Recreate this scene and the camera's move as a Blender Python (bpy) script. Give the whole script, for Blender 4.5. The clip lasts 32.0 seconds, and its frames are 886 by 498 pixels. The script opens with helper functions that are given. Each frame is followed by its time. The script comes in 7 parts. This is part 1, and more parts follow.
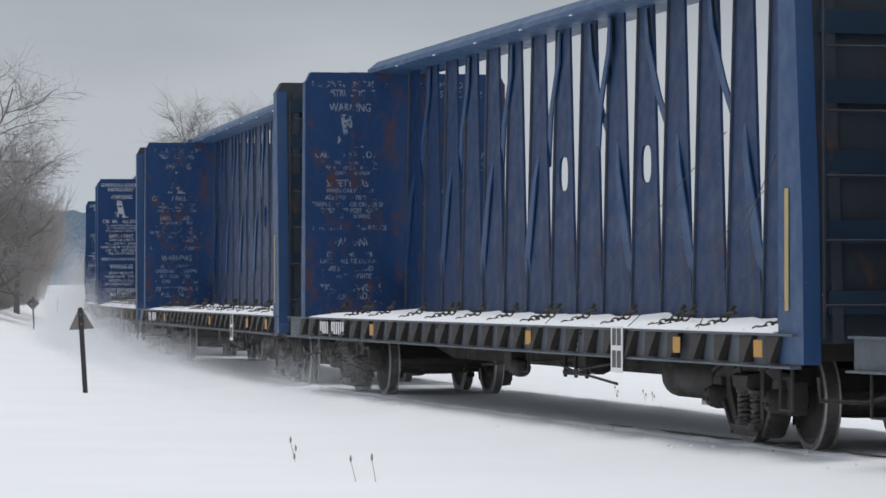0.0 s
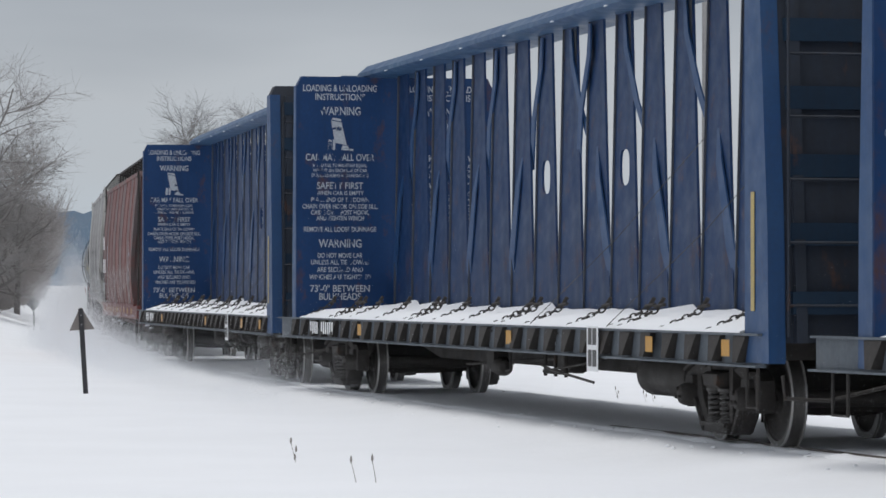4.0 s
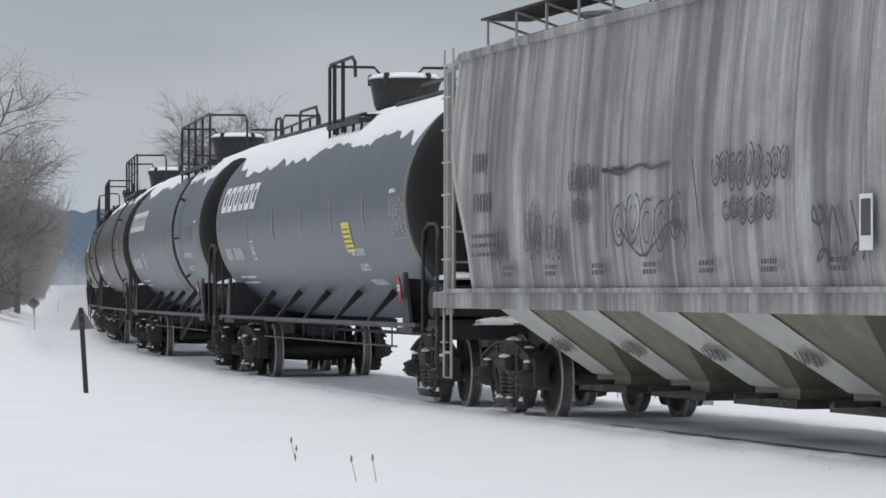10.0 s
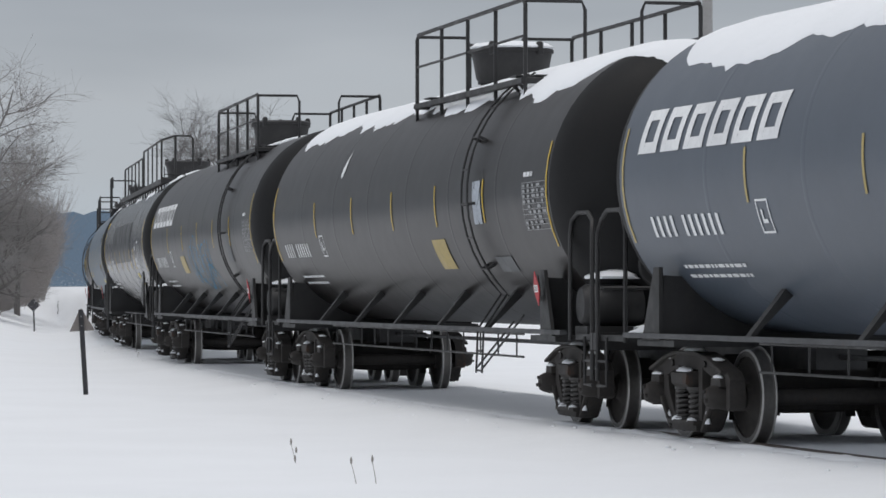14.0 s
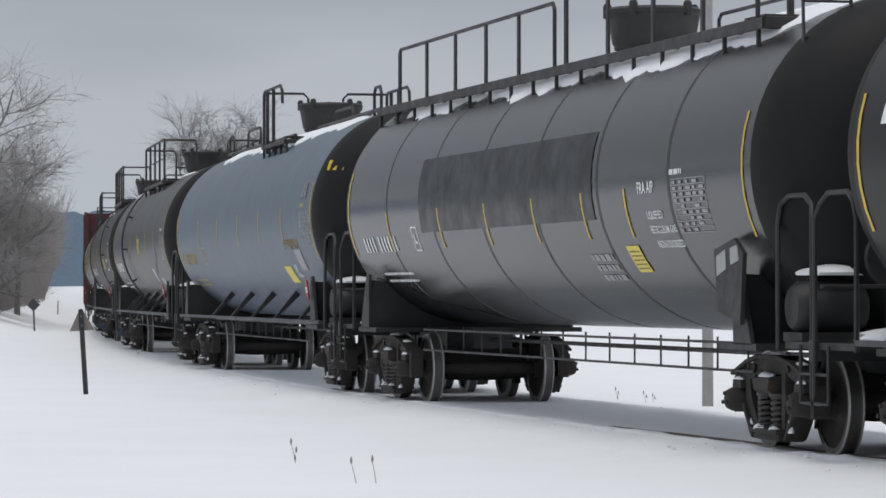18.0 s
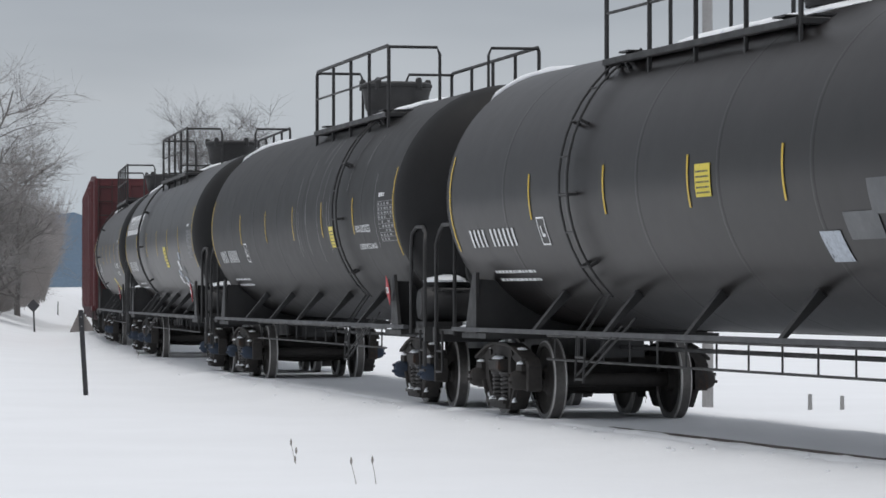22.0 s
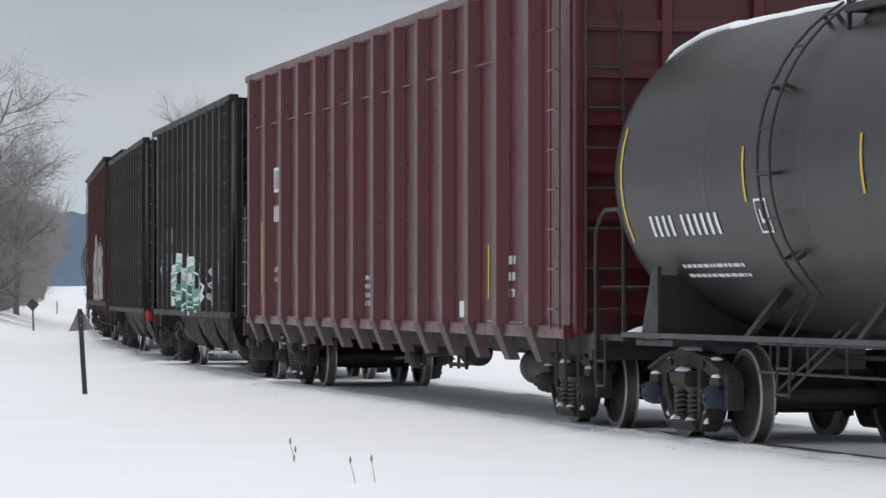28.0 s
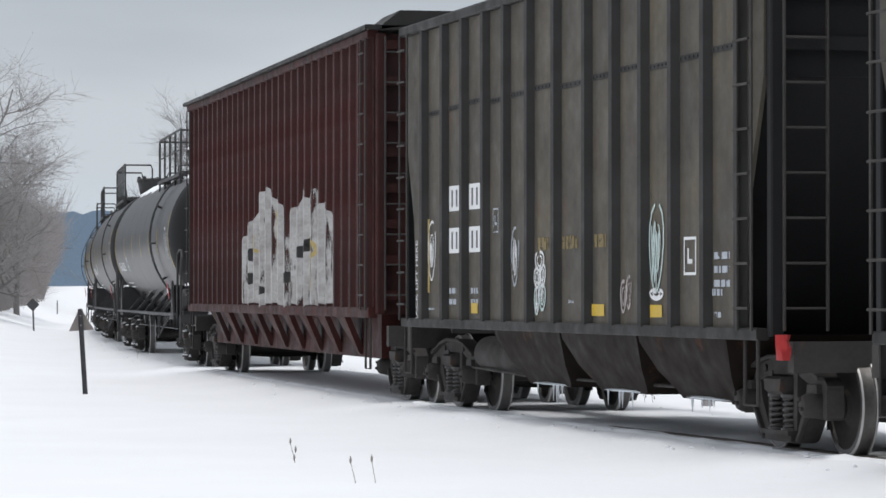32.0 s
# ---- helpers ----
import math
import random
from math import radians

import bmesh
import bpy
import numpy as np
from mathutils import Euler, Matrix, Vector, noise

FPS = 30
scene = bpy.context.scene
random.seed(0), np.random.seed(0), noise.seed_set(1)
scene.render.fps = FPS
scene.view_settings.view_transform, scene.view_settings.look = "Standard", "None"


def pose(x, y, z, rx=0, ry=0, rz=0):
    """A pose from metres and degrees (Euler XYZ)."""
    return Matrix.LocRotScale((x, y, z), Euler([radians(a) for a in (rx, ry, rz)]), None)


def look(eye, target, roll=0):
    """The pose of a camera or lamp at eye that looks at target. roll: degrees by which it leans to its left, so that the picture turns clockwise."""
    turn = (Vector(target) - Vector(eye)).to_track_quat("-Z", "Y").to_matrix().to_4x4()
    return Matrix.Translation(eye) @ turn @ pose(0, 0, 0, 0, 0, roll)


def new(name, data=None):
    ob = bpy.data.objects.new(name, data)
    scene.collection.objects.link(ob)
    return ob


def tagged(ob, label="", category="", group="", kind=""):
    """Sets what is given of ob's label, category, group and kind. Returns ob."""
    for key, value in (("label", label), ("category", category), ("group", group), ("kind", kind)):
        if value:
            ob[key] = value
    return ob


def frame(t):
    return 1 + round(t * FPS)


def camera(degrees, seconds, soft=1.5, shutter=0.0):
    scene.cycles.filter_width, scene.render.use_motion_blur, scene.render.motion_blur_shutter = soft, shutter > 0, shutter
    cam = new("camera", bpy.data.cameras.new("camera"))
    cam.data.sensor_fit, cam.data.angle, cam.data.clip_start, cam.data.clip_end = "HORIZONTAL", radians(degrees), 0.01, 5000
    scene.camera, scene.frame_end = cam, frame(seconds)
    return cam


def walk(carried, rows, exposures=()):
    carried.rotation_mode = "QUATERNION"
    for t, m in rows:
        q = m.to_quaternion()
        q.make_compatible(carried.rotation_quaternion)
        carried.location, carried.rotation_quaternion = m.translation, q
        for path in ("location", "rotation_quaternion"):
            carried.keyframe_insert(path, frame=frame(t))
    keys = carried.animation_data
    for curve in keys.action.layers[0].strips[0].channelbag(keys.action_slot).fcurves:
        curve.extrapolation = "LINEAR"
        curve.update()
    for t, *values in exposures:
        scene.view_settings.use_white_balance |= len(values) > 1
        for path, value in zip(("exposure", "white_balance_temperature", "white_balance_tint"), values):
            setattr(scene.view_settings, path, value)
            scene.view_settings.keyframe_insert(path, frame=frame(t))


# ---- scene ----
# The camera stands on a tripod beside the track; the rows hold its slight sway.
EYE = (0.0, 0.0, 1.433)
TILT = 90.712
SWAY = [  # seconds, turn and tilt in thousandths of a degree
    (0, -4, -6), (1, -6, 5), (2, -4, 15), (3.5, 0, 3), (5, 4, 11), (6, 4, -10), (7, 7, 7), (8, 7, 1), (9, -6, -9),
    (10, 7, -3), (11, -6, -3), (12, 7, 15), (13, 11, 18), (14, 4, 22), (15.5, 5, 26), (17, 7, 32), (18, 4, 18), (19, 7, 32),
    (20, 11, 43), (21, 7, 39), (22, 4, 32), (23, 7, 28), (24, 17, 32), (25.5, 6, 28), (27, -6, 25), (28, -10, 15),
    (29, -6, -10), (30, 0, 25), (31, -6, 18), (32, -6, 15)]
cam = camera(14.2, 32.0, soft=1.6)
walk(cam, [(t, pose(*EYE, TILT + b / 1000, 0, a / 1000)) for t, a, b in SWAY],
     exposures=[(0, 0.0), (8, -0.05), (13, -0.11), (20, -0.05), (26, 0.05), (30, 0.2), (32, 0.28)])

# ---- light: a bright overcast winter day ----
world = bpy.data.worlds.new("overcast_sky")
scene.world = world
world.use_nodes = True
wn, wl = world.node_tree.nodes, world.node_tree.links
wn.clear()
w_out, w_bg = wn.new("ShaderNodeOutputWorld"), wn.new("ShaderNodeBackground")
w_sky = wn.new("ShaderNodeTexSky")
w_sky.sky_type, w_sky.sun_disc = "NISHITA", False
w_sky.sun_elevation, w_sky.sun_rotation = radians(80), radians(216)
w_gain = wn.new("ShaderNodeVectorMath")
w_gain.operation = "SCALE"
w_gain.inputs["Scale"].default_value = 0.09
w_co, w_sep = wn.new("ShaderNodeTexCoord"), wn.new("ShaderNodeSeparateXYZ")
w_map, w_noise = wn.new("ShaderNodeMapping"), wn.new("ShaderNodeTexNoise")
w_map.inputs["Scale"].default_value = (3, 3, 14)
w_noise.inputs["Scale"].default_value, w_noise.inputs["Detail"].default_value = 1.6, 4
w_ramp = wn.new("ShaderNodeValToRGB")
w_add = wn.new("ShaderNodeMath")
w_add.operation = "MULTIPLY_ADD"
w_add.inputs[1].default_value = 0.10
w_mix = wn.new("ShaderNodeMix")
w_mix.data_type = "RGBA"
w_mix.inputs["Factor"].default_value = 0.88
el = w_ramp.color_ramp.elements
el[0].position, el[0].color = 0.045, (0.33, 0.43, 0.555, 1)
el[1].position, el[1].color = 1.0, (0.66, 0.678, 0.715, 1)
e = el.new(0.072); e.color = (0.50, 0.555, 0.62, 1)
e = el.new(0.105); e.color = (0.488, 0.518, 0.565, 1)
e = el.new(0.135); e.color = (0.398, 0.426, 0.472, 1)
e = el.new(0.4); e.color = (0.56, 0.578, 0.612, 1)
wl.new(w_co.outputs["Generated"], w_sep.inputs[0])
wl.new(w_co.outputs["Generated"], w_map.inputs[0])
wl.new(w_map.outputs[0], w_noise.inputs["Vector"])
wl.new(w_noise.outputs["Fac"], w_add.inputs[0])
wl.new(w_sep.outputs["Z"], w_add.inputs[2])
wl.new(w_add.outputs[0], w_ramp.inputs[0])
wl.new(w_sky.outputs[0], w_gain.inputs[0])
wl.new(w_gain.outputs[0], w_mix.inputs["A"])
wl.new(w_ramp.outputs[0], w_mix.inputs["B"])
wl.new(w_mix.outputs["Result"], w_bg.inputs["Color"])
wl.new(w_bg.outputs[0], w_out.inputs[0])
sun = new("sun", bpy.data.lights.new("sun", "SUN"))
sun.data.energy, sun.data.angle, sun.data.color = 1.15, radians(35), (1.0, 0.97, 0.93)
sun.matrix_world = look((-8, 34, 78), (0, 45, 0))


# ---- materials ----
def mat_base(name, rough=0.6, metal=0.0):
    m = bpy.data.materials.new(name)
    m.use_nodes = True
    b = m.node_tree.nodes["Principled BSDF"]
    b.inputs["Roughness"].default_value, b.inputs["Metallic"].default_value = rough, metal
    return m, m.node_tree.nodes, m.node_tree.links, b


def noise_node(n, l, scale, stretch=(1, 1, 1), detail=5, rough=0.6):
    co, mp, tx = n.new("ShaderNodeTexCoord"), n.new("ShaderNodeMapping"), n.new("ShaderNodeTexNoise")
    mp.inputs["Scale"].default_value = stretch
    tx.inputs["Scale"].default_value, tx.inputs["Detail"].default_value = scale, detail
    tx.inputs["Roughness"].default_value = rough
    l.new(co.outputs["Object"], mp.inputs[0])
    l.new(mp.outputs[0], tx.inputs["Vector"])
    return tx.outputs["Fac"]


def ramp(n, l, fac, lo, hi, c0=(0, 0, 0, 1), c1=(1, 1, 1, 1)):
    r = n.new("ShaderNodeValToRGB")
    e = r.color_ramp.elements
    e[0].position, e[1].position, e[0].color, e[1].color = lo, hi, c0, c1
    l.new(fac, r.inputs[0])
    return r.outputs[0]


def blend(n, l, fac, a, b):
    m = n.new("ShaderNodeMix")
    m.data_type = "RGBA"
    l.new(fac, m.inputs["Factor"])
    for sock, v in ((m.inputs["A"], a), (m.inputs["B"], b)):
        if isinstance(v, tuple):
            sock.default_value = (*v[:3], 1)
        else:
            l.new(v, sock)
    return m.outputs["Result"]


def paint(name, col, rough=0.45, dirt=(0.05, 0.045, 0.04), streak=0.5, rust=0.0, grain=0.12, fade=None, metal=0.0, bump=0.15, broad=0.0, wear=None, spec=0.5, sides=1.0):
    """Weathered paint: cloudy fading, vertical run-off streaks, rust spots, fine grain."""
    m, n, l, b = mat_base(name, rough, metal)
    b.inputs["Specular IOR Level"].default_value = spec
    soft = ramp(n, l, noise_node(n, l, 0.9, detail=6), 0.35, 0.7)
    c = blend(n, l, soft, col, fade or tuple(min(1, x * 1.25 + 0.01) for x in col))
    if streak:
        s = ramp(n, l, noise_node(n, l, 1.0, (4.5, 4.5 * sides, 0.22), 7, 0.7), 0.66 - 0.3 * streak, 0.85, (0, 0, 0, 1), (streak, streak, streak, 1))
        c = blend(n, l, s, c, dirt)
    if broad:   # wide run-off bands from roof to sill
        w = ramp(n, l, noise_node(n, l, 1.0, (1.7, 1.7 * sides, 0.06 if sides else 0.16), 6, 0.66), 0.42, 0.60, (0, 0, 0, 1), (broad, broad, broad, 1))
        c = blend(n, l, w, c, tuple(x * 1.5 for x in dirt))
    if rust:
        r = ramp(n, l, noise_node(n, l, 2.3, (1, 1, 0.6), 8, 0.72), 0.70 - 0.22 * rust, 0.80 - 0.12 * rust)
        c = blend(n, l, r, c, (0.11, 0.045, 0.022))
    g = ramp(n, l, noise_node(n, l, 22, detail=4), 0.3, 0.8, (0, 0, 0, 1), (grain, grain, grain, 1))
    c = blend(n, l, g, c, dirt)
    l.new(c, b.inputs["Base Color"])
    ro = ramp(n, l, noise_node(n, l, 3.1, detail=6), 0.3, 0.75, (rough * (0.8 if bump > .05 else .97),) * 3 + (1,), (min(1, rough * (1.35 if bump > .05 else 1.06)),) * 3 + (1,))
    l.new(ro, b.inputs["Roughness"])
    if wear:   # paint flaked away: size of flakes, stretch, share left
        co, info, mp, tx = n.new("ShaderNodeTexCoord"), n.new("ShaderNodeObjectInfo"), n.new("ShaderNodeMapping"), n.new("ShaderNodeTexNoise")
        tx.noise_dimensions = "4D"
        mp.inputs["Scale"].default_value = wear[1]
        tx.inputs["Scale"].default_value, tx.inputs["Detail"].default_value, tx.inputs["Roughness"].default_value = wear[0], 6, 0.65
        sc = n.new("ShaderNodeMath")
        sc.operation = "MULTIPLY"
        sc.inputs[1].default_value = 40
        l.new(info.outputs["Random"], sc.inputs[0])
        l.new(sc.outputs[0], tx.inputs["W"])
        l.new(co.outputs["Object"], mp.inputs[0])
        l.new(mp.outputs[0], tx.inputs["Vector"])
        l.new(ramp(n, l, tx.outputs["Fac"], wear[2] - 0.03, wear[2] + 0.03), b.inputs["Alpha"])
    if not bump:
        return m
    bp = n.new("ShaderNodeBump")
    bp.inputs["Strength"].default_value, bp.inputs["Distance"].default_value = bump, 0.02
    l.new(noise_node(n, l, 1.7, detail=8), bp.inputs["Height"])
    l.new(bp.outputs[0], b.inputs["Normal"])
    return m


def snow_mat(name, rough=0.75, lumps=0.25, col=(0.90, 0.92, 0.95)):
    m, n, l, b = mat_base(name, rough)
    c = blend(n, l, ramp(n, l, noise_node(n, l, 0.35, detail=6), 0.35, 0.7), col, tuple(x * 0.96 for x in col))
    l.new(c, b.inputs["Base Color"])
    bp = n.new("ShaderNodeBump")
    bp.inputs["Strength"].default_value, bp.inputs["Distance"].default_value = lumps, 0.08
    l.new(noise_node(n, l, 2.6, detail=9), bp.inputs["Height"])
    l.new(bp.outputs[0], b.inputs["Normal"])
    return m


BLUE = paint("blue_paint", (0.0058, 0.039, 0.132), 0.5, (0.013, 0.019, 0.030), 0.45, 0.64, 0.25, (0.009, 0.049, 0.152), spec=0.3)
BLUE_RUSTY = paint("rusting_blue_paint", (0.0062, 0.040, 0.130), 0.5, (0.014, 0.022, 0.034), 0.45, 0.86, 0.22, (0.011, 0.050, 0.150), spec=0.3)
BLUE_POST = paint("grimy_blue_paint", (0.0050, 0.033, 0.112), 0.5, (0.010, 0.014, 0.023), 0.72, 0.66, 0.3, (0.008, 0.043, 0.134), spec=0.3)
BLUE_BRACE = paint("scuffed_blue_paint", (0.011, 0.056, 0.165), 0.5, (0.018, 0.024, 0.034), 0.4, 0.4, 0.25, (0.018, 0.070, 0.180))
BLUE_PALE = paint("pale_blue_paint", (0.022, 0.078, 0.186), 0.5, (0.022, 0.026, 0.036), 0.45, 0.3, 0.3, (0.045, 0.112, 0.215))
BLUE_CHANNEL = paint("shaded_shabby_blue_steel", (0.0095, 0.027, 0.055), 0.6, (0.014, 0.017, 0.022), 0.6, 0.4, 0.3, (0.013, 0.036, 0.070), spec=0.3)
BLUE_END = paint("streaked_dark_blue_steel", (0.0125, 0.021, 0.038), 0.6, (0.016, 0.0145, 0.0135), 0.75, 0.45, 0.35)
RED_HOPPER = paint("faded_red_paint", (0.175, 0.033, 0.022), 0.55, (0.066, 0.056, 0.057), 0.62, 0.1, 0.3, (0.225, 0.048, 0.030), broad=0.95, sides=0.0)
RED_END = paint("grimy_dark_red_paint", (0.062, 0.017, 0.014), 0.6, (0.03, 0.024, 0.022), 0.6, 0.2, 0.3, (0.085, 0.023, 0.018))
RED_SILL = paint("red_sill_paint", (0.136, 0.02975, 0.0255), 0.55, (0.0595, 0.034, 0.034), 0.5, 0.2, 0.3)
GREY_HOPPER = paint("weathered_grey_paint", (0.42, 0.415, 0.405), 0.6, (0.080, 0.074, 0.074), 0.95, 0.05, 0.3, (0.68, 0.68, 0.68), broad=0.74, sides=0.0)
GREY_SHEET = paint("stained_pale_grey_paint", (0.44, 0.44, 0.415), 0.6, (0.15, 0.14, 0.11), 0.45, 0.12, 0.25, (0.56, 0.56, 0.54))
GREY_LIGHT = paint("light_grey_paint", (0.425, 0.425, 0.408), 0.6, (0.17, 0.1615, 0.136), 0.5, 0.1, 0.25)
OLIVE_GREY = paint("dirty_grey_green_paint", (0.16, 0.16, 0.116), 0.7, (0.096, 0.08, 0.048), 0.5, 0.2, 0.3)
TANK_GREY = paint("slate_grey_paint", (0.07524, 0.09196, 0.1181), 0.40, (0.05225, 0.05225, 0.05225), 0.04, 0.0, 0.10, (0.08569, 0.1045, 0.1327), bump=0.018)
TANK_BLACK = paint("black_tank_paint", (0.0108, 0.0092, 0.0090), 0.34, (0.02625, 0.0255, 0.02475), 0.04, 0.0, 0.10, (0.0160, 0.0136, 0.0134), bump=0.018, spec=0.21)
TANK_MATT = paint("matt_black_tank_paint", (0.0125, 0.0118, 0.0116), 0.44, (0.022, 0.0215, 0.021), 0.12, 0.0, 0.12, (0.0175, 0.0165, 0.0163), bump=0.018, spec=0.15)
TANK_CHARCOAL = paint("charcoal_black_tank_paint", (0.028, 0.0255, 0.0255), 0.40, (0.045, 0.043, 0.041), 0.10, 0.0, 0.14, (0.036, 0.0335, 0.0335), bump=0.018, spec=0.3)
TANK_DARK = paint("dark_grey_tank_paint", (0.023, 0.0245, 0.027), 0.24, (0.016, 0.016, 0.016), 0.04, 0.0, 0.10, (0.028, 0.030, 0.033), bump=0.0)
END_BLACK = paint("matt_black_car_end", (0.0105, 0.0107, 0.0115), 0.6, (0.022, 0.021, 0.020), 0.35, 0.05, 0.25, (0.0145, 0.0147, 0.0155), bump=0.02, spec=0.2)
TANK_BLUE = paint("blue_grey_tank_paint", (0.086, 0.119, 0.153), 0.45, (0.06, 0.06, 0.06), 0.04, 0.0, 0.10, (0.099, 0.136, 0.175), bump=0.018)
BLACK = paint("black_steel", (0.016, 0.016, 0.017), 0.55, (0.038, 0.036, 0.034), 0.4, 0.1, 0.4)
RAIL_GREY = paint("worn_grey_side_rail", (0.05, 0.052, 0.056), 0.55, (0.03, 0.028, 0.026), 0.4, 0.15, 0.3)
UNDER = paint("grimy_cast_steel", (0.027, 0.025, 0.024), 0.7, (0.065, 0.056, 0.049), 0.45, 0.35, 0.5, spec=0.35)
STEEL = paint("worn_tread_steel", (0.12, 0.115, 0.11), 0.42, (0.045, 0.04, 0.037), 0.3, 0.0, 0.4, metal=0.7)
RIM = paint("polished_rim_steel", (0.42, 0.41, 0.40), 0.35, (0.16, 0.15, 0.14), 0.35, 0.0, 0.35, metal=0.5)
SPRING_STEEL = paint("scuffed_spring_steel", (0.055, 0.052, 0.050), 0.5, (0.03, 0.026, 0.023), 0.3, 0.2, 0.4)
MAROON = paint("maroon_paint", (0.078, 0.0105, 0.0125), 0.34, (0.060, 0.022, 0.023), 0.26, 0.05, 0.18, (0.092, 0.0150, 0.0172))
MAROON_PALE = paint("dusty_maroon_paint", (0.154, 0.098, 0.1015), 0.6, (0.07, 0.035, 0.035), 0.4, 0.1, 0.3)
FOOT_GREY = paint("dusty_grey_mauve_paint", (0.115, 0.085, 0.089), 0.65, (0.05, 0.03, 0.03), 0.45, 0.2, 0.4, spec=0.3)
OLD_BLACK = paint("worn_black_paint", (0.058, 0.050, 0.037), 0.6, (0.030, 0.027, 0.023), 0.62, 0.5, 0.35, (0.128, 0.105, 0.068), broad=0.4)
OLD_BLACK_RIB = paint("black_rib_paint", (0.0110, 0.0105, 0.0100), 0.6, (0.028, 0.025, 0.020), 0.5, 0.2, 0.35, spec=0.35)
CHUTE_DARK = paint("dark_brown_chute_steel", (0.0120, 0.0085, 0.0064), 0.6, (0.022, 0.0135, 0.0090), 0.5, 0.5, 0.35, spec=0.08)
BOARD_GREY = paint("grey_grating", (0.10, 0.10, 0.10), 0.6, (0.05, 0.05, 0.05), 0.4, 0.1, 0.3)
BROWN = paint("brown_oxide_paint", (0.052, 0.0092, 0.0072), 0.65, (0.0085, 0.0055, 0.0052), 0.9, 0.15, 0.3, (0.088, 0.0145, 0.0115), broad=0.55, spec=0.3)
WHITE_MARK = paint("worn_white_lettering", (0.47, 0.51, 0.56), 0.6, (0.12, 0.14, 0.18), 0.4, 0.0, 0.5, wear=(5.0, (1, 1, 1), 0.425))
BRIGHT_MARK = paint("white_lettering", (0.78, 0.79, 0.80), 0.5, (0.4, 0.4, 0.4), 0.2, 0.0, 0.3)
FADED_MARK = paint("faded_white_lettering", (0.24, 0.29, 0.38), 0.6, (0.03, 0.05, 0.12), 0.7, 0.3, 0.6, wear=(4.0, (1, 1, 1), 0.51))
GREY_MARK = paint("grey_patch_paint", (0.1, 0.105, 0.11), 0.5, (0.05, 0.05, 0.05), 0.3, 0.0, 0.2)
TABLE_MARK = paint("dull_white_table", (0.34, 0.345, 0.35), 0.55, (0.15, 0.15, 0.15), 0.3, 0.0, 0.3)
SILL_GREY = paint("weathered_sill_paint", (0.078, 0.098, 0.120), 0.6, (0.034, 0.032, 0.030), 0.5, 0.3, 0.35, (0.120, 0.143, 0.168))
BLUE_EDGE = paint("weathered_flange_paint", (0.07, 0.08, 0.10), 0.6, (0.06, 0.055, 0.05), 0.5, 0.3, 0.3, (0.10, 0.11, 0.13))
YELLOW = paint("yellow_reflector", (0.62, 0.42, 0.03), 0.45, (0.2, 0.13, 0.03), 0.3, 0.0, 0.3)
YELLOW_WORN = paint("worn_yellow_reflector", (0.45, 0.34, 0.11), 0.5, (0.12, 0.12, 0.12), 0.5, 0.0, 0.4)
YELLOW_FAINT = paint("faint_yellow_stencil", (0.22, 0.16, 0.05), 0.6, (0.07, 0.06, 0.05), 0.6, 0.0, 0.4, wear=(5.0, (1, 1, 1), 0.47))
NOTICE_YELLOW = paint("lemon_yellow_notice", (0.70, 0.57, 0.05), 0.45, (0.25, 0.2, 0.05), 0.2, 0.0, 0.2)
PATCH_SLATE = paint("dark_slate_patch", (0.052, 0.062, 0.078), 0.4, (0.04, 0.04, 0.04), 0.3, 0.0, 0.2, bump=0.0)
PATCH_PALE = paint("pale_slate_patch", (0.098, 0.116, 0.142), 0.4, (0.07, 0.075, 0.08), 0.4, 0.0, 0.2, bump=0.0)
ORANGE = paint("orange_reflector", (0.50, 0.25, 0.02), 0.5, (0.12, 0.06, 0.02), 0.4, 0.0, 0.4)
PLACARD_RED = paint("red_placard", (0.45, 0.03, 0.04), 0.5, (0.2, 0.05, 0.05), 0.2, 0.0, 0.2)
DARK_MARK = paint("dark_lettering", (0.05, 0.05, 0.05), 0.6, (0.2, 0.2, 0.2), 0.3, 0.0, 0.3)
PATCH_BLACK = paint("flat_black_patch", (0.004, 0.004, 0.0045), 0.34, (0.012, 0.012, 0.012), 0.3, 0.0, 0.15, spec=0.22)
GREEN_TAG = paint("mint_green_spray", (0.195, 0.36, 0.3), 0.6, (0.06, 0.15, 0.12), 0.4, 0.0, 0.3, wear=(2.6, (1, 1, 1), 0.40))
GREEN_DARK = paint("dark_green_spray", (0.02, 0.17, 0.11), 0.6, (0.03, 0.05, 0.04), 0.4, 0.0, 0.3)
MINT_TAG = paint("pale_mint_spray", (0.55, 0.66, 0.64), 0.6, (0.2, 0.3, 0.28), 0.3, 0.0, 0.3)
SILVER_TAG = paint("silver_spray", (0.42, 0.42, 0.41), 0.5, (0.10, 0.06, 0.05), 0.8, 0.1, 0.3, wear=(2.2, (2.0, 0.35, 1), 0.43))
BLUE_TAG = paint("pale_blue_spray", (0.05, 0.22, 0.36), 0.6, (0.04, 0.08, 0.12), 0.4, 0.0, 0.3, wear=(4.0, (1, 1, 1), 0.38))
GREY_TAG = paint("white_spray", (0.46, 0.42, 0.41), 0.7, (0.18, 0.10, 0.09), 0.5, 0.0, 0.4, wear=(3.0, (1, 1, 1), 0.44))
RED_CLOTH = paint("red_cloth", (0.35, 0.02, 0.02), 0.9, (0.1, 0.01, 0.01), 0.2, 0.0, 0.2)
BEARING_BLUE = paint("blue_bearing_cap", (0.012, 0.028, 0.058), 0.6, (0.02, 0.02, 0.02), 0.6, 0.2, 0.5)
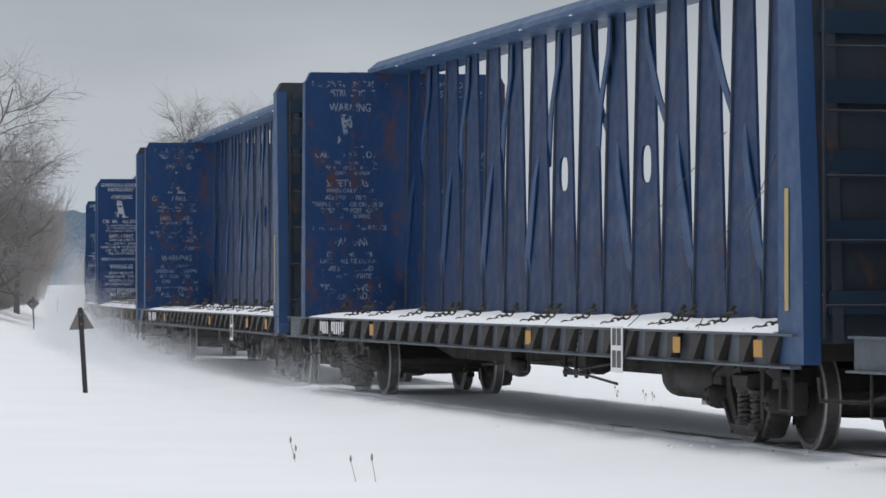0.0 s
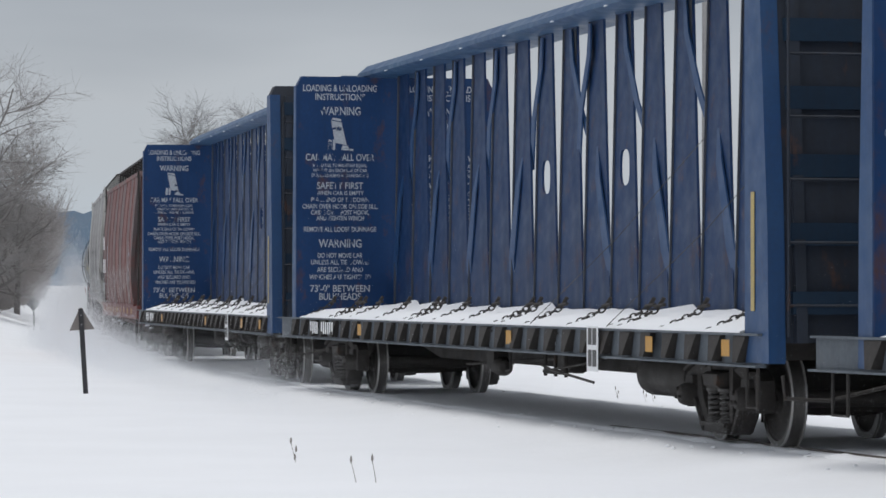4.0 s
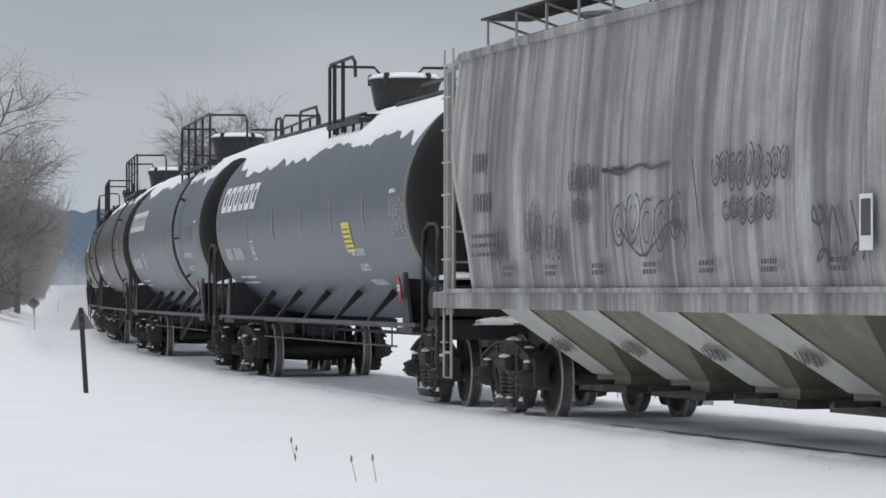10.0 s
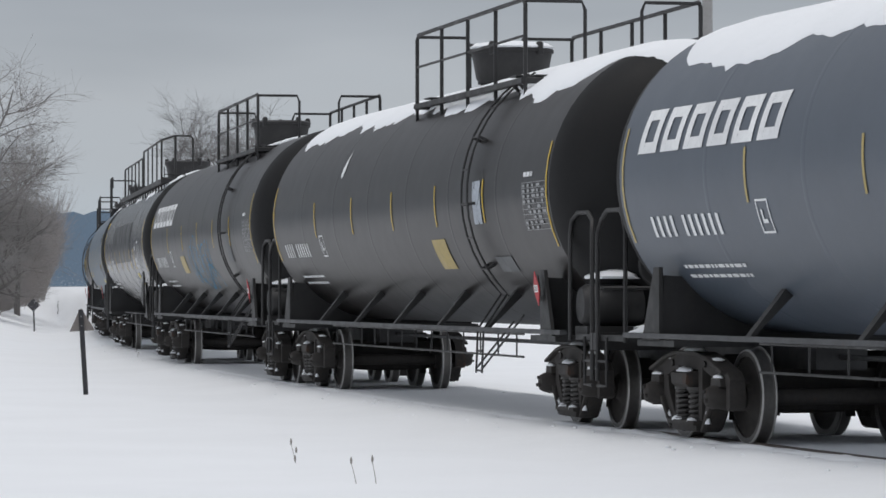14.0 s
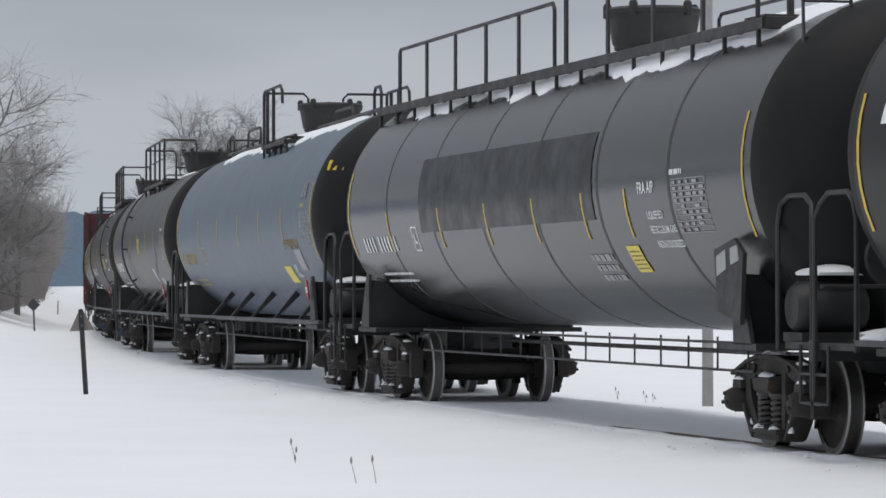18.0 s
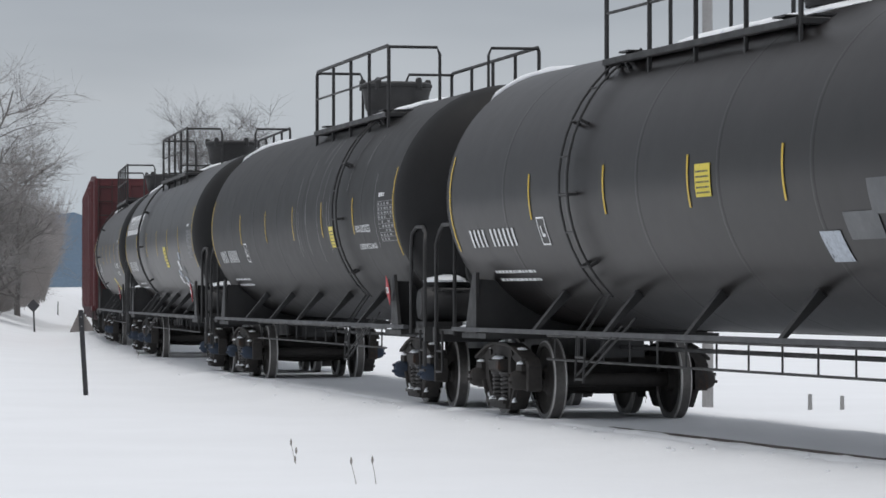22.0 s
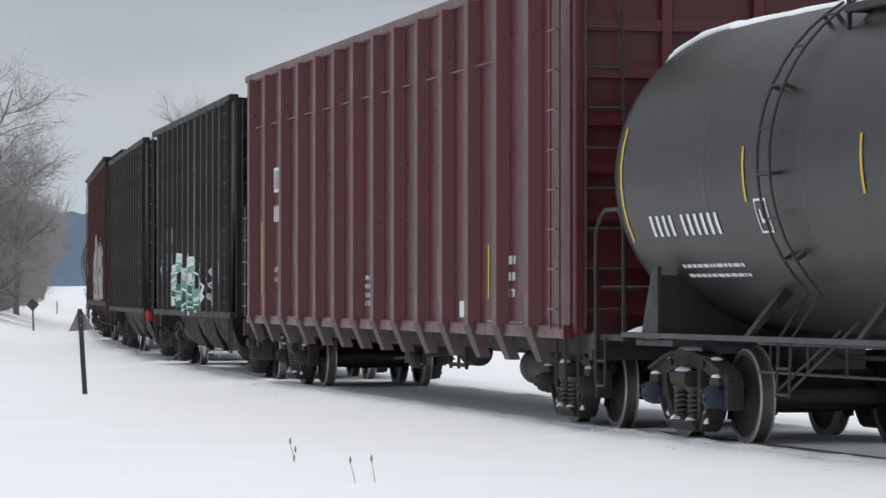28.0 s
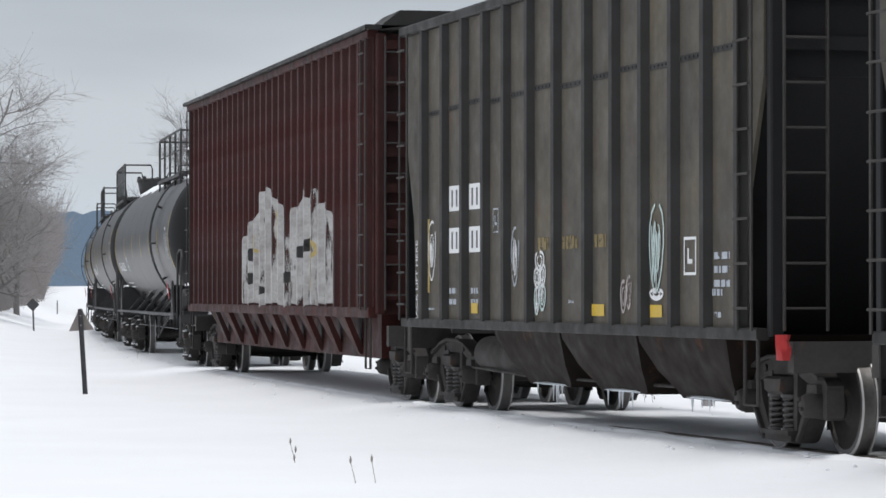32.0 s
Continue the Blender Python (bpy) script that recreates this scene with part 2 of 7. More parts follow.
SNOW = snow_mat("settled_snow", 0.8, 0.35)
SNOW_GROUND = snow_mat("field_snow", 0.85, 0.22)
ICE = paint("icicle_ice", (0.7, 0.74, 0.78), 0.2, (0.4, 0.4, 0.4), 0.1, 0.0, 0.1)
RAIL_STEEL = paint("rail_steel", (0.12, 0.10, 0.09), 0.5, (0.05, 0.03, 0.02), 0.3, 0.3, 0.4, metal=0.5)
GALV = paint("weathered_grey_post", (0.30, 0.30, 0.31), 0.6, (0.15, 0.15, 0.15), 0.3, 0.1, 0.3)
POST_DARK = paint("dark_steel_post", (0.045, 0.045, 0.05), 0.7, (0.1, 0.1, 0.1), 0.3, 0.2, 0.3)
SIGN_GREY = paint("grey_brown_sign_back", (0.185, 0.165, 0.155), 0.6, (0.12, 0.11, 0.10), 0.3, 0.1, 0.2)
POLE_WOOD = paint("weathered_pole_wood", (0.34, 0.335, 0.33), 0.8, (0.15, 0.14, 0.13), 0.5, 0.0, 0.3)
BARK = paint("grey_bark", (0.16, 0.15, 0.145), 0.9, (0.08, 0.075, 0.07), 0.4, 0.0, 0.3)
TWIG_FAR = paint("hazy_far_twigs", (0.15, 0.145, 0.145), 0.9, (0.10, 0.096, 0.096), 0.3, 0.0, 0.2)
TWIG = paint("frosted_twigs", (0.25, 0.24, 0.235), 0.9, (0.12, 0.114, 0.11), 0.3, 0.0, 0.3)
BRUSH = paint("brown_grey_brush", (0.2702, 0.2507, 0.2438), 0.95, (0.1265, 0.115, 0.1104), 0.4, 0.0, 0.3)
WEED = paint("dry_weed", (0.27, 0.245, 0.23), 0.95, (0.14, 0.12, 0.11), 0.2, 0.0, 0.2)
# distance haze is mixed into both ridge colours
RIDGE_PALE = paint("haze_paled_ridge", (0.36, 0.38, 0.40), 1.0, (0.30, 0.32, 0.34), 0.3, 0.0, 0.2)
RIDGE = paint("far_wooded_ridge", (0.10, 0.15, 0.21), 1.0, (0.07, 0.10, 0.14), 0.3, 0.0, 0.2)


# ---- building kit ----
class Shape:
    """A growing mesh: points, faces and a material index for each face."""

    def __init__(self):
        self.v, self.f, self.m, self.slot = [], [], [], 0

    def add(self, pts, faces):
        o = len(self.v)
        self.v += [tuple(p) for p in pts]
        self.f += [tuple(i + o for i in f) for f in faces]
        self.m += [self.slot] * len(faces)
        return self

    def box(self, x0, x1, y0, y1, z0, z1):
        p = [(x, y, z) for z in (z0, z1) for y in (y0, y1) for x in (x0, x1)]
        return self.add(p, [(0, 2, 3, 1), (4, 5, 7, 6), (0, 1, 5, 4), (2, 6, 7, 3), (0, 4, 6, 2), (1, 3, 7, 5)])

    def loft(self, rings, caps=True, closed=True):
        n = len(rings[0])
        pts = [p for r in rings for p in r]
        fs = []
        for i in range(len(rings) - 1):
            for j in range(n if closed else n - 1):
                k = (j + 1) % n
                fs.append((i * n + j, i * n + k, (i + 1) * n + k, (i + 1) * n + j))
        if caps:
            fs += [tuple(range(n - 1, -1, -1)), tuple((len(rings) - 1) * n + j for j in range(n))]
        return self.add(pts, fs)

    def prism(self, outline, y0, y1):
        """An outline of (x, z) pushed from y0 to y1."""
        return self.loft([[(x, y0, z) for x, z in outline], [(x, y1, z) for x, z in outline]])

    def slab(self, outline, x0, x1):
        """An outline of (y, z) pushed from x0 to x1."""
        return self.loft([[(x0, y, z) for y, z in outline], [(x1, y, z) for y, z in outline]])

    def bevel_bar(self, p, q, w, h, c=0.012):
        """A bar from p to q, w wide and h high, with chamfered edges."""
        p, q = Vector(p), Vector(q)
        d = (q - p).normalized()
        side = d.cross(Vector((0, 0, 1)))
        side = side.normalized() if side.length > 1e-4 else Vector((1, 0, 0))
        up = side.cross(d)
        a, b = w / 2, h / 2
        sec = [(-a + c, -b), (a - c, -b), (a, -b + c), (a, b - c), (a - c, b), (-a + c, b), (-a, b - c), (-a, -b + c)]
        return self.loft([[e + side * s + up * t for s, t in sec] for e in (p, q)])

    def tube(self, pts, r, n=8):
        pts = [Vector(p) for p in pts]
        rings, ref = [], None
        for i, p in enumerate(pts):
            d = (pts[min(i + 1, len(pts) - 1)] - pts[max(i - 1, 0)]).normalized()
            if ref is None:
                ref = d.orthogonal().normalized()
            ref = (ref - d * ref.dot(d)).normalized()
            s = d.cross(ref)
            rings.append([p + (ref * math.cos(a) + s * math.sin(a)) * (r[i] if isinstance(r, list) else r)
                          for a in (2 * math.pi * k / n for k in range(n))])
        return self.loft(rings)

    def lathe(self, prof, n=24, axis="z", at=(0, 0, 0), caps=True):
        """A profile of (radius, height) turned about an axis through at."""
        rings = []
        for r, h in prof:
            ring = []
            for k in range(n):
                a = 2 * math.pi * k / n
                c, s = r * math.cos(a), r * math.sin(a)
                q = {"z": (c, s, h), "y": (c, h, s), "x": (h, c, s)}[axis]
                ring.append((q[0] + at[0], q[1] + at[1], q[2] + at[2]))
            rings.append(ring)
        return self.loft(rings, caps)

    def mesh(self, name, *mats, angle=38):
        me = bpy.data.meshes.new(name)
        me.from_pydata(self.v, [], self.f)
        for m in mats:
            me.materials.append(m)
        if len(mats) > 1:
            me.polygons.foreach_set("material_index", self.m)
        bm = bmesh.new()
        bm.from_mesh(me)
        bmesh.ops.recalc_face_normals(bm, faces=bm.faces)
        bm.to_mesh(me)
        bm.free()
        me.polygons.foreach_set("use_smooth", [True] * len(me.polygons))
        me.set_sharp_from_angle(angle=radians(angle))
        me.update()
        return me


STORE = {}


def stored(key, maker):
    """The mesh of that key, made once."""
    if key not in STORE:
        STORE[key] = maker()
    return STORE[key]


def part(name, me, parent, label="", at=None):
    ob = new(name, me)
    ob.parent = parent
    if at is not None:
        ob.matrix_basis = at
    if label:
        ob["label"] = label
    return ob


def font_mesh(words, size, mat, depth=0.0):
    """Words as a flat mesh in the x-y plane, set from the left on a base line."""
    def make():
        cu = bpy.data.curves.new("words", "FONT")
        cu.body, cu.size, cu.extrude, cu.offset = words, size, depth, size * .014
        ob = bpy.data.objects.new("words", cu)
        me = bpy.data.meshes.new_from_object(ob)
        bpy.data.objects.remove(ob)
        bpy.data.curves.remove(cu)
        me.materials.clear()
        me.materials.append(mat)
        return me
    return stored(("font", words, size, mat.name), make)


def bars_shape(rows, w, h, gap=0.35, seed=1):
    """Rows of short bars that stand for writing too small to read, in the x-y plane."""
    rnd, s = random.Random(seed), Shape()
    step = h / rows
    for i in range(rows):
        x, y = 0.0, h - step * (i + 1)
        while x < w - 0.02:
            d = min(rnd.uniform(0.5, 1.6) * step, w - x)
            s.add([(x, y, 0), (x + d, y, 0), (x + d, y + step * (1 - gap), 0), (x, y + step * (1 - gap), 0)], [(0, 1, 2, 3)])
            x += d + step * 0.3
    return s


def code_bars(s, text_len, size, x=0.0, y=0.0, pitch=0.66):
    """A row of plain upright bars, one for each character of a running number."""
    for i in range(text_len):
        x0 = x + i * size * pitch
        w = size * 0.40 * pitch / 0.66
        s.add([(x0, y, 0), (x0 + w, y, 0), (x0 + w, y + size, 0), (x0, y + size, 0)], [(0, 1, 2, 3)])
    return s


def scrawl(w, h, t, seed, n=9):
    """A sprayed scribble of loops and strokes that spells nothing, in the x-y plane."""
    rnd, s = random.Random(seed), Shape()
    x, up, pts = 0.0, True, []
    for i in range(n):
        pts.append(Vector((x + rnd.uniform(-.3, .3) * w / n, h * (rnd.uniform(.7, 1) if up else rnd.uniform(0, .3)), 0)))
        if rnd.random() < .22:   # a small loop
            c = pts[-1]
            for k in range(1, 5):
                a = k * 1.4 + (0 if up else 3.1)
                pts.append(c + Vector((math.sin(a) * w / n * .8, (math.cos(a) - 1) * h * .16, 0)))
        up = not up
        x += w / n
        if rnd.random() < .3 and len(pts) > 2:
            ribbon(s, smooth_line(pts), t)
            pts = []
    if len(pts) > 1:
        ribbon(s, smooth_line(pts), t)
    return s


def loop_tag(w, h, t, n, seed, lean=.22, tail=True):
    """A row of leaning sprayed loops, each drawn twice, that spells nothing, in the x-y plane."""
    rnd, s = random.Random(seed), Shape()
    for i in range(n):
        cx, ry = w * (i + .5) / n, h * .5 * (1 - .35 * abs(2 * (i + .5) / n - 1)) * rnd.uniform(.85, 1.05)
        cy, rx = h * (.5 + .10 * math.sin(i * 1.9)), w / n * rnd.uniform(.42, .60)
        a0 = rnd.uniform(1.2, 2.2)
        for k in (1.0, .55):
            pts = []
            for j in range(15):
                a = a0 + (2 * math.pi - .5) * j / 14
                y = cy + ry * k * math.sin(a)
                pts.append(Vector((cx + rx * k * math.cos(a) * (1 + .25 * math.sin(a)) + lean * (cy - y), y, .0004 * i)))
            ribbon(s, pts, t * (1 if k == 1 else .7))
    if tail:
        ribbon(s, smooth_line([Vector((w * .1, h * .45, 0)), Vector((w * .3, h * .12, 0)), Vector((w * .45, 0, 0)), Vector((w * .62, h * .2, 0)), Vector((w * .82, h * .5, 0)), Vector((w * 1.02, h * .3, 0)), Vector((w, h * .05, 0))]), t)
    return s


def drape(s, mat, x0, centres, a, b, d, out=0.004):
    """A flat mark, lying from x0 on, laid over the ribs and bays of a ribbed wall."""
    me = s.mesh("mark", mat)
    bm = bmesh.new()
    bm.from_mesh(me)
    for c in centres:
        for e in (c - a, c - b, c + b, c + a):
            bmesh.ops.bisect_plane(bm, geom=bm.verts[:] + bm.edges[:] + bm.faces[:], plane_co=(e - x0, 0, 0), plane_no=(1, 0, 0))
    for v in bm.verts:
        g = min(abs(v.co.x + x0 - c) for c in centres)
        v.co.z += out + d * max(0, min(1, (a - g) / (a - b)))
    bm.to_mesh(me)
    bm.free()
    return me


def grid_table(w, h, cols=5, rows=9):
    s, t = Shape(), 0.006
    for i in range(rows + 1):
        y = h * i / rows
        s.box(0, w, y - t / 2, y + t / 2, 0, 0.001)
    s.box(0, t, 0, h, 0, 0.001).box(w - t, w, 0, h, 0, 0.001)
    rnd = random.Random(4)
    for i in range(rows):
        for j in range(cols):
            if rnd.random() < 0.8:
                x0, y0 = w * (j + 0.15) / cols, h * (i + 0.2) / rows
                s.box(x0, x0 + w / cols * rnd.uniform(0.35, 0.75), y0, y0 + h / rows * 0.5, 0, 0.001)
    return s


def frame_box(w, h, t=0.03):
    s = Shape()
    s.box(0, w, 0, t, 0, .001).box(0, w, h - t, h, 0, .001).box(0, t, t, h - t, 0, .001).box(w - t, w, t, h - t, 0, .001)
    s.box(w * .3, w * .7, h * .3, h * .42, 0, .001).box(w * .3, w * .42, h * .42, h * .7, 0, .001)
    return s


def smooth_line(pts, n=4):
    out = []
    for i in range(len(pts) - 1):
        a, b, c, d = pts[max(0, i - 1)], pts[i], pts[i + 1], pts[min(len(pts) - 1, i + 2)]
        for k in range(n):
            u = k / n
            out.append(0.5 * (2 * b + (c - a) * u + (2 * a - 5 * b + 4 * c - d) * u * u + (3 * b - a - 3 * c + d) * u ** 3))
    return out + [pts[-1]]


def ribbon(s, pts, t):
    left, right = [], []
    for i, p in enumerate(pts):
        d = pts[min(i + 1, len(pts) - 1)] - pts[max(i - 1, 0)]
        d = Vector((-d.y, d.x, 0)).normalized() * t / 2
        left.append(p + d)
        right.append(p - d)
    n = len(pts)
    s.add(left + right, [(i, i + 1, n + i + 1, n + i) for i in range(n - 1)])


def wrapped(src, mat, key, rad, zc, x, z, out=0.006, side=-1):
    """A flat mark laid on a lying cylinder: its x runs along the axis from x, its y up the skin from height z."""
    def make():
        me = src.copy() if isinstance(src, bpy.types.Mesh) else src.mesh("mark", mat)
        bm = bmesh.new()
        bm.from_mesh(me)
        big = [e for e in bm.edges if abs(e.verts[0].co.y - e.verts[1].co.y) > 0.14]
        if big:
            bmesh.ops.subdivide_edges(bm, edges=big, cuts=5, use_grid_fill=True)
        a0 = math.asin(max(-1, min(1, (z - zc) / rad)))
        for v in bm.verts:
            a = a0 + v.co.y / rad
            v.co = (x + v.co.x if side < 0 else x - v.co.x, side * (rad + out + v.co.z) * math.cos(a), zc + (rad + out + v.co.z) * math.sin(a))
        bm.to_mesh(me)
        bm.free()
        me.materials.clear()
        me.materials.append(mat)
        return me
    return stored(("wrap", key, rad, zc, x, z, out), make)


# ---- the curved line ----
RUN = [  # every half second, ahead of an even 11.72 m/s
    -0.32, -0.08, 0.19, 0.38, 0.63, 0.37, 0.66, 0.96, 1.23, 1.54, 1.68, 1.4, 1.49, 1.94, 2.05, 2.1, 2.21, 1.88, 2.25, 2.59, 2.78, 2.44,
    2.44, 2.49, 2.47, 2.6, 2.97, 3.07, 3.1, 2.62, 2.53, 2.55, 2.58, 2.62, 2.78, 2.87, 2.54, 2.62, 2.53, 2.6, 2.6, 2.58, 2.6, 2.65,
    2.6, 2.59, 2.47, 2.75, 2.26, 2.07, 2.03, 1.99, 1.99, 1.97, 1.38, 1.34, 1.20, 1.10, 0.9, 0.73, 0.47, 0.29, 0.16, -0.10, -0.29
]


def gone(t):
    """How far the train has run after t seconds: it surges a little and slows very gently."""
    k = max(0, min(63, int(t * 2)))
    f = t * 2 - k
    return 11.72 * t + RUN[k] + (RUN[k + 1] - RUN[k]) * f


def heading(u):
    """The line's turn to the left of straight ahead, u metres beyond the reference point."""
    if u < 70:
        return 0.20807 - 0.002292 * u + 1.27e-5 * u * u
    return 0.20807 - 0.002292 * 70 + 1.27e-5 * 4900 - 0.00052 * (u - 70)


LINE = {}
_x, _y = -0.0366, 50.0
for _i in range(0, 1400):
    LINE[_i] = (_x, _y)
    _h = heading((_i + 0.5) * 0.5)
    _x, _y = _x - 0.5 * math.sin(_h), _y + 0.5 * math.cos(_h)
_x, _y = -0.0366, 50.0
for _i in range(-1, -900, -1):
    _h = heading(max(-55, (_i + 0.5) * 0.5))
    _x, _y = _x + 0.5 * math.sin(_h), _y - 0.5 * math.cos(_h)
    LINE[_i] = (_x, _y)


def on_line(u):
    k = math.floor(u * 2)
    k = max(-895, min(1395, k))
    f = u * 2 - k
    a, b = LINE[k], LINE[k + 1]
    return Vector((a[0] + (b[0] - a[0]) * f, a[1] + (b[1] - a[1]) * f, 0))


LINE_XY = np.array([LINE[k] for k in range(-899, 1400, 2)])


def beside(x, y):
    """Signed distance from the line: negative on the camera's side."""
    d = np.hypot(LINE_XY[:, 0] - x, LINE_XY[:, 1] - y)
    i = int(d.argmin())
    i = max(1, min(len(LINE_XY) - 2, i))
    t = LINE_XY[i + 1] - LINE_XY[i - 1]
    t = t / np.hypot(*t)
    return float(t[1] * (x - LINE_XY[i, 0]) - t[0] * (y - LINE_XY[i, 1]))


# ---- ground, line and distance ----
def ground_z(x, y):
    d = beside(x, y)
    n = noise.noise(Vector((x * .22, y * .10, 3.0))) * .07 + noise.noise(Vector((x * .9, y * .5, 7.0))) * .02
    z = -.10 + n
    if abs(d) < 2.4:   # swept snow along the rails
        k = min(1, (2.4 - abs(d)) / .9)
        z = z * (1 - k) + k * (.012 + .010 * noise.noise(Vector((x * 2.3, y * 1.1, 1))))
        e = abs(abs(d) - 1.05)
        if e < .28:
            z += .045 * (1 - e / .28) * max(0, .35 + noise.noise(Vector((x * 1.4, y * .8, 11))))
    if d < -2.8 and y > 60:   # bank on the camera's side, higher with distance
        k = min(1, (-d - 2.8) / 4.0)
        k = k * k * (3 - 2 * k)
        z += k * (.25 + .0095 * min(220, max(0, y - 100))) * min(1, (y - 60) / 50)
    if d > 2.6:
        z -= .22 * min(1, (d - 2.6) / 2.5)
    return z


def grid_ground():
    xs = sorted(set([-2600, -1200, -600, -300, -150, -90, -60] + [round(-42 + i * .8, 2) for i in range(86)] + [30, 36, 44, 60, 90, 150, 300, 600, 1200, 2600]))
    ys = sorted(set([-1500, -300, -60, -10, 4, 10, 14] + [round(16 + i * .5, 2) for i in range(90)] + [round(61 + i * 1.3, 2) for i in range(90)] + [185, 200, 220, 245, 270, 300, 360, 450, 600, 900, 1400, 2600]))
    s = Shape()
    pts = [(x, y, ground_z(x, y) if -60 < x < 60 and y < 460 else -.3) for y in ys for x in xs]
    n = len(xs)
    s.add(pts, [(j * n + i, j * n + i + 1, (j + 1) * n + i + 1, (j + 1) * n + i) for j in range(len(ys) - 1) for i in range(n - 1)])
    return s.mesh("ground", SNOW_GROUND, angle=180)


tagged(new("ground", grid_ground()), "smooth white snow field beside the curving track", "ground", kind="structure")


def rail_mesh(off):
    s = Shape()
    rings = []
    for i in range(-45, 130):
        a, b = on_line(i * 2.0), on_line(i * 2.0 + .5)
        d = (b - a).normalized()
        nrm = Vector((d.y, -d.x, 0))
        c = a + nrm * off + Vector((0, 0, .03 * max(0, min(1, (-9 - i * 2.0) / 6)) if off < 0 else 0))
        rings.append([c + nrm * q + Vector((0, 0, z)) for q, z in ((-.07, -.17), (.07, -.17), (.012, -.13), (.012, -.05), (.036, -.04), (.036, -.006), (.028, 0), (-.028, 0), (-.036, -.006), (-.036, -.04), (-.012, -.05), (-.012, -.13))])
    s.loft(rings)
    return s.mesh("rail", RAIL_STEEL)


track = tagged(new("railway_track"), "steel rails almost buried in snow", "track", kind="structure")
for off_ in (-.755, .755):
    part("rail", rail_mesh(off_), track)


def ridge_mesh(y0, h0, seed, x0, x1, mat=RIDGE):
    rnd, s = random.Random(seed), Shape()
    n = 420
    top, low = [], []
    for i in range(n + 1):
        x = x0 + (x1 - x0) * i / n
        h = h0 * (1 + .18 * math.sin(x * .0021 + seed) + .1 * math.sin(x * .0061)) + rnd.uniform(-1.0, 2.6)
        top.append((x, y0 + 90, h))
        low.append((x, y0, -4))
    s.add(low + top, [(i, i + 1, n + i + 2, n + i + 1) for i in range(n)])
    return s.mesh("wooded_ridge", mat, angle=180)


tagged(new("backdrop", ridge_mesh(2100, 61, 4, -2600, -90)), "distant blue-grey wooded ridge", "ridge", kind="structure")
tagged(new("backdrop", ridge_mesh(2100, 46, 5, -88, 2600, RIDGE_PALE)), "distant ridge with pale haze in its colour", "ridge", kind="structure")


# ---- bare trees and brush ----
def grow(s_limb, s_twig, p, d, length, r, depth, rnd, twigs, thin=.52):
    n = 4 if depth else 2
    pts, rads = [p.copy()], [r]
    for i in range(n):
        d = (d + Vector((rnd.uniform(-.34, .34), rnd.uniform(-.34, .34), rnd.uniform(-.18, .24)))).normalized()
        p = p + d * length / n
        pts.append(p.copy())
        rads.append(r * (1 - .55 * (i + 1) / n))
    (s_limb if depth > 1 else s_twig).tube(pts, rads, 5 if depth > 2 else 3)
    if depth == 0:
        return
    kids = 4 if depth > 2 else (6 if depth > 1 else twigs)
    for k in range(kids):
        f = rnd.uniform(.35, 1.0)
        i = min(n - 1, int(f * n))
        q = pts[i].lerp(pts[i + 1], f * n - i)
        side = Vector((rnd.uniform(-1, 1), rnd.uniform(-1, 1), rnd.uniform(-.5, .6))).normalized()
        nd = (d * .62 + side * .92).normalized()
        grow(s_limb, s_twig, q, nd, length * rnd.uniform(.52, .78), rads[i] * thin, depth - 1, rnd, twigs, thin)


def bare_tree(seed, h, depth=4, twigs=6, lean=0.0, bark=BARK, fine=TWIG, thick=.014, thin=.52):
    rnd = random.Random(seed)
    trunk, limb, twig = Shape(), Shape(), Shape()
    p, d = Vector((0, 0, -.3)), Vector((lean, 0, 1)).normalized()
    pts, rads = [p], [h * thick]
    for i in range(5):
        d = (d + Vector((rnd.uniform(-.10, .10), rnd.uniform(-.10, .10), .1))).normalized()
        pts.append(pts[-1] + d * h * .12)
        rads.append(h * thick * (1 - .13 * (i + 1)))
    trunk.tube(pts, rads, 8)
    for k in range(7):
        i = rnd.randint(1, 5)
        side = Vector((rnd.uniform(-1, 1), rnd.uniform(-1, 1), rnd.uniform(.35, 1.1))).normalized()
        grow(limb, twig, pts[i], side, h * rnd.uniform(.22, .34), rads[i] * .6, depth - 1, rnd, twigs, thin)
    grow(limb, twig, pts[-1], d, h * .36, rads[-1] * .9, depth - 1, rnd, twigs, thin)
    twig.m = [1] * len(twig.f)
    o = len(limb.v)
    limb.v += twig.v
    limb.f += [tuple(i + o for i in f) for f in twig.f]
    limb.m += twig.m
    return trunk.mesh("trunk", bark), limb.mesh("crown", bark, fine)


def put_tree(parts3, x, y, rz, k, label, z=None):
    t = tagged(new("bare_tree"), label, "tree", "bare trees along the line")
    t.matrix_basis = pose(x, y, ground_z(x, y) if z is None else z, 0, 0, rz) @ Matrix.Scale(k, 4)
    for nm, me in zip(("trunk", "crown"), parts3):
        part(nm, me, t)
    return t


TREES = [bare_tree(11, 10, 4, 5, .06), bare_tree(12, 9, 4, 5, -.05), bare_tree(17, 11, 4, 5, .1)]
TALL = [bare_tree(21, 11, 4, 8, .05, thick=.020, thin=.66), bare_tree(27, 11, 4, 8, -.04, thick=.020, thin=.66)]
rnd_ = random.Random(77)
for k_ in range(34):
    y_ = 160 + 225 * rnd_.random() ** 1.25
    off_ = 7.4 + 9.0 * rnd_.random() ** 1.2 + max(0, y_ - 230) * .03
    x_ = float(np.interp(y_, LINE_XY[:, 1], LINE_XY[:, 0])) - off_
    x_ = min(x_, -.118 * y_)
    put_tree(TREES[k_ % 3], x_, y_, rnd_.uniform(0, 360), (.50 + .07 * (off_ - 6)) * rnd_.uniform(.75, 1.15), "bare grey tree with frosted twigs above roadside brush")
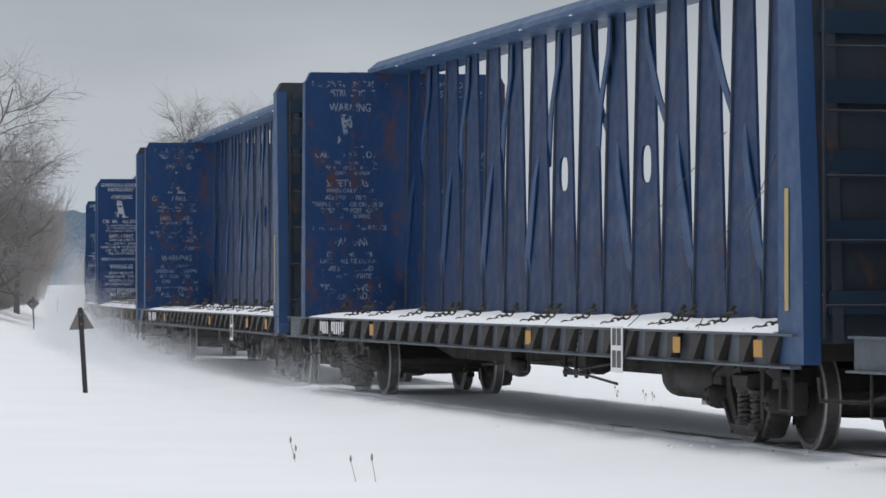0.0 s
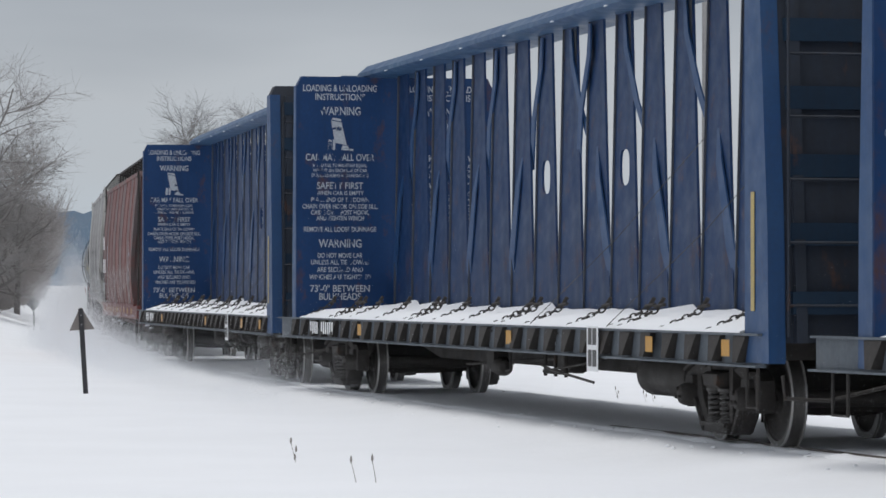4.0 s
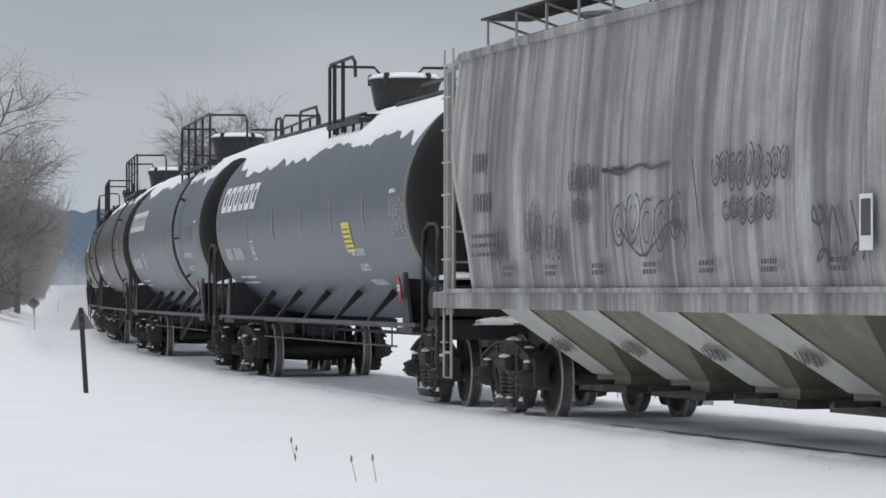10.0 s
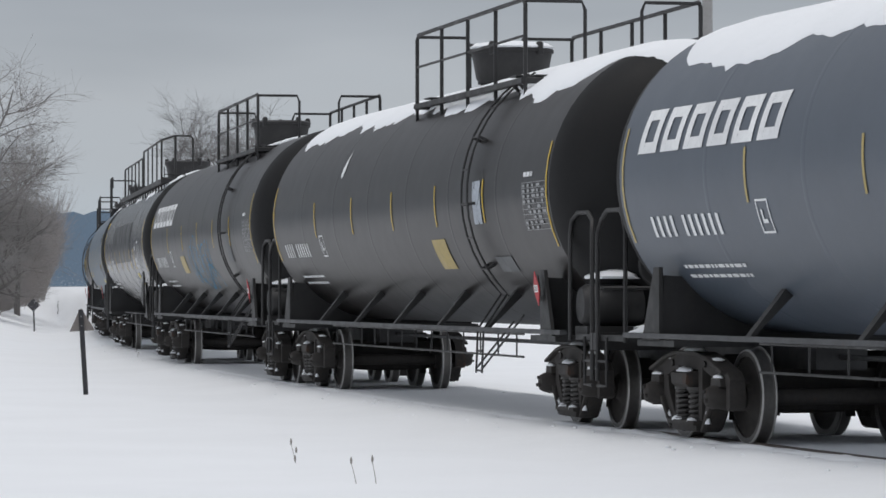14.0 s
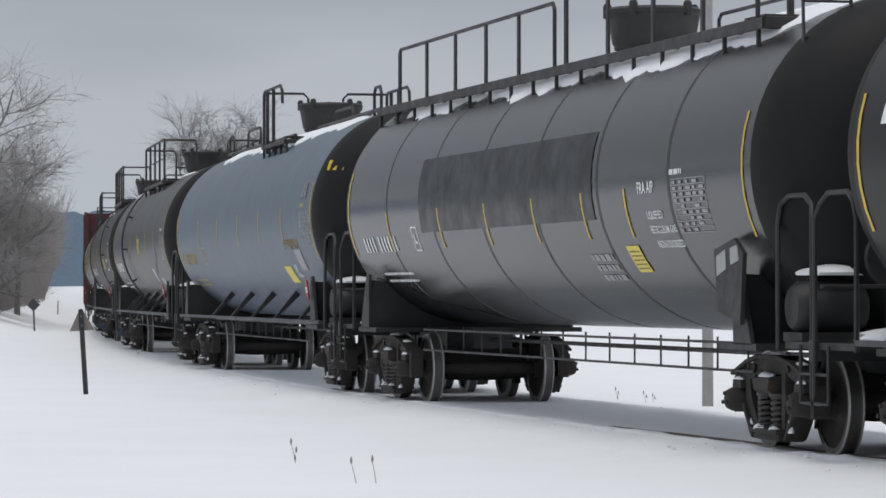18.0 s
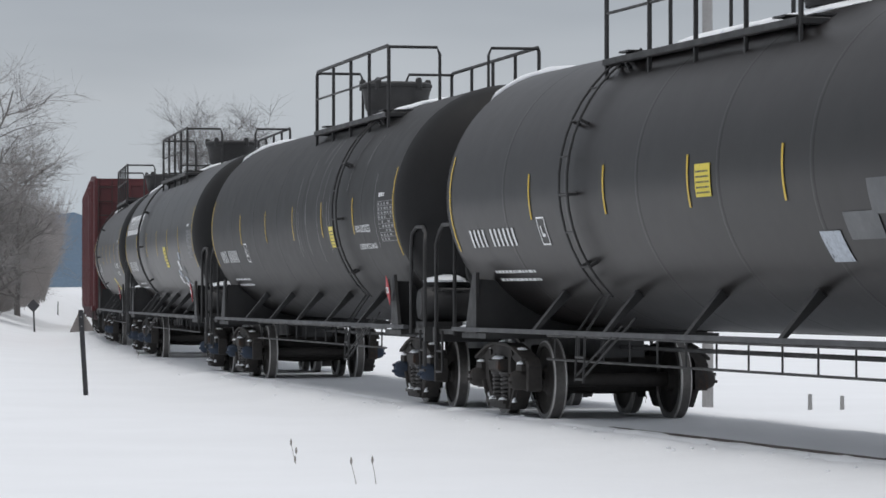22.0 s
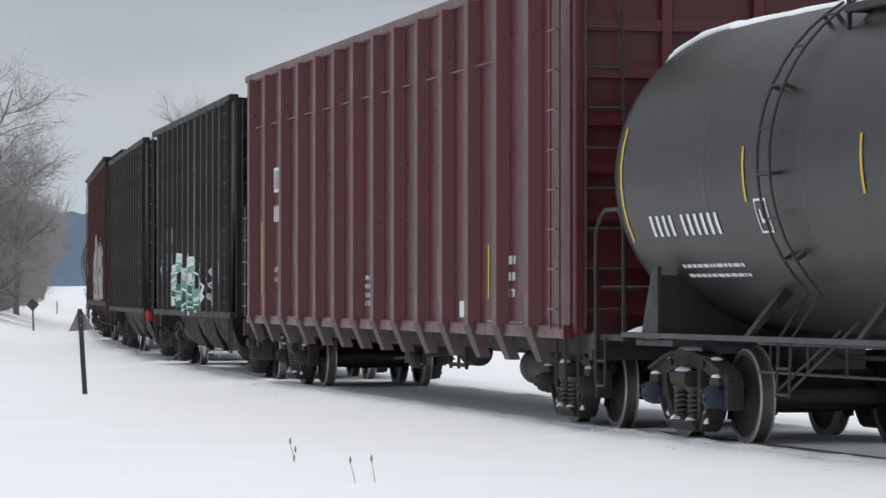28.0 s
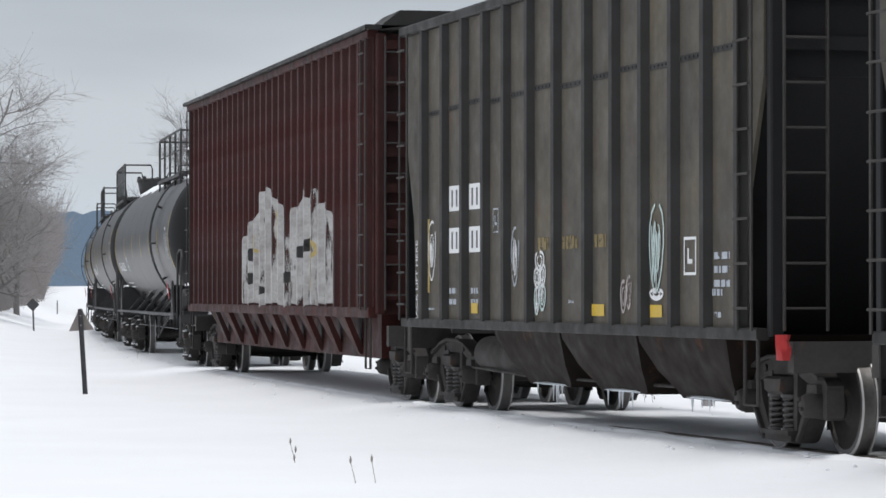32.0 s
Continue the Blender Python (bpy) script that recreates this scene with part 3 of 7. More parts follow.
for k_, (x_, y_, rz_, sc_) in enumerate(((-20.0, 158, 20, 1.0), (-21.4, 166, 140, 1.0), (-19.4, 150, 250, .78), (-22.2, 176, 300, .95), (-20.3, 162, 70, .70), (-20.6, 172, 10, .72))):
    put_tree(TALL[k_ % 2], x_, y_, rz_, sc_, "tall bare grey tree with frosted branching crown")
FAR = [bare_tree(31, 12, 4, 17, 0, TWIG_FAR, TWIG_FAR, .022, .66), bare_tree(35, 12, 4, 17, 0, TWIG_FAR, TWIG_FAR, .022, .66)]
for k_, (x_, y_, rz_, sc_) in enumerate(((-13.9, 215, 0, .96), (-11.9, 218, 90, .95), (-13.0, 222, 200, 1.02), (-3.2, 222, 40, .85), (-10.8, 222, 300, .85), (-13.4, 224, 140, .98), (-12.3, 216, 30, .95))):
    put_tree(FAR[k_ % 2], x_, y_, rz_, sc_, "bare hazy tree standing behind the train", -.3)


def brush_mesh(seed, n):
    """Thick leafless brush on the bank: thousands of thin crooked stems."""
    rnd, s = random.Random(seed), Shape()
    for i in range(n):
        y = 158 + 240 * rnd.random() ** 1.3
        tx = float(np.interp(y, LINE_XY[:, 1], LINE_XY[:, 0]))
        off = 5.7 + 10 * rnd.random() ** 1.5 + max(0, y - 230) * .03
        x = min(tx - off, -.112 * y - 1.2 * rnd.random() ** 2)   # the brush keeps clear of the far line
        z = ground_z(x, y) - .05
        h = rnd.uniform(1.0, 3.2) * (.45 + .27 * (off - 5.5))
        p = Vector((x, y, z))
        d = Vector((rnd.uniform(-.35, .35), rnd.uniform(-.3, .3), 1))
        q = p + d * h * .5
        r = q + Vector((rnd.uniform(-.5, .5), rnd.uniform(-.3, .3), .8)) * h * .5
        s.tube([p, q, r], [.010 + .004 * h, .006 + .002 * h, .003], 3)
        for k in range(4):
            b = p.lerp(q, rnd.uniform(.4, 1)) if k else q
            e = b + Vector((rnd.uniform(-.8, .8), rnd.uniform(-.5, .5), rnd.uniform(.2, .9))) * h * .35
            s.tube([b, e], [.008, .0025], 3)
    return s.mesh("brush", BRUSH)


tagged(new("roadside_brush", brush_mesh(5, 15000)), "dense brown-grey leafless brush along the bank", "brush", kind="stuff")


# ---- signs, posts, weeds ----
def sign_triangle():
    t = tagged(new("triangle_sign"), "small grey triangular sign back on a leaning dark post", "sign")
    t.matrix_basis = pose(-5.36, 53.4, ground_z(-5.36, 53.4) - .02, 0, -3.6, 0)
    s = Shape()
    s.slab([(-.02, -.2), (.02, -.2), (.02, 1.30), (-.02, 1.30)], -.035, -.028)
    s.box(-.036, -.028, -.03, .0, -.2, 1.30).box(.028, .036, -.03, .0, -.2, 1.30).box(-.036, .036, -.004, 0, -.2, 1.30)
    part("post", s.mesh("post", POST_DARK), t)
    s = Shape()
    s.prism([(-.19, .98), (.19, .98), (.015, 1.31), (-.015, 1.31)], .004, .012)
    part("sign_plate", s.mesh("sign_plate", SIGN_GREY), t, "plain grey triangle")
    for z in (1.06, 1.2):
        part("bolt", stored("signbolt", lambda: Shape().lathe([(0, -.012), (.012, -.012), (.012, .0), (0, .0)], 6, "y").mesh("bolt", GALV)), t, "", pose(0, -.004, z))


sign_triangle()


def sign_diamond(x, y, k, label):
    t = tagged(new("diamond_sign"), label, "sign")
    t.matrix_basis = pose(x, y, ground_z(x, y), 0, -2, 0) @ Matrix.Scale(k, 4)
    s = Shape()
    s.tube([(0, 0, -.2), (0, 0, 1.2)], .035, 8)
    part("post", s.mesh("post", POST_DARK), t)
    s = Shape()
    s.prism([(0, .80), (.27, 1.07), (0, 1.34), (-.27, 1.07)], -.05, -.038)
    part("sign_plate", s.mesh("sign_plate", POST_DARK), t)


sign_diamond(-16.55, 144, 1.0, "dark diamond sign on a short post in the snow")
far_post = tagged(new("marker_post"), "thin far marker post on the snowy bank", "post")
far_post.matrix_basis = pose(-22.1, 204, ground_z(-22.1, 204))
part("post", Shape().tube([(0, 0, -.3), (0, 0, .5), (.01, 0, .80)], [.03, .03, .025], 8).mesh("post", POST_DARK), far_post)


def wooden_pole(x, y, h, r, label, name="utility_pole"):
    t = tagged(new(name), label, "pole")
    t.matrix_basis = pose(x, y, ground_z(x, y))
    s = Shape()
    s.lathe([(0, -.4), (r, -.4), (r, 0), (r * .96, h * .5), (r * .9, h * .98), (r * .6, h), (0, h)], 14)
    part("shaft", s.mesh("shaft", POLE_WOOD), t)
    s = Shape()
    s.lathe([(r * 1.02, 1.3), (r * 1.03, 1.3), (r * 1.03, 1.36), (r * 1.02, 1.36)], 14)
    part("band", s.mesh("band", GALV), t)


wooden_pole(4.2, 56.5, 7.5, .09, "tall weathered grey pole standing in snow behind the track")
for x_, h_ in ((5.7, .24), (6.2, .22)):
    wooden_pole(x_, 55.3, h_, .035, "short grey stub post in the snow", "stub_post")


def weed(x, y, h, seed, heads, name="dry_weed"):
    rnd = random.Random(seed)
    t = tagged(new(name), "thin dry weed stalk poking through snow", "weed", "dry weeds in the snow")
    t.matrix_basis = pose(x, y, ground_z(x, y) - .02)
    s, lean = Shape(), rnd.uniform(-.28, -.1)
    top = Vector((lean * h, 0, h))
    s.tube([(0, 0, 0), (lean * h * .45, .0, h * .5), top], [.0035, .003, .0025], 5)
    part("stalk", s.mesh("stalk", WEED), t)
    for k in range(heads):
        f = 1 - .38 * k
        q = Vector((lean * h * f, 0, h * f)) + Vector((.02 * (k % 2) * 1.5, 0, 0))
        s = Shape()
        s.lathe([(0, 0), (.007, .01), (.011, .03), (.008, .05), (0, .07)], 7, "z", tuple(q - Vector((0, 0, .015))))
        part("seed_head", s.mesh("seed_head", WEED), t)


for i_, (x_, y_, h_, n_) in enumerate(((-1.36, 32.9, .20, 3), (-.70, 28.8, .19, 1), (-.54, 28.8, .20, 1))):
    weed(x_, y_, h_, i_ + 3, n_)
for i_, (x_, y_, h_, n_) in enumerate(((2.85, 58, .18, 3), (3.25, 57, .16, 2), (3.38, 57.2, .13, 2), (-6.9, 80.5, .16, 2))):
    weed(x_, y_, h_, i_ + 13, n_)


# ---- loose snow clods thrown beside the rails ----
def clod_mesh(seed, n):
    rnd, s = random.Random(seed), Shape()
    for i in range(n):
        u = -30 + 130 * rnd.random() ** 1.3
        off = rnd.choice((-1, -1, -1, 1)) * (1.0 + abs(rnd.gauss(0, .55)))
        a, b = on_line(u), on_line(u + .5)
        d = (b - a).normalized()
        p = a + Vector((d.y, -d.x, 0)) * off
        r = rnd.uniform(.012, .032)
        lump_shape(s, p.x, p.y, ground_z(p.x, p.y) - .01, r, r * rnd.uniform(.7, 1.2), r * rnd.uniform(.5, 1), i, 6)
    return s.mesh("snow_clods", SNOW)


def ridge_of_snow():
    """A low uneven lip of snow that the wheels have pushed up beside the near rail."""
    s, rings = Shape(), []
    for i in range(260):
        u = -34 + i * .2
        a, b = on_line(u), on_line(u + .5)
        d = (b - a).normalized()
        nrm = Vector((d.y, -d.x, 0))
        n1, n2 = noise.noise(Vector((u * 1.3, 0, 2))), noise.noise(Vector((u * 3.7, 5, 2)))
        h, w = .035 + .03 * n1 + .02 * n2, .16 + .06 * n2
        q = a - nrm * (1.02 + .05 * n1)
        rings.append([q - nrm * w + Vector((0, 0, -.03)), q - nrm * w * .4 + Vector((0, 0, max(.005, h * .8))), q + Vector((0, 0, max(.008, h))), q + nrm * w * .7 + Vector((0, 0, max(.002, h * .5))), q + nrm * w + Vector((0, 0, -.03))])
    return s.loft(rings).mesh("snow_lip", SNOW, angle=120)


tagged(new("snow_lip", ridge_of_snow()), "low lip of snow pushed up along the rail", "snow", kind="stuff")


# ---- running gear shared by all cars ----
WHEEL_R = 0.457


def wheel_mesh():
    """Hub and dished plate, worn tread and flange, and the two edges that the rail and shoes keep bright."""
    s = Shape()
    s.lathe([(0.0, -0.10), (0.12, -0.10), (0.135, -0.06), (0.20, -0.025), (0.33, -0.035), (0.385, -0.060)], 36, "y", caps=False)
    s.lathe([(0.0, 0.09), (0.13, 0.09), (0.145, 0.03), (0.22, 0.0), (0.34, 0.008), (0.385, 0.040)], 36, "y", caps=False)
    s.slot = 1
    s.lathe([(0.385, -0.060), (0.39, -0.080), (0.438, -0.082)], 36, "y", caps=False)
    s.lathe([(0.456, -0.066), (0.460, 0.02), (0.466, 0.035), (0.482, 0.040)], 36, "y", caps=False)
    s.lathe([(0.472, 0.064), (0.39, 0.062), (0.385, 0.040)], 36, "y", caps=False)
    s.slot = 2
    s.lathe([(0.438, -0.082), (0.450, -0.079), (0.456, -0.066)], 36, "y", caps=False)
    s.lathe([(0.482, 0.040), (0.486, 0.050), (0.472, 0.064)], 36, "y", caps=False)
    s.slot = 0
    for k in range(3):
        a = radians(120 * k + 20)
        s.lathe([(0.0, -0.115), (0.012, -0.115), (0.014, -0.1), (0.014, -0.03)], 6, "y", (0.085 * math.cos(a), 0, 0.085 * math.sin(a)))
    return s.mesh("wheel", UNDER, STEEL, RIM)


def axle_mesh():
    s = Shape()
    s.lathe([(0.0, -1.06), (0.06, -1.06), (0.07, -0.86), (0.085, -0.82), (0.082, -0.3), (0.075, 0.0), (0.082, 0.3), (0.085, 0.82), (0.07, 0.86), (0.06, 1.06), (0.0, 1.06)], 14, "y")
    return s.mesh("axle", UNDER)


def side_frame_mesh():
    """A cast side frame: arched top chord, bearing jaws, V-shaped lower chord and two columns, with an open window each side of the springs."""
    s = Shape()
    y0, y1 = -0.075, 0.075
    half_top = [(.40, .71), (.70, .63), (.90, .57), (1.13, .56), (1.145, .63), (1.06, .70), (.90, .745), (.60, .83), (.32, .88)]
    s.prism(half_top + [(-x, z) for x, z in reversed(half_top)], y0, y1)
    half_low = [(.38, .215), (.60, .50), (.63, .64), (.75, .62), (.755, .42), (.66, .28), (.50, .13), (.40, .105)]
    s.prism(half_low + [(-x, z) for x, z in reversed(half_low)], y0 - .005, y1 + .005)
    for x in (-1, 1):
        s.prism([(x * .385, .19), (x * .30, .19), (x * .29, .74), (x * .40, .74)], y0 - .012, y1 + .012)
        s.prism([(x * 1.05, .60), (x * 1.05, .36), (x * 1.10, .33), (x * 1.145, .36), (x * 1.145, .60)], y0 - .005, y1 + .005)
        # turned-out flanges that stiffen the chords
        s.bevel_bar((x * .32, y0 - .03, .865), (x * .62, y0 - .03, .815), .06, .035, .008)
        s.bevel_bar((x * .62, y0 - .03, .815), (x * 1.05, y0 - .03, .695), .06, .035, .008)
        s.bevel_bar((x * .46, y0 - .025, .13), (x * .74, y0 - .025, .42), .05, .04, .008)
        s.prism([(x * .89 + d, e) for d, e in ((-.13, .56), (.13, .56), (.11, .64), (-.11, .64))], y0 - .05, y1 + .03)
        s.lathe([(0, -.02), (.035, -.02), (.035, 0), (0, 0)], 8, "y", (x * .47, y0 - .005, .76))
    s.bevel_bar((-.32, y0 - .03, .865), (.32, y0 - .03, .865), .06, .04, .008)
    s.box(-.385, .385, y0 - .10, y1 + .06, .175, .215)
    s.box(-.36, .36, y0 - .06, y1 + .04, .115, .175)
    return s.mesh("side_frame", UNDER)


def spring_mesh():
    """An outer coil with a thinner one inside it, between two seats."""
    s = Shape()
    for r, w, n, turns in ((.080, .0165, 56, 5.5), (.042, .010, 48, 8)):
        s.tube([(r * math.cos(a), r * math.sin(a), .235 + .275 * i / n) for i, a in ((i, 2 * math.pi * turns * i / n) for i in range(n + 1))], w, 6 if r > .06 else 4)
    s.lathe([(0.0, 0.215), (0.11, 0.215), (0.11, 0.235), (0, 0.235)], 14).lathe([(0, 0.51), (0.11, 0.51), (0.11, 0.535), (0, 0.535)], 14)
    return s.mesh("spring", SPRING_STEEL)


def bolster_mesh():
    s = Shape()
    s.loft([[(-.2, y, z0), (.2, y, z0), (.23, y, z0 + .08), (.23, y, z1), (-.23, y, z1), (-.23, y, z0 + .08)] for y, z0, z1 in ((-1.19, .57, .67), (-1.15, .535, .69), (-.9, .53, .70), (-.35, .40, .74), (.35, .40, .74), (.9, .53, .70), (1.15, .535, .69), (1.19, .57, .67))])
    s.lathe([(0, .74), (.24, .74), (.24, .84), (.2, .9), (0, .9)], 18)
    for y in (-.64, .64):
        s.lathe([(0, .72), (.09, .72), (.09, .83), (.07, .85), (0, .85)], 12, "z", (0, y, 0))
    return s.mesh("bolster", UNDER)


def brake_mesh(x):
    s = Shape()
    s.bevel_bar((x * .40, -.85, .36), (x * .40, .85, .36), .07, .10)
    s.tube([(x * .40, -.8, .34), (x * .28, -.2, .30), (x * .28, .2, .30), (x * .40, .8, .34)], .022, 6)
    for y in (-.74, .74):
        s.prism([(x * .33, .22), (x * .42, .30), (x * .42, .55), (x * .35, .50)], y - .05, y + .05)
    return s.mesh("brake_beam", UNDER)


def cap_mesh(mat):
    s = Shape()
    s.lathe([(0, -.21), (.05, -.215), (.085, -.20), (.10, -.17), (.11, -.15), (.115, -.05), (.13, .0), (.13, .06)], 18, "y")
    for k in range(3):
        a = radians(120 * k + 90)
        s.lathe([(0, -.235), (.02, -.235), (.022, -.20)], 6, "y", (.055 * math.cos(a), 0, .055 * math.sin(a)))
    return s.mesh("bearing_cap", mat)


def bogies(car, half, caps=UNDER, snowy=False):
    """Two four-wheeled bogies under a car, their centres half metres either side of its middle."""
    sets = []
    for x in (-half, half):
        bol = part("bolster", stored("bolster", bolster_mesh), car, "", pose(x, 0, 0))
        for y in (-1, 1):
            part("side_frame", stored("sideframe", side_frame_mesh), bol, "", pose(0, y * 1.0, 0, 0, 0, 0 if y < 0 else 180))
            for d in (-.17, .02, .19):
                part("spring", stored("spring", spring_mesh), bol, "", pose(d, y * (1.055 if d != .02 else .98), 0, 0, 0, d * 900))
            for d in (-.89, .89):
                part("bearing_cap", stored("cap" + caps.name, lambda: cap_mesh(caps)), bol, "", pose(d, y * 1.02, WHEEL_R, 0, 0, 0 if y < 0 else 180))
        for d in (-1, 1):
            part("brake_beam", stored(f"brake{d}", lambda: brake_mesh(d)), bol)
        if snowy:
            for i, (sx, sy, sz, rx, ry, rz) in enumerate(BOGIE_SNOW):
                part("snow_cake", stored(f"bogiesnow{i}", lambda: lump_shape(Shape(), sx, sy, sz, rx, ry, rz, i).mesh("snow_cake", SNOW)), bol)
        for d in (-.89, .89):
            w = part("wheelset", stored("axle", axle_mesh), car, "", pose(x + d, 0, WHEEL_R))
            part("wheel", stored("wheel", wheel_mesh), w, "", pose(0, -.74, 0))
            part("wheel", stored("wheel", wheel_mesh), w, "", pose(0, .74, 0, 0, 0, 180))
            sets.append((w, x + d))
    return sets


def lump_shape(s, x, y, z, rx, ry, rz, seed, n=10):
    """A low uneven heap of snow with a flat base."""
    rnd = random.Random(seed)
    rings = []
    for k in range(5):
        h = k / 4
        r = math.sqrt(max(0, 1 - h * h)) if k < 4 else 0.05
        rings.append([(x + rx * r * math.cos(2 * math.pi * j / n) * rnd.uniform(.82, 1.1), y + ry * r * math.sin(2 * math.pi * j / n) * rnd.uniform(.82, 1.1),
                       z + rz * h * rnd.uniform(.85, 1.1)) for j in range(n)])
    return s.loft(rings)


BOGIE_SNOW = ((-.66, -1.03, .80, .15, .07, .03), (.05, -1.03, .875, .27, .08, .05), (.66, -1.03, .80, .13, .07, .03), (-.20, -1.13, .205, .12, .05, .05),
              (.22, -1.13, .205, .09, .05, .04), (-.89, -1.10, .64, .11, .05, .03), (.89, -1.10, .64, .10, .05, .035), (.02, -1.13, .685, .19, .07, .045), (.56, -1.09, .19, .05, .03, .14), (-.57, -1.09, .19, .05, .03, .10))


def coupler_mesh():
    s = Shape()
    s.bevel_bar((-.62, 0, .86), (-.12, 0, .86), .16, .18, .03)
    s.prism([(-.16, .72), (.02, .74), (.06, .80), (.06, .94), (.02, 1.0), (-.16, 1.0)], -.14, .02)
    s.prism([(-.1, .76), (.10, .78), (.12, .94), (-.1, .98)], .03, .13)
    s.tube([(-.3, -.25, .80), (-.1, -.27, .55), (.05, -.25, .42), (.14, -.2, .5)], .026, 7)
    return s.mesh("coupler", UNDER)


def couplers(car, end):
    for d in (-1, 1):
        part("coupler", stored("coupler", coupler_mesh), car, "", pose(d * end, 0, 0, 0, 0, 0 if d > 0 else 180))


def ladder_mesh(h, w, steps, mat, axis="x"):
    """A ladder standing on z = 0: two stiles and round rungs, along x or y."""
    s = Shape()
    for e in (-w / 2, w / 2):
        a = (e, 0) if axis == "x" else (0, e)
        s.bevel_bar((*a, 0), (*a, h), .045, .02, .004)
    for i in range(steps):
        z = h * (i + .5) / steps
        p, q = ((-w / 2, -.03), (w / 2, -.03)) if axis == "x" else ((0, -w / 2), (0, w / 2))
        s.tube([(*p, z), (*q, z)], .013, 6)
    return s.mesh("ladder", mat)


def car_root(name, label, category, group):
    return tagged(new(name), label, category, group)


CARS = []  # car, its middle's place in the train, half its bogie spacing, its wheelsets


# ---- centre-beam lumber cars ----
CB_IN, CB_OUT, CB_W = 10.95, 11.72, 1.48


def cb_deck():
    s = Shape()
    s.box(-CB_IN, CB_IN, -CB_W, CB_W, 1.03, 1.07)
    return s.mesh("deck", UNDER)


def cb_sill(y):
    """Channel-shaped side sill, its flanges turned outwards."""
    q = 1 if y > 0 else -1
    s = Shape()
    s.slab([(y - q * .012, .78), (y + q * .09, .78), (y + q * .09, .80), (y + q * .012, .80), (y + q * .012, 1.06), (y + q * .07, 1.06), (y + q * .07, 1.08), (y - q * .012, 1.08)], -CB_OUT, CB_OUT)
    return s.mesh("side_sill", SILL_GREY)


def cb_gusset():
    s = Shape()
    s.add([(-.17, -.0, 1.055), (.19, -.0, 1.055), (.08, -.0, .82), (-.04, -.0, .82), (-.17, -.05, 1.055), (.19, -.05, 1.055), (.08, -.10, .82), (-.04, -.10, .82)],
          [(0, 1, 2, 3), (7, 6, 5, 4), (0, 3, 7, 4), (1, 5, 6, 2), (2, 6, 7, 3), (0, 4, 5, 1)])
    return s.mesh("winch_pocket", UNDER)


def cb_centre_sill():
    s = Shape()
    s.loft([[(x, -.28, z), (x, .28, z), (x, .28, 1.03), (x, -.28, 1.03)] for x, z in ((-11.85, .80), (-7.6, .72), (-6.2, .55), (6.2, .55), (7.6, .72), (11.85, .80))])
    return s.mesh("centre_sill", UNDER)


REAR_IN, LEAD_IN = 10.50, 11.20


def cb_bulkhead(k, mat):
    """The end wall, thicker at the foot, with its inner face towards +x at x = 0."""
    s = Shape()
    s.loft([[(0, y, z), (-d, y, z), (-d, -y, z), (0, -y, z)] for y, z, d in ((1.5, 1.0, .80 * k), (1.5, 2.0, .76 * k), (1.5, 4.50, .46 * k), (1.42, 4.66, .42 * k))])
    return s.mesh("bulkhead", mat)


def cb_bulkhead_edge(y, k, mat):
    s = Shape()
    s.loft([[(-.02, y * 1.004, z), (-d, y * 1.004, z), (-d, y * .90, z), (-.02, y * .90, z)] for z, d in ((.82, .82 * k), (2.0, .78 * k), (4.52, .48 * k))])
    return s.mesh("edge_post", mat)


def cb_bulkhead_ribs(k):
    s = Shape()
    for y in (-1.22, -.42, .42, 1.22):
        s.loft([[(-.8 * k + .06, y - .05, 1.0), (-.8 * k - .1, y - .05, 1.0), (-.8 * k - .1, y + .05, 1.0), (-.8 * k + .06, y + .05, 1.0)], [(-.46 * k + .06, y - .05, 4.5), (-.46 * k - .08, y - .05, 4.5), (-.46 * k - .08, y + .05, 4.5), (-.46 * k + .06, y + .05, 4.5)]])
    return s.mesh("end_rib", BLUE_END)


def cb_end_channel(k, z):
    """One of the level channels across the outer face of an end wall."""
    # shade between the cars is put into this darker, duller blue
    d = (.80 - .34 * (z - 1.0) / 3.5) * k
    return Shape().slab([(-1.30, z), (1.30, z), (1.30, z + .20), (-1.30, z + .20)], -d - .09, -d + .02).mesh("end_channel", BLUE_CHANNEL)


def cb_post(slot):
    """One upright of the centre beam: a plate that narrows upwards, in some with an oblong hole."""
    s = Shape()
    a, b, z0, z1, n = .565, .27, 1.05, 4.66, 24
    outer, inner = [], []
    for k in range(n):
        q = 2 * math.pi * k / n
        c, w = math.cos(q), math.sin(q)
        m = max(abs(c), abs(w))
        z = (z0 + z1) / 2 + w / m * (z1 - z0) / 2
        outer.append((c / m * (a + (b - a) * (z - z0) / (z1 - z0)), z))
        inner.append((.20 * math.copysign(abs(c) ** .55, c), 2.88 + (.21 if w > 0 else -.21) * abs(w) ** .75))
    faces = [[(x, y, z) for x, z in loop] for y in (-.05, -.02) for loop in (outer, inner)]
    if slot:
        ring = [(i, (i + 1) % n) for i in range(n)]
        s.add(sum(faces, []), [(i, j, n + j, n + i) for i, j in ring] + [(2 * n + i, 3 * n + i, 3 * n + j, 2 * n + j) for i, j in ring]
              + [(i, 2 * n + i, 2 * n + j, j) for i, j in ring] + [(n + i, n + j, 3 * n + j, 3 * n + i) for i, j in ring])
    else:
        s.loft([faces[0], faces[2]])
    return s.mesh("beam_post", BLUE_POST)


def cb_post_flange():
    s = Shape()
    s.loft([[(-h - .02, -.075, z), (-h, -.075, z), (-h, -.015, z), (-h - .02, -.015, z)] for h, z in ((.565, 1.05), (.27, 4.66))])
    return s.mesh("post_flange", BLUE_EDGE)


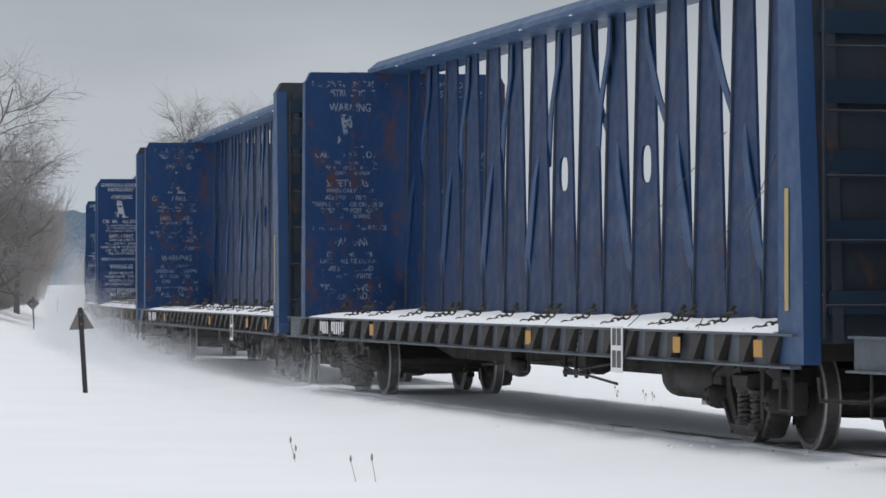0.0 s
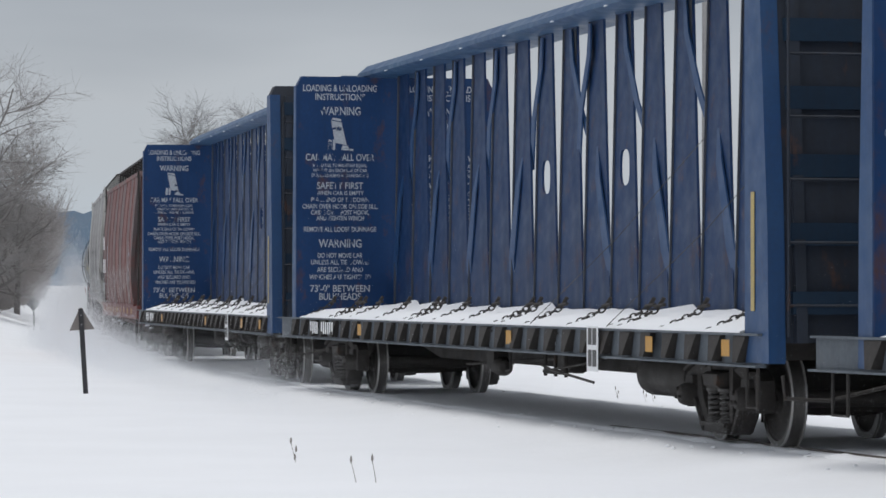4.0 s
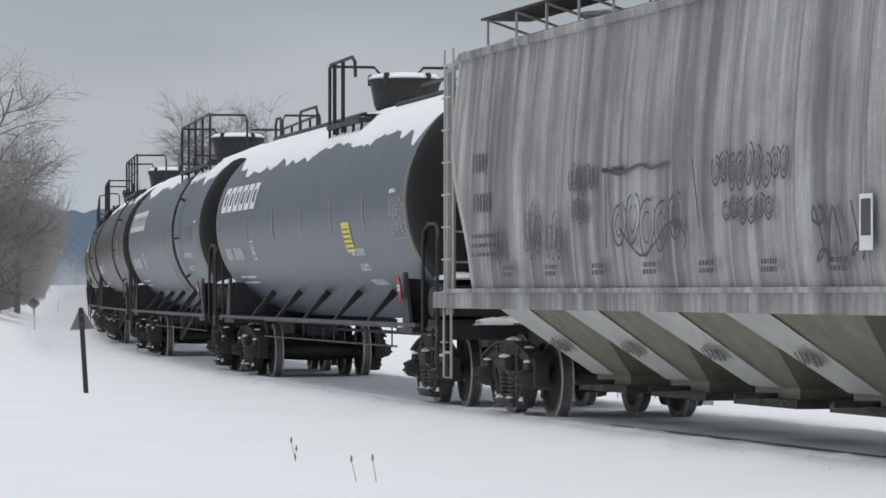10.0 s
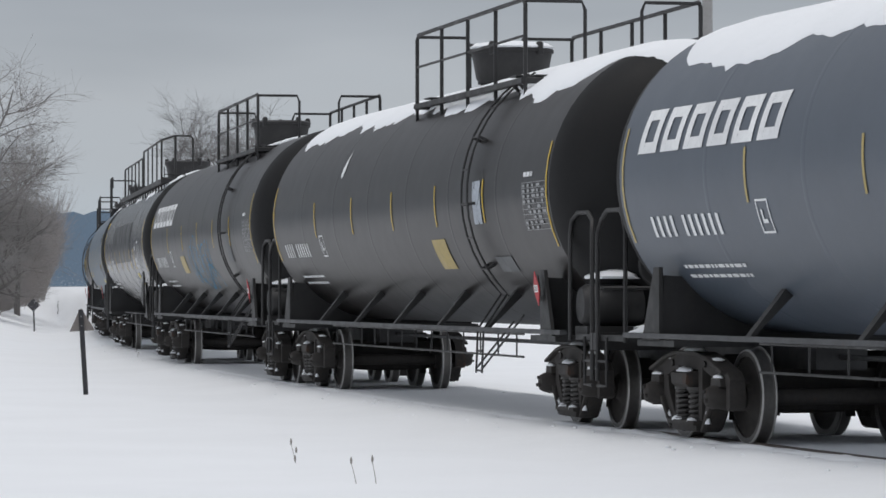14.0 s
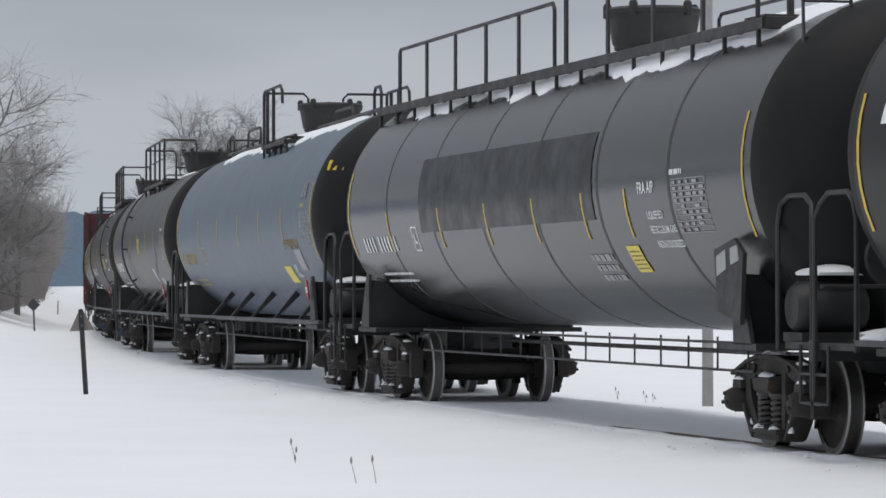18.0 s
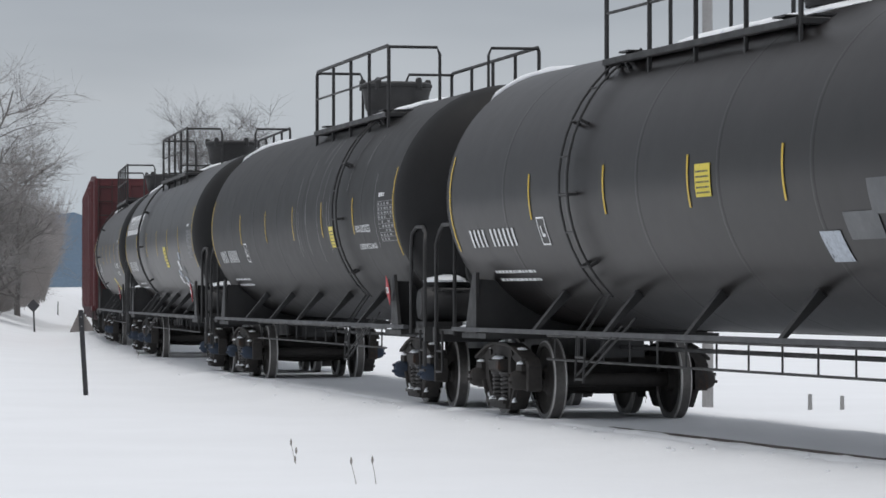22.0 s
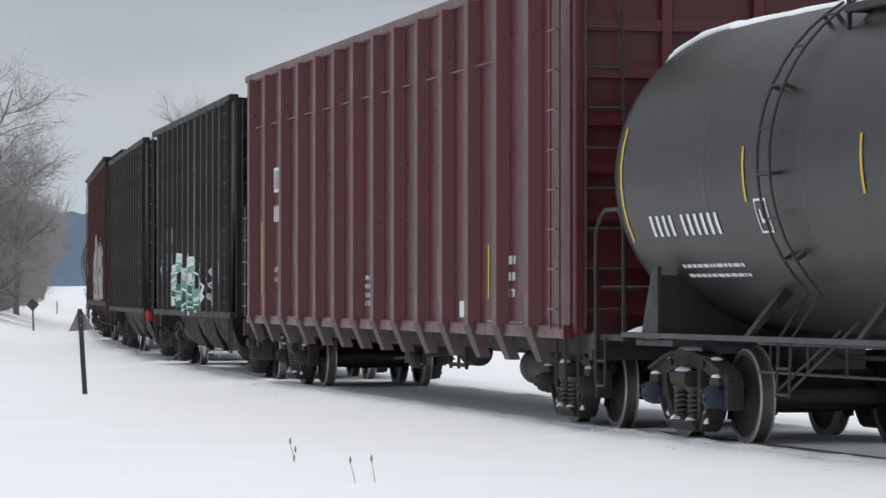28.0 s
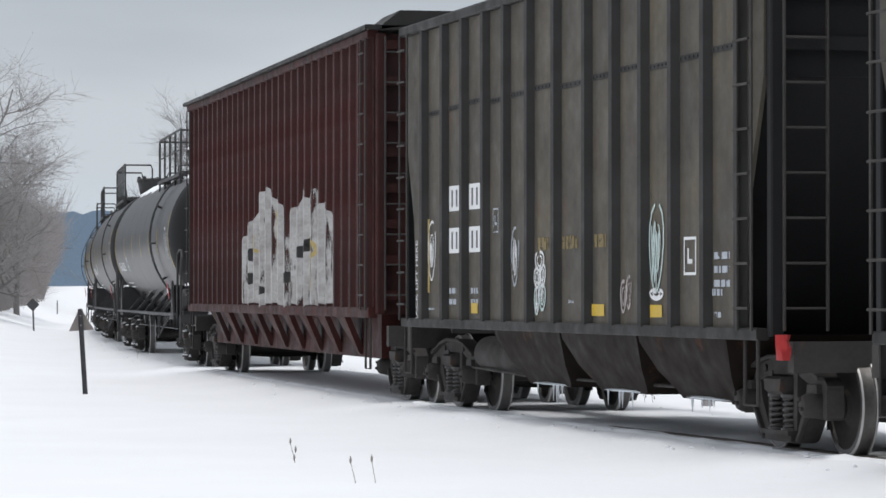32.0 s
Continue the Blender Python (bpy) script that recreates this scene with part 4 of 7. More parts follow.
def cb_brace(d):
    """The upper run of a diagonal, from the top chord down past the edge of the next upright; d is its lean."""
    s = Shape()
    s.loft([[(d * x - w, y, z), (d * x + w, y, z), (d * x + w, y + .02, z), (d * x - w, y + .02, z)] for x, y, z, w in ((-.50, -.085, 4.62, .05), (-.44, -.085, 4.24, .08), (-.05, -.075, 3.62, .09), (.34, .0, 3.0, .09))])
    s.slot = 1
    # dark strip stands in for the shaded hole beside the brace head
    s.box(d * -.37 - .05, d * -.37 + .05, -.056, -.051, 4.18, 4.62)
    return s.mesh("diagonal_brace", BLUE_BRACE, BLUE_END)


def cb_brace_low(d):
    """The lower run, which broadens towards the deck."""
    s = Shape()
    s.loft([[(d * x - w, y, z), (d * x + w, y, z), (d * x + w, y + .02, z), (d * x - w, y + .02, z)] for x, y, z, w in ((-.60, -.045, 3.22, .03), (-.46, -.085, 2.8, .10), (-.10, -.075, 1.9, .14), (.14, .0, 1.3, .14))])
    return s.mesh("diagonal_brace", BLUE_BRACE)


def cb_cap():
    s = Shape()
    s.slab([(-.45, 4.68), (-.45, 4.74), (-.30, 4.86), (.30, 4.86), (.45, 4.74), (.45, 4.68), (.38, 4.65), (-.38, 4.65)], -CB_IN - .15, CB_IN + .15)
    return s.mesh("top_chord", BLUE_PALE)


def cb_deck_snow(seed, k):
    rnd, s = random.Random(seed), Shape()
    n = 150
    rings = []
    for i in range(n + 1):
        x = -CB_IN + .06 + (2 * CB_IN - .12) * i / n
        h = .5 + .5 * noise.noise(Vector((x * .8, seed, 0))) + .35 * noise.noise(Vector((x * 2.7, seed, 4)))
        peak = max(0, noise.noise(Vector((x * 1.7, seed * 3, 8)))) * .22
        rings.append([(x, -1.46 + rnd.uniform(0, .012), 1.072), (x, -1.44, 1.085 + .02 * k * h), (x, -1.12, 1.08 + k * (.12 + .05 * h)), (x, -.6, 1.08 + k * (.16 + .06 * h)), (x, -.16, 1.08 + k * (.17 + .06 * h + peak)), (x, -.115, 1.08 + k * (.18 + .06 * h + peak)), (x, -.115, 1.072)])
    s.loft(rings)
    return s.mesh("deck_snow", SNOW, angle=80)


def chain_mesh(k):
    """A tie-down chain hanging over the deck edge from the snow, with a hook at its upper end."""
    s = Shape()
    a, b = Vector((.0, -1.515, 1.02)), Vector((.16, -1.02, 1.11 + .20 * k))
    n = 9
    for i in range(n):
        p = a.lerp(b, (i + .5) / n)
        d = (b - a) / n * .66
        side = Vector((1, .1, 0)) * .030 if i % 2 else Vector((0, -.5, 1)).normalized() * .026
        ring = [p + d * math.cos(t) + side * math.sin(t) for t in (2 * math.pi * j / 8 for j in range(9))]
        s.tube(ring, .010, 4)
    s.bevel_bar(b, b + Vector((.05, .06, .12)), .045, .04)
    s.bevel_bar(b + Vector((-.06, 0, .03)), b + Vector((.16, .03, .05)), .04, .035)
    return s.mesh("tie_down_chain", UNDER)


def cable_mesh(dx, h):
    s = Shape()
    s.tube([(0, -1.46, 1.1), (dx * .5, -.8, 1.1 + h * .46), (dx, -.13, 1.1 + h)], .0045, 5)
    return s.mesh("tie_down_cable", SPRING_STEEL)


PANEL_TEXT = [  # words, height of their middle, letter size, width
    ("LOADING & UNLOADING", 4.49, .135, 1.12), ("INSTRUCTIONS", 4.36, .135, .75), ("WARNING", 4.15, .17, .62), ("CAR MAY FALL OVER", 3.46, .14, 1.04),
    ("IF YOU FAIL TO MAINTAIN EQUAL", 3.34, .07, .82), ("WEIGHT ON EACH SIDE OF CAR", 3.265, .07, .82), ("DURING LOADING AND UNLOADING", 3.19, .07, .86),
    ("SAFETY FIRST", 3.04, .14, .70), ("WHEN CAR IS EMPTY", 2.93, .085, .72), ("PLACE END OF TIE DOWN", 2.83, .09, .88), ("CHAIN OVER HOOK ON SIDE SILL,", 2.73, .095, 1.14),
    ("CABLE OVER POST HOOK,", 2.64, .095, .88), ("AND TIGHTEN WINCH", 2.555, .095, .72), ("REMOVE ALL LOOSE DUNNAGE", 2.39, .10, 1.10), ("WARNING", 2.18, .17, .65),
    ("DO NOT MOVE CAR", 2.0, .10, .68), ("UNLESS ALL TIE DOWNS", 1.90, .10, .88), ("ARE SECURED AND", 1.79, .10, .70), ("WINCHES ARE TIGHTENED", 1.68, .10, .93),
    ("73'-0\" BETWEEN", 1.51, .14, .90), ("BULKHEADS", 1.39, .14, .63)]


def centre_line(me):
    xs = [v.co.x for v in me.vertices]
    return (min(xs) + max(xs)) / 2 if xs else 0


def lumber_car(seed, mid, label, worn, clear):
    car = car_root("lumber_car", label, "freight car", "blue lumber cars of the train")
    rnd = random.Random(seed)
    part("deck", stored("cbdeck", cb_deck), car)
    for y in (-CB_W, CB_W):
        part("side_sill", stored(f"cbsill{y}", lambda: cb_sill(y)), car)
    part("centre_sill", stored("cbcs", cb_centre_sill), car)
    for k in range(-9, 10):
        part("cross_bearer", stored("cbcross", lambda: Shape().box(-.04, .04, -1.4, 1.4, .82, 1.03).mesh("cross_bearer", UNDER)), car, "", pose(k * 1.15, 0, 0))
    part("top_chord", stored("cbcap", cb_cap), car, "pale blue top chord with white specks")
    for d in (-1, 1):
        k = .38 if d > 0 else .85
        m = pose(-REAR_IN if d > 0 else LEAD_IN, 0, 0, 0, 0, 0 if d > 0 else 180)
        # the leading wall takes the darker blue, the rear one the car's blue
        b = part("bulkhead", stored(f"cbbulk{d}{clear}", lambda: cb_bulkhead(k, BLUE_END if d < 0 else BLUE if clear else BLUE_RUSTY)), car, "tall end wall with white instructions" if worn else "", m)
        for y in (-1.5, 1.5):
            part("edge_post", stored(f"cbedge{y}{d}", lambda: cb_bulkhead_edge(y, k, BLUE_BRACE)), b)
        part("end_rib", stored(f"cbribs{d}", lambda: cb_bulkhead_ribs(k)), b)
        for z in (1.25, 1.85, 2.45, 3.05, 3.65, 4.2):
            part("end_channel", stored(f"cbchan{d}{z}", lambda: cb_end_channel(k, z)), b)
        part("ladder", stored("cblad", lambda: ladder_mesh(3.3, .72, 6, BLUE_END, "y")), b, "", pose(-.88 * k, .98 if d < 0 else -.98, 1.05))
    # written instructions on the inner face of the rear end wall, camera side
    wall = [o for o in car.children if o.name.startswith("bulkhead") and o.matrix_basis.translation.x < 0][0]
    ink = WHITE_MARK if clear else FADED_MARK
    for words, z, size, wide in PANEL_TEXT:
        me = font_mesh(words, size, ink)
        xs = [v.co.x for v in me.vertices]
        k = wide / (max(xs) - min(xs))
        for y in (-.84, .78):
            part("lettering", me, wall, words.lower().replace("&", "and") + " in white", pose(.006, y - centre_line(me) * k, z - .35 * size, 90, 0, 90) @ Matrix.Diagonal((k, 1, 1, 1)))
    def picture():
        s = Shape()
        s.add([(-.08, .14, 0), (.10, .10, 0), (.02, .44, 0), (-.14, .47, 0)], [(0, 1, 2, 3)])
        s.add([(-.15, .485, 0), (.015, .455, 0), (.015, .49, 0), (-.13, .515, 0)], [(0, 1, 2, 3)])
        s.add([(.02, .03, 0), (.20, .02, 0), (.20, .045, 0), (.02, .055, 0)], [(0, 1, 2, 3)])
        s.add([(.02, .06, 0), (.14, .05, 0), (.12, .09, 0), (.04, .10, 0)], [(0, 1, 2, 3)])
        for x, w in ((-.19, .05), (-.12, .04)):
            s.add([(x, .03, 0), (x + w, .03, 0), (x + w * 1.3, .17, 0), (x + w * .3, .19, 0)], [(0, 1, 2, 3)])
        return s.mesh("tipping_sign", ink)
    part("tipping_sign", stored(("cbpic", ink.name), picture), wall, "white sign of a tipping load", pose(.006, -.84, 3.54, 90, 0, 90))
    part("tipping_sign", stored(("cbpic", ink.name), picture), wall, "white sign of a tipping load", pose(.006, .78, 3.54, 90, 0, 90))
    # marks and gear on the leading end wall
    s = Shape().box(0, .10, 0, 1.05, 0, .004)
    part("edge_stripe", stored("cbstripe", lambda: s.mesh("edge_stripe", YELLOW_WORN)), car, "dull yellow edge stripe", pose(LEAD_IN + .22, -1.512, 1.28, 90))
    s = Shape().box(0, .26, 0, .14, 0, .008)
    if seed == 40:
        part("tag_plate", stored("cbtag", lambda: s.mesh("tag_plate", YELLOW)), car, "small yellow plate", pose(LEAD_IN + .80, -1.30, 1.30, 90, 0, 90))
    s = Shape().tube([(0, -1.42, .72), (0, -1.40, .52), (0, -1.0, .50), (.1, -.5, .62), (.3, -.2, .82)], .018, 6)
    part("uncoupling_lever", stored(("cblever", seed == 40), lambda: s.mesh("uncoupling_lever", YELLOW_WORN if seed == 40 else UNDER)), car, "tan uncoupling lever" if seed == 40 else "", pose(CB_OUT + .3, 0, 0))
    # uprights, braces
    for k in range(-10, 8):
        x = 2.2 + 1.19 * k
        p = part("beam_post", stored("cbpost%d" % (k in (-3, 0)), lambda: cb_post(k in (-3, 0))), car, "", pose(x, 0, 0))
        part("post_flange", stored("cbflange", cb_post_flange), p)
    for g in range(-10, 7, 2):   # diagonals lean towards the middle of the car
        d = -1 if g < -2 else 1
        x = 2.2 + 1.19 * (g + .5)
        part("diagonal_brace", stored(f"cbbr{d}", lambda: cb_brace(d)), car, "", pose(x, 0, 0))
        if g != 6:
            part("diagonal_brace", stored(f"cbbrlow{d}", lambda: cb_brace_low(d)), car, "", pose(x + d * 1.19, 0, 0))
    part("diagonal_brace", stored("cbbr-1", lambda: cb_brace(-1)), car, "", pose(2.2 - 1.19 * 1.5, -.03, 0))
    for k in range(-9, 8, 2):   # white specks along the lower edge of the chord
        part("snow_speck", stored("cbspeck", lambda: lump_shape(Shape(), 0, 0, 0, .10, .03, .02, 4).mesh("snow_speck", SNOW)), car, "", pose(2.2 + 1.19 * (k - .5), -.43, 4.672))
    for k in range(30):
        x = -CB_IN + .5 + k * .745
        for y, rz in ((-CB_W, 0), (CB_W, 180)):
            part("winch_pocket", stored("cbgus", cb_gusset), car, "", pose(x, y - .012 if y < 0 else y + .012, 0, 0, 0, rz))
    part("deck_snow", stored(("cbsnow", seed), lambda: cb_deck_snow(seed, .8 if clear else .42)), car, "white snow drifted along the deck")
    for k in range(13):
        x = -CB_IN + .7 + k * 1.66 + rnd.uniform(-.2, .2)
        part("tie_down_chain", stored(f"chain{clear}", lambda: chain_mesh(.8 if clear else .42)), car, "", pose(x, 0, 0))
        if k % 3 == 1:
            part("tie_down_chain", stored(f"chain{clear}", lambda: chain_mesh(.8 if clear else .42)), car, "", pose(x + .35, 0, 0))
    for x, dx, h in ((3.4, 2.3, 2.0), (6.2, 2.6, 2.1), (8.6, -1.7, 1.7)):
        if rnd.random() < .8:
            part("tie_down_cable", stored(("cable", dx), lambda: cable_mesh(dx, h)), car, "slack wire cable", pose(x + rnd.uniform(-.4, .4), 0, 0))
    # sill plates and reflectors
    for x in (10.75, 8.3, 2.7, -5.6):
        s = Shape().box(0, .24, 0, .15, 0, .002)
        part("reflector", stored("cbref", lambda: s.mesh("reflector", ORANGE)), car, "", pose(x, -CB_W - .096, .87, 90))
    part("running_number", stored("cbnum", lambda: code_bars(code_bars(Shape(), 4, .17, 0, 0, .9), 6, .17, .8, 0, .9).mesh("running_number", BRIGHT_MARK)), car, "car number as white bars", pose(-9.0, -CB_W - .096, .86, 90))
    part("stencil", stored("cbsten", lambda: bars_shape(3, .5, .18, seed=6).mesh("stencil", WHITE_MARK)), car, "", pose(4.1, -CB_W - .016, .82, 90))
    s = Shape().box(0, .42, 0, .46, 0, .006)
    s.slot = 1
    for a, b in ((.05, .27), (.05, .05)):
        s.box(a, .19, b, b + .17, .006, .008).box(a + .17, .37, b, b + .17, .006, .008)
    part("data_plate", stored("cbplate", lambda: s.mesh("data_plate", BRIGHT_MARK, DARK_MARK)), car, "white data plate with dark fields", pose(6.25, -CB_W - .12, .64, 90))
    under_gear(car, 1.0)
    s = Shape().tube([(5.6, -1.3, .66), (6.3, -1.34, .60), (7.9, -1.3, .50)], .016, 6).tube([(6.3, -1.34, .60), (7.7, -1.3, .70)], .012, 6)
    part("brake_rod", stored("cbrod", lambda: s.mesh("brake_rod", UNDER)), car, "", pose(-2.5, 0, 0))
    for x in (-CB_OUT + .3, CB_OUT - .55):
        s = Shape()
        s.tube([(0, 0, .80), (0, 0, .42), (.32, 0, .42), (.32, 0, .80)], .016, 6)
        part("stirrup_step", stored("stirrup", lambda: s.mesh("stirrup_step", UNDER)), car, "", pose(x, -1.47, 0))
    couplers(car, 12.3)
    CARS.append((car, mid, 9.15, bogies(car, 9.15)))


def under_gear(car, k):
    """Air tank, brake cylinder, pipes and rods hung below the floor."""
    def make():
        s = Shape()
        s.lathe([(0, -.85), (.17, -.84), (.21, -.7), (.21, .7), (.17, .84), (0, .85)], 18, "x", (6.9, -.85, .60))
        s.lathe([(0, -.25), (.17, -.25), (.17, .2), (.08, .25), (0, .25)], 14, "x", (2.6, -.75, .70))
        s.tube([(2.3, -.75, .70), (-3.5, -.55, .52)], .022, 6).tube([(5.2, -.3, .5), (7.4, -.3, .45)], .02, 6)
        s.tube([(-7, -.9, .86), (-2, -.9, .78), (2, -.9, .78), (7, -.9, .86)], .024, 6)
        s.bevel_bar((2.2, -1.0, .55), (3.2, -1.0, .55), .04, .05)
        for x in (2.25, 2.7, 3.15):
            s.bevel_bar((x, -1.0, .5), (x, -1.0, .95), .04, .04)
        s.tube([(.6, -1.0, .9), (.6, -1.0, .52), (-.3, -1.0, .5)], .016, 6)
        s.lathe([(0, -.16), (.09, -.16), (.11, -.1), (.11, .1), (.07, .16), (0, .18)], 12, "x", (.2, -1.0, .56))
        s.box(-.25, .1, -1.08, -.9, .52, .74)
        return s.mesh("brake_gear", UNDER)
    part("brake_gear", stored("undergear", make), car)


# ---- pressure tank cars ----
TR, TZ, TL = 1.54, 2.60, 8.75   # radius, height of the axis, half length of the straight shell


def tank_shell(mat, head, rad=TR):
    s = Shape()
    n = 56

    def ring(x, r):
        return [(x, r * math.cos(2 * math.pi * k / n), TZ + r * math.sin(2 * math.pi * k / n)) for k in range(n)]
    xs = [-TL + 2 * TL * i / 14 for i in range(15)]
    s.slot = 0
    s.loft([ring(x, rad) for x in xs], caps=False)
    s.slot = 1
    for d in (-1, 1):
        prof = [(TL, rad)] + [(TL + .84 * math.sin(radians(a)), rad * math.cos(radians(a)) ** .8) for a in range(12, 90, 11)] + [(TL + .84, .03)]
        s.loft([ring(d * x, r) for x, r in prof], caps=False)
    return s.mesh("shell", mat, head, angle=60)


def tank_seam(rad=TR):
    s, n = Shape(), 56
    rings = []
    for x, r in ((-.05, rad), (-.035, rad + .002), (.035, rad + .002), (.05, rad)):
        rings.append([(x, r * math.cos(2 * math.pi * k / n), TZ + r * math.sin(2 * math.pi * k / n)) for k in range(n)])
    s.loft(rings, caps=False)
    return s


def saddle_mesh():
    """A web across the car, cut to the shell, with a leaning wing plate at each side."""
    s = Shape()
    prof = [(-1.40, .98), (1.40, .98), (1.36, 1.62)] + [(TR * math.cos(a), TZ + TR * math.sin(a)) for a in np.linspace(radians(-40), radians(-140), 14)] + [(-1.36, 1.62)]
    s.slab(prof, -.04, .04)
    for y in (-1.40, 1.40):
        s.loft([[(-.06, y - .02, z), (x, y - .02, z), (x, y + .02, z), (-.06, y + .02, z)] for x, z in ((.46, .98), (.10, 1.70))])
    s.box(-.5, .6, -1.42, 1.42, .93, .99)
    return s.mesh("saddle", BLACK)


def stub_sill_mesh():
    s = Shape()
    s.box(0, 3.4, -.26, .26, .72, 1.0)
    s.slab([(-1.35, .96), (1.35, .96), (1.35, 1.02), (-1.35, 1.02)], 2.45, 3.3)
    s.box(3.25, 3.34, -1.4, 1.4, .86, 1.04)
    return s.mesh("stub_sill", BLACK)


def end_rail_mesh():
    s = Shape()
    for y in (-1.38, 1.38):
        q = -1 if y < 0 else 1
        s.tube([(2.35, y, .95), (2.35, y, 2.06), (2.42, y, 2.22), (2.58, y - q * .02, 2.29), (3.0, y - q * .02, 2.29), (3.18, y - q * .02, 2.20), (3.25, y, 2.06), (3.25, y, .55)], .024, 7)
        s.tube([(2.95, y, 1.0), (2.95, y, .5), (3.25, y, .5)], .018, 6)
        s.tube([(2.95, y, .75), (3.25, y, .75)], .014, 6)
    s.tube([(3.3, -1.3, 1.5), (3.3, 1.3, 1.5)], .02, 6)
    return s.mesh("end_handrail", BLACK)


def side_rail_mesh(y):
    s = Shape()
    s.bevel_bar((-8.9, y, 1.03), (8.9, y, 1.03), .075, .05, .008)
    return s.mesh("side_rail", RAIL_GREY)


def rail_strap_mesh():
    s = Shape()
    s.loft([[(-.06, -1.43, 1.03), (.06, -1.43, 1.03), (.06, -1.40, 1.02), (-.06, -1.40, 1.02)], [(-.05, -1.05, 1.50), (.05, -1.05, 1.50), (.05, -.99, 1.42), (-.05, -.99, 1.42)]])
    return s.mesh("rail_strap", BLACK)


def pipe_truss_mesh(x1):
    s = Shape()
    for z in (.98, .72):
        s.tube([(-5.9, -1.12, z), (x1, -1.12, z)], .014, 6)
    for k in range(int((x1 + 5.9) / .93) + 1):
        x = -5.6 + k * .93
        s.tube([(x, -1.12, 1.03), (x, -1.12, .72)], .011, 5)
    s.bevel_bar((-7, .0, .84), (7, .0, .84), .05, .05)
    return s.mesh("piping", BLACK)


def manway_mesh():
    s = Shape()
    s.lathe([(.40, 4.02), (.40, 4.16), (.44, 4.16), (.44, 4.20), (.46, 4.22), (.52, 4.54), (.545, 4.56), (.545, 4.60), (.50, 4.63), (.0, 4.65)], 28)
    for k in range(5):
        a = radians(72 * k + 30)
        s.lathe([(0, 4.52), (.05, 4.52), (.05, 4.66), (.03, 4.69), (0, 4.69)], 8, "z", (.52 * math.cos(a), .52 * math.sin(a), 0))
    return s.mesh("manway_housing", BLACK)


def platform_mesh(lx):
    s = Shape()
    y = 1.05
    for e in (-y, y):
        s.bevel_bar((-lx, e, 3.90), (lx, e, 3.90), .10, .07, .01)
        s.bevel_bar((-lx, e * .72, 3.96), (lx, e * .72, 3.96), .34, .02, .004)
    for e in (-lx, lx):
        s.bevel_bar((e, -y, 3.90), (e, y, 3.90), .06, .07, .01)
        s.bevel_bar((e * .8, -y, 3.98), (e * .8, y, 3.98), .34, .02, .004)
    for k in range(5):
        x = -lx + 2 * lx * k / 4
        for e in (-y, y):
            s.bevel_bar((x, e, 3.62), (x, e, 3.9), .03, .04, .005)
    return s.mesh("platform", BLACK)


def guard_rail_mesh(lx):
    s = Shape()
    y, zt, zm = 1.05, 4.84, 4.42
    if lx < 2:   # a short cage round the rear of the platform, open towards the housing
        for e in (-y, y):
            s.tube([(-lx, e, 3.85), (-lx, e, zt - .06), (-lx + .08, e, zt), (lx - .75, e, zt), (lx - .55, e, zt - .08), (lx - .5, e, zt - .30)], .026, 7)
            for x in (-lx + .42, -lx + 1.15):
                s.bevel_bar((x, e, 3.78), (x, e, zt), .045, .055, .006)
        s.tube([(-lx, -y, zt - .02), (-lx, -.38, zt - .02), (-lx, -.30, zt - .10), (-lx, -.28, 3.95)], .022, 6)
        s.tube([(-lx, y, zt - .02), (-lx, .38, zt - .02), (-lx, .30, zt - .10), (-lx, .28, 3.95)], .022, 6)
        return s.mesh("guard_rail", BLACK)
    for e in (-y, y):
        s.tube([(-lx, e, 3.85), (-lx, e, zt - .06), (-lx + .08, e, zt), (lx - .08, e, zt), (lx, e, zt - .06), (lx, e, 3.85)], .026, 7)
        s.tube([(-lx, e, zm), (lx, e, zm)], .016, 6)
        for k in range(1, 4):
            x = -lx + 2 * lx * k / 4
            s.bevel_bar((x, e, 3.78), (x, e, zt), .035, .045, .006)
    for e in (-lx, lx):
        s.tube([(e, -y, zt - .02), (e, -.38, zt - .02), (e, -.34, zt - .12), (e, -.34, 3.95)], .022, 6)
        s.tube([(e, y, zt - .02), (e, .38, zt - .02), (e, .34, zt - .12), (e, .34, 3.95)], .022, 6)
    return s.mesh("guard_rail", BLACK)


def top_hoop_mesh(x0, w, zt):
    s = Shape()
    s.tube([(x0, -.5, 4.03), (x0, -.5, zt - .10), (x0 + .1, -.5, zt), (x0 + w - .1, -.5, zt), (x0 + w, -.5, zt - .10), (x0 + w, -.5, 4.03)], .024, 7)
    return s.mesh("grab_hoop", BLACK)


def top_pipe_mesh(x0, x1):
    s = Shape().tube([(x0, -.52, 4.12), (x1, -.52, 4.12)], .03, 6)
    for k in range(8):
        x = x0 + (x1 - x0) * k / 7
        s.bevel_bar((x, -.52, 3.98), (x, -.52, 4.12), .03, .04, .005)
    return s.mesh("top_pipe", BLACK)


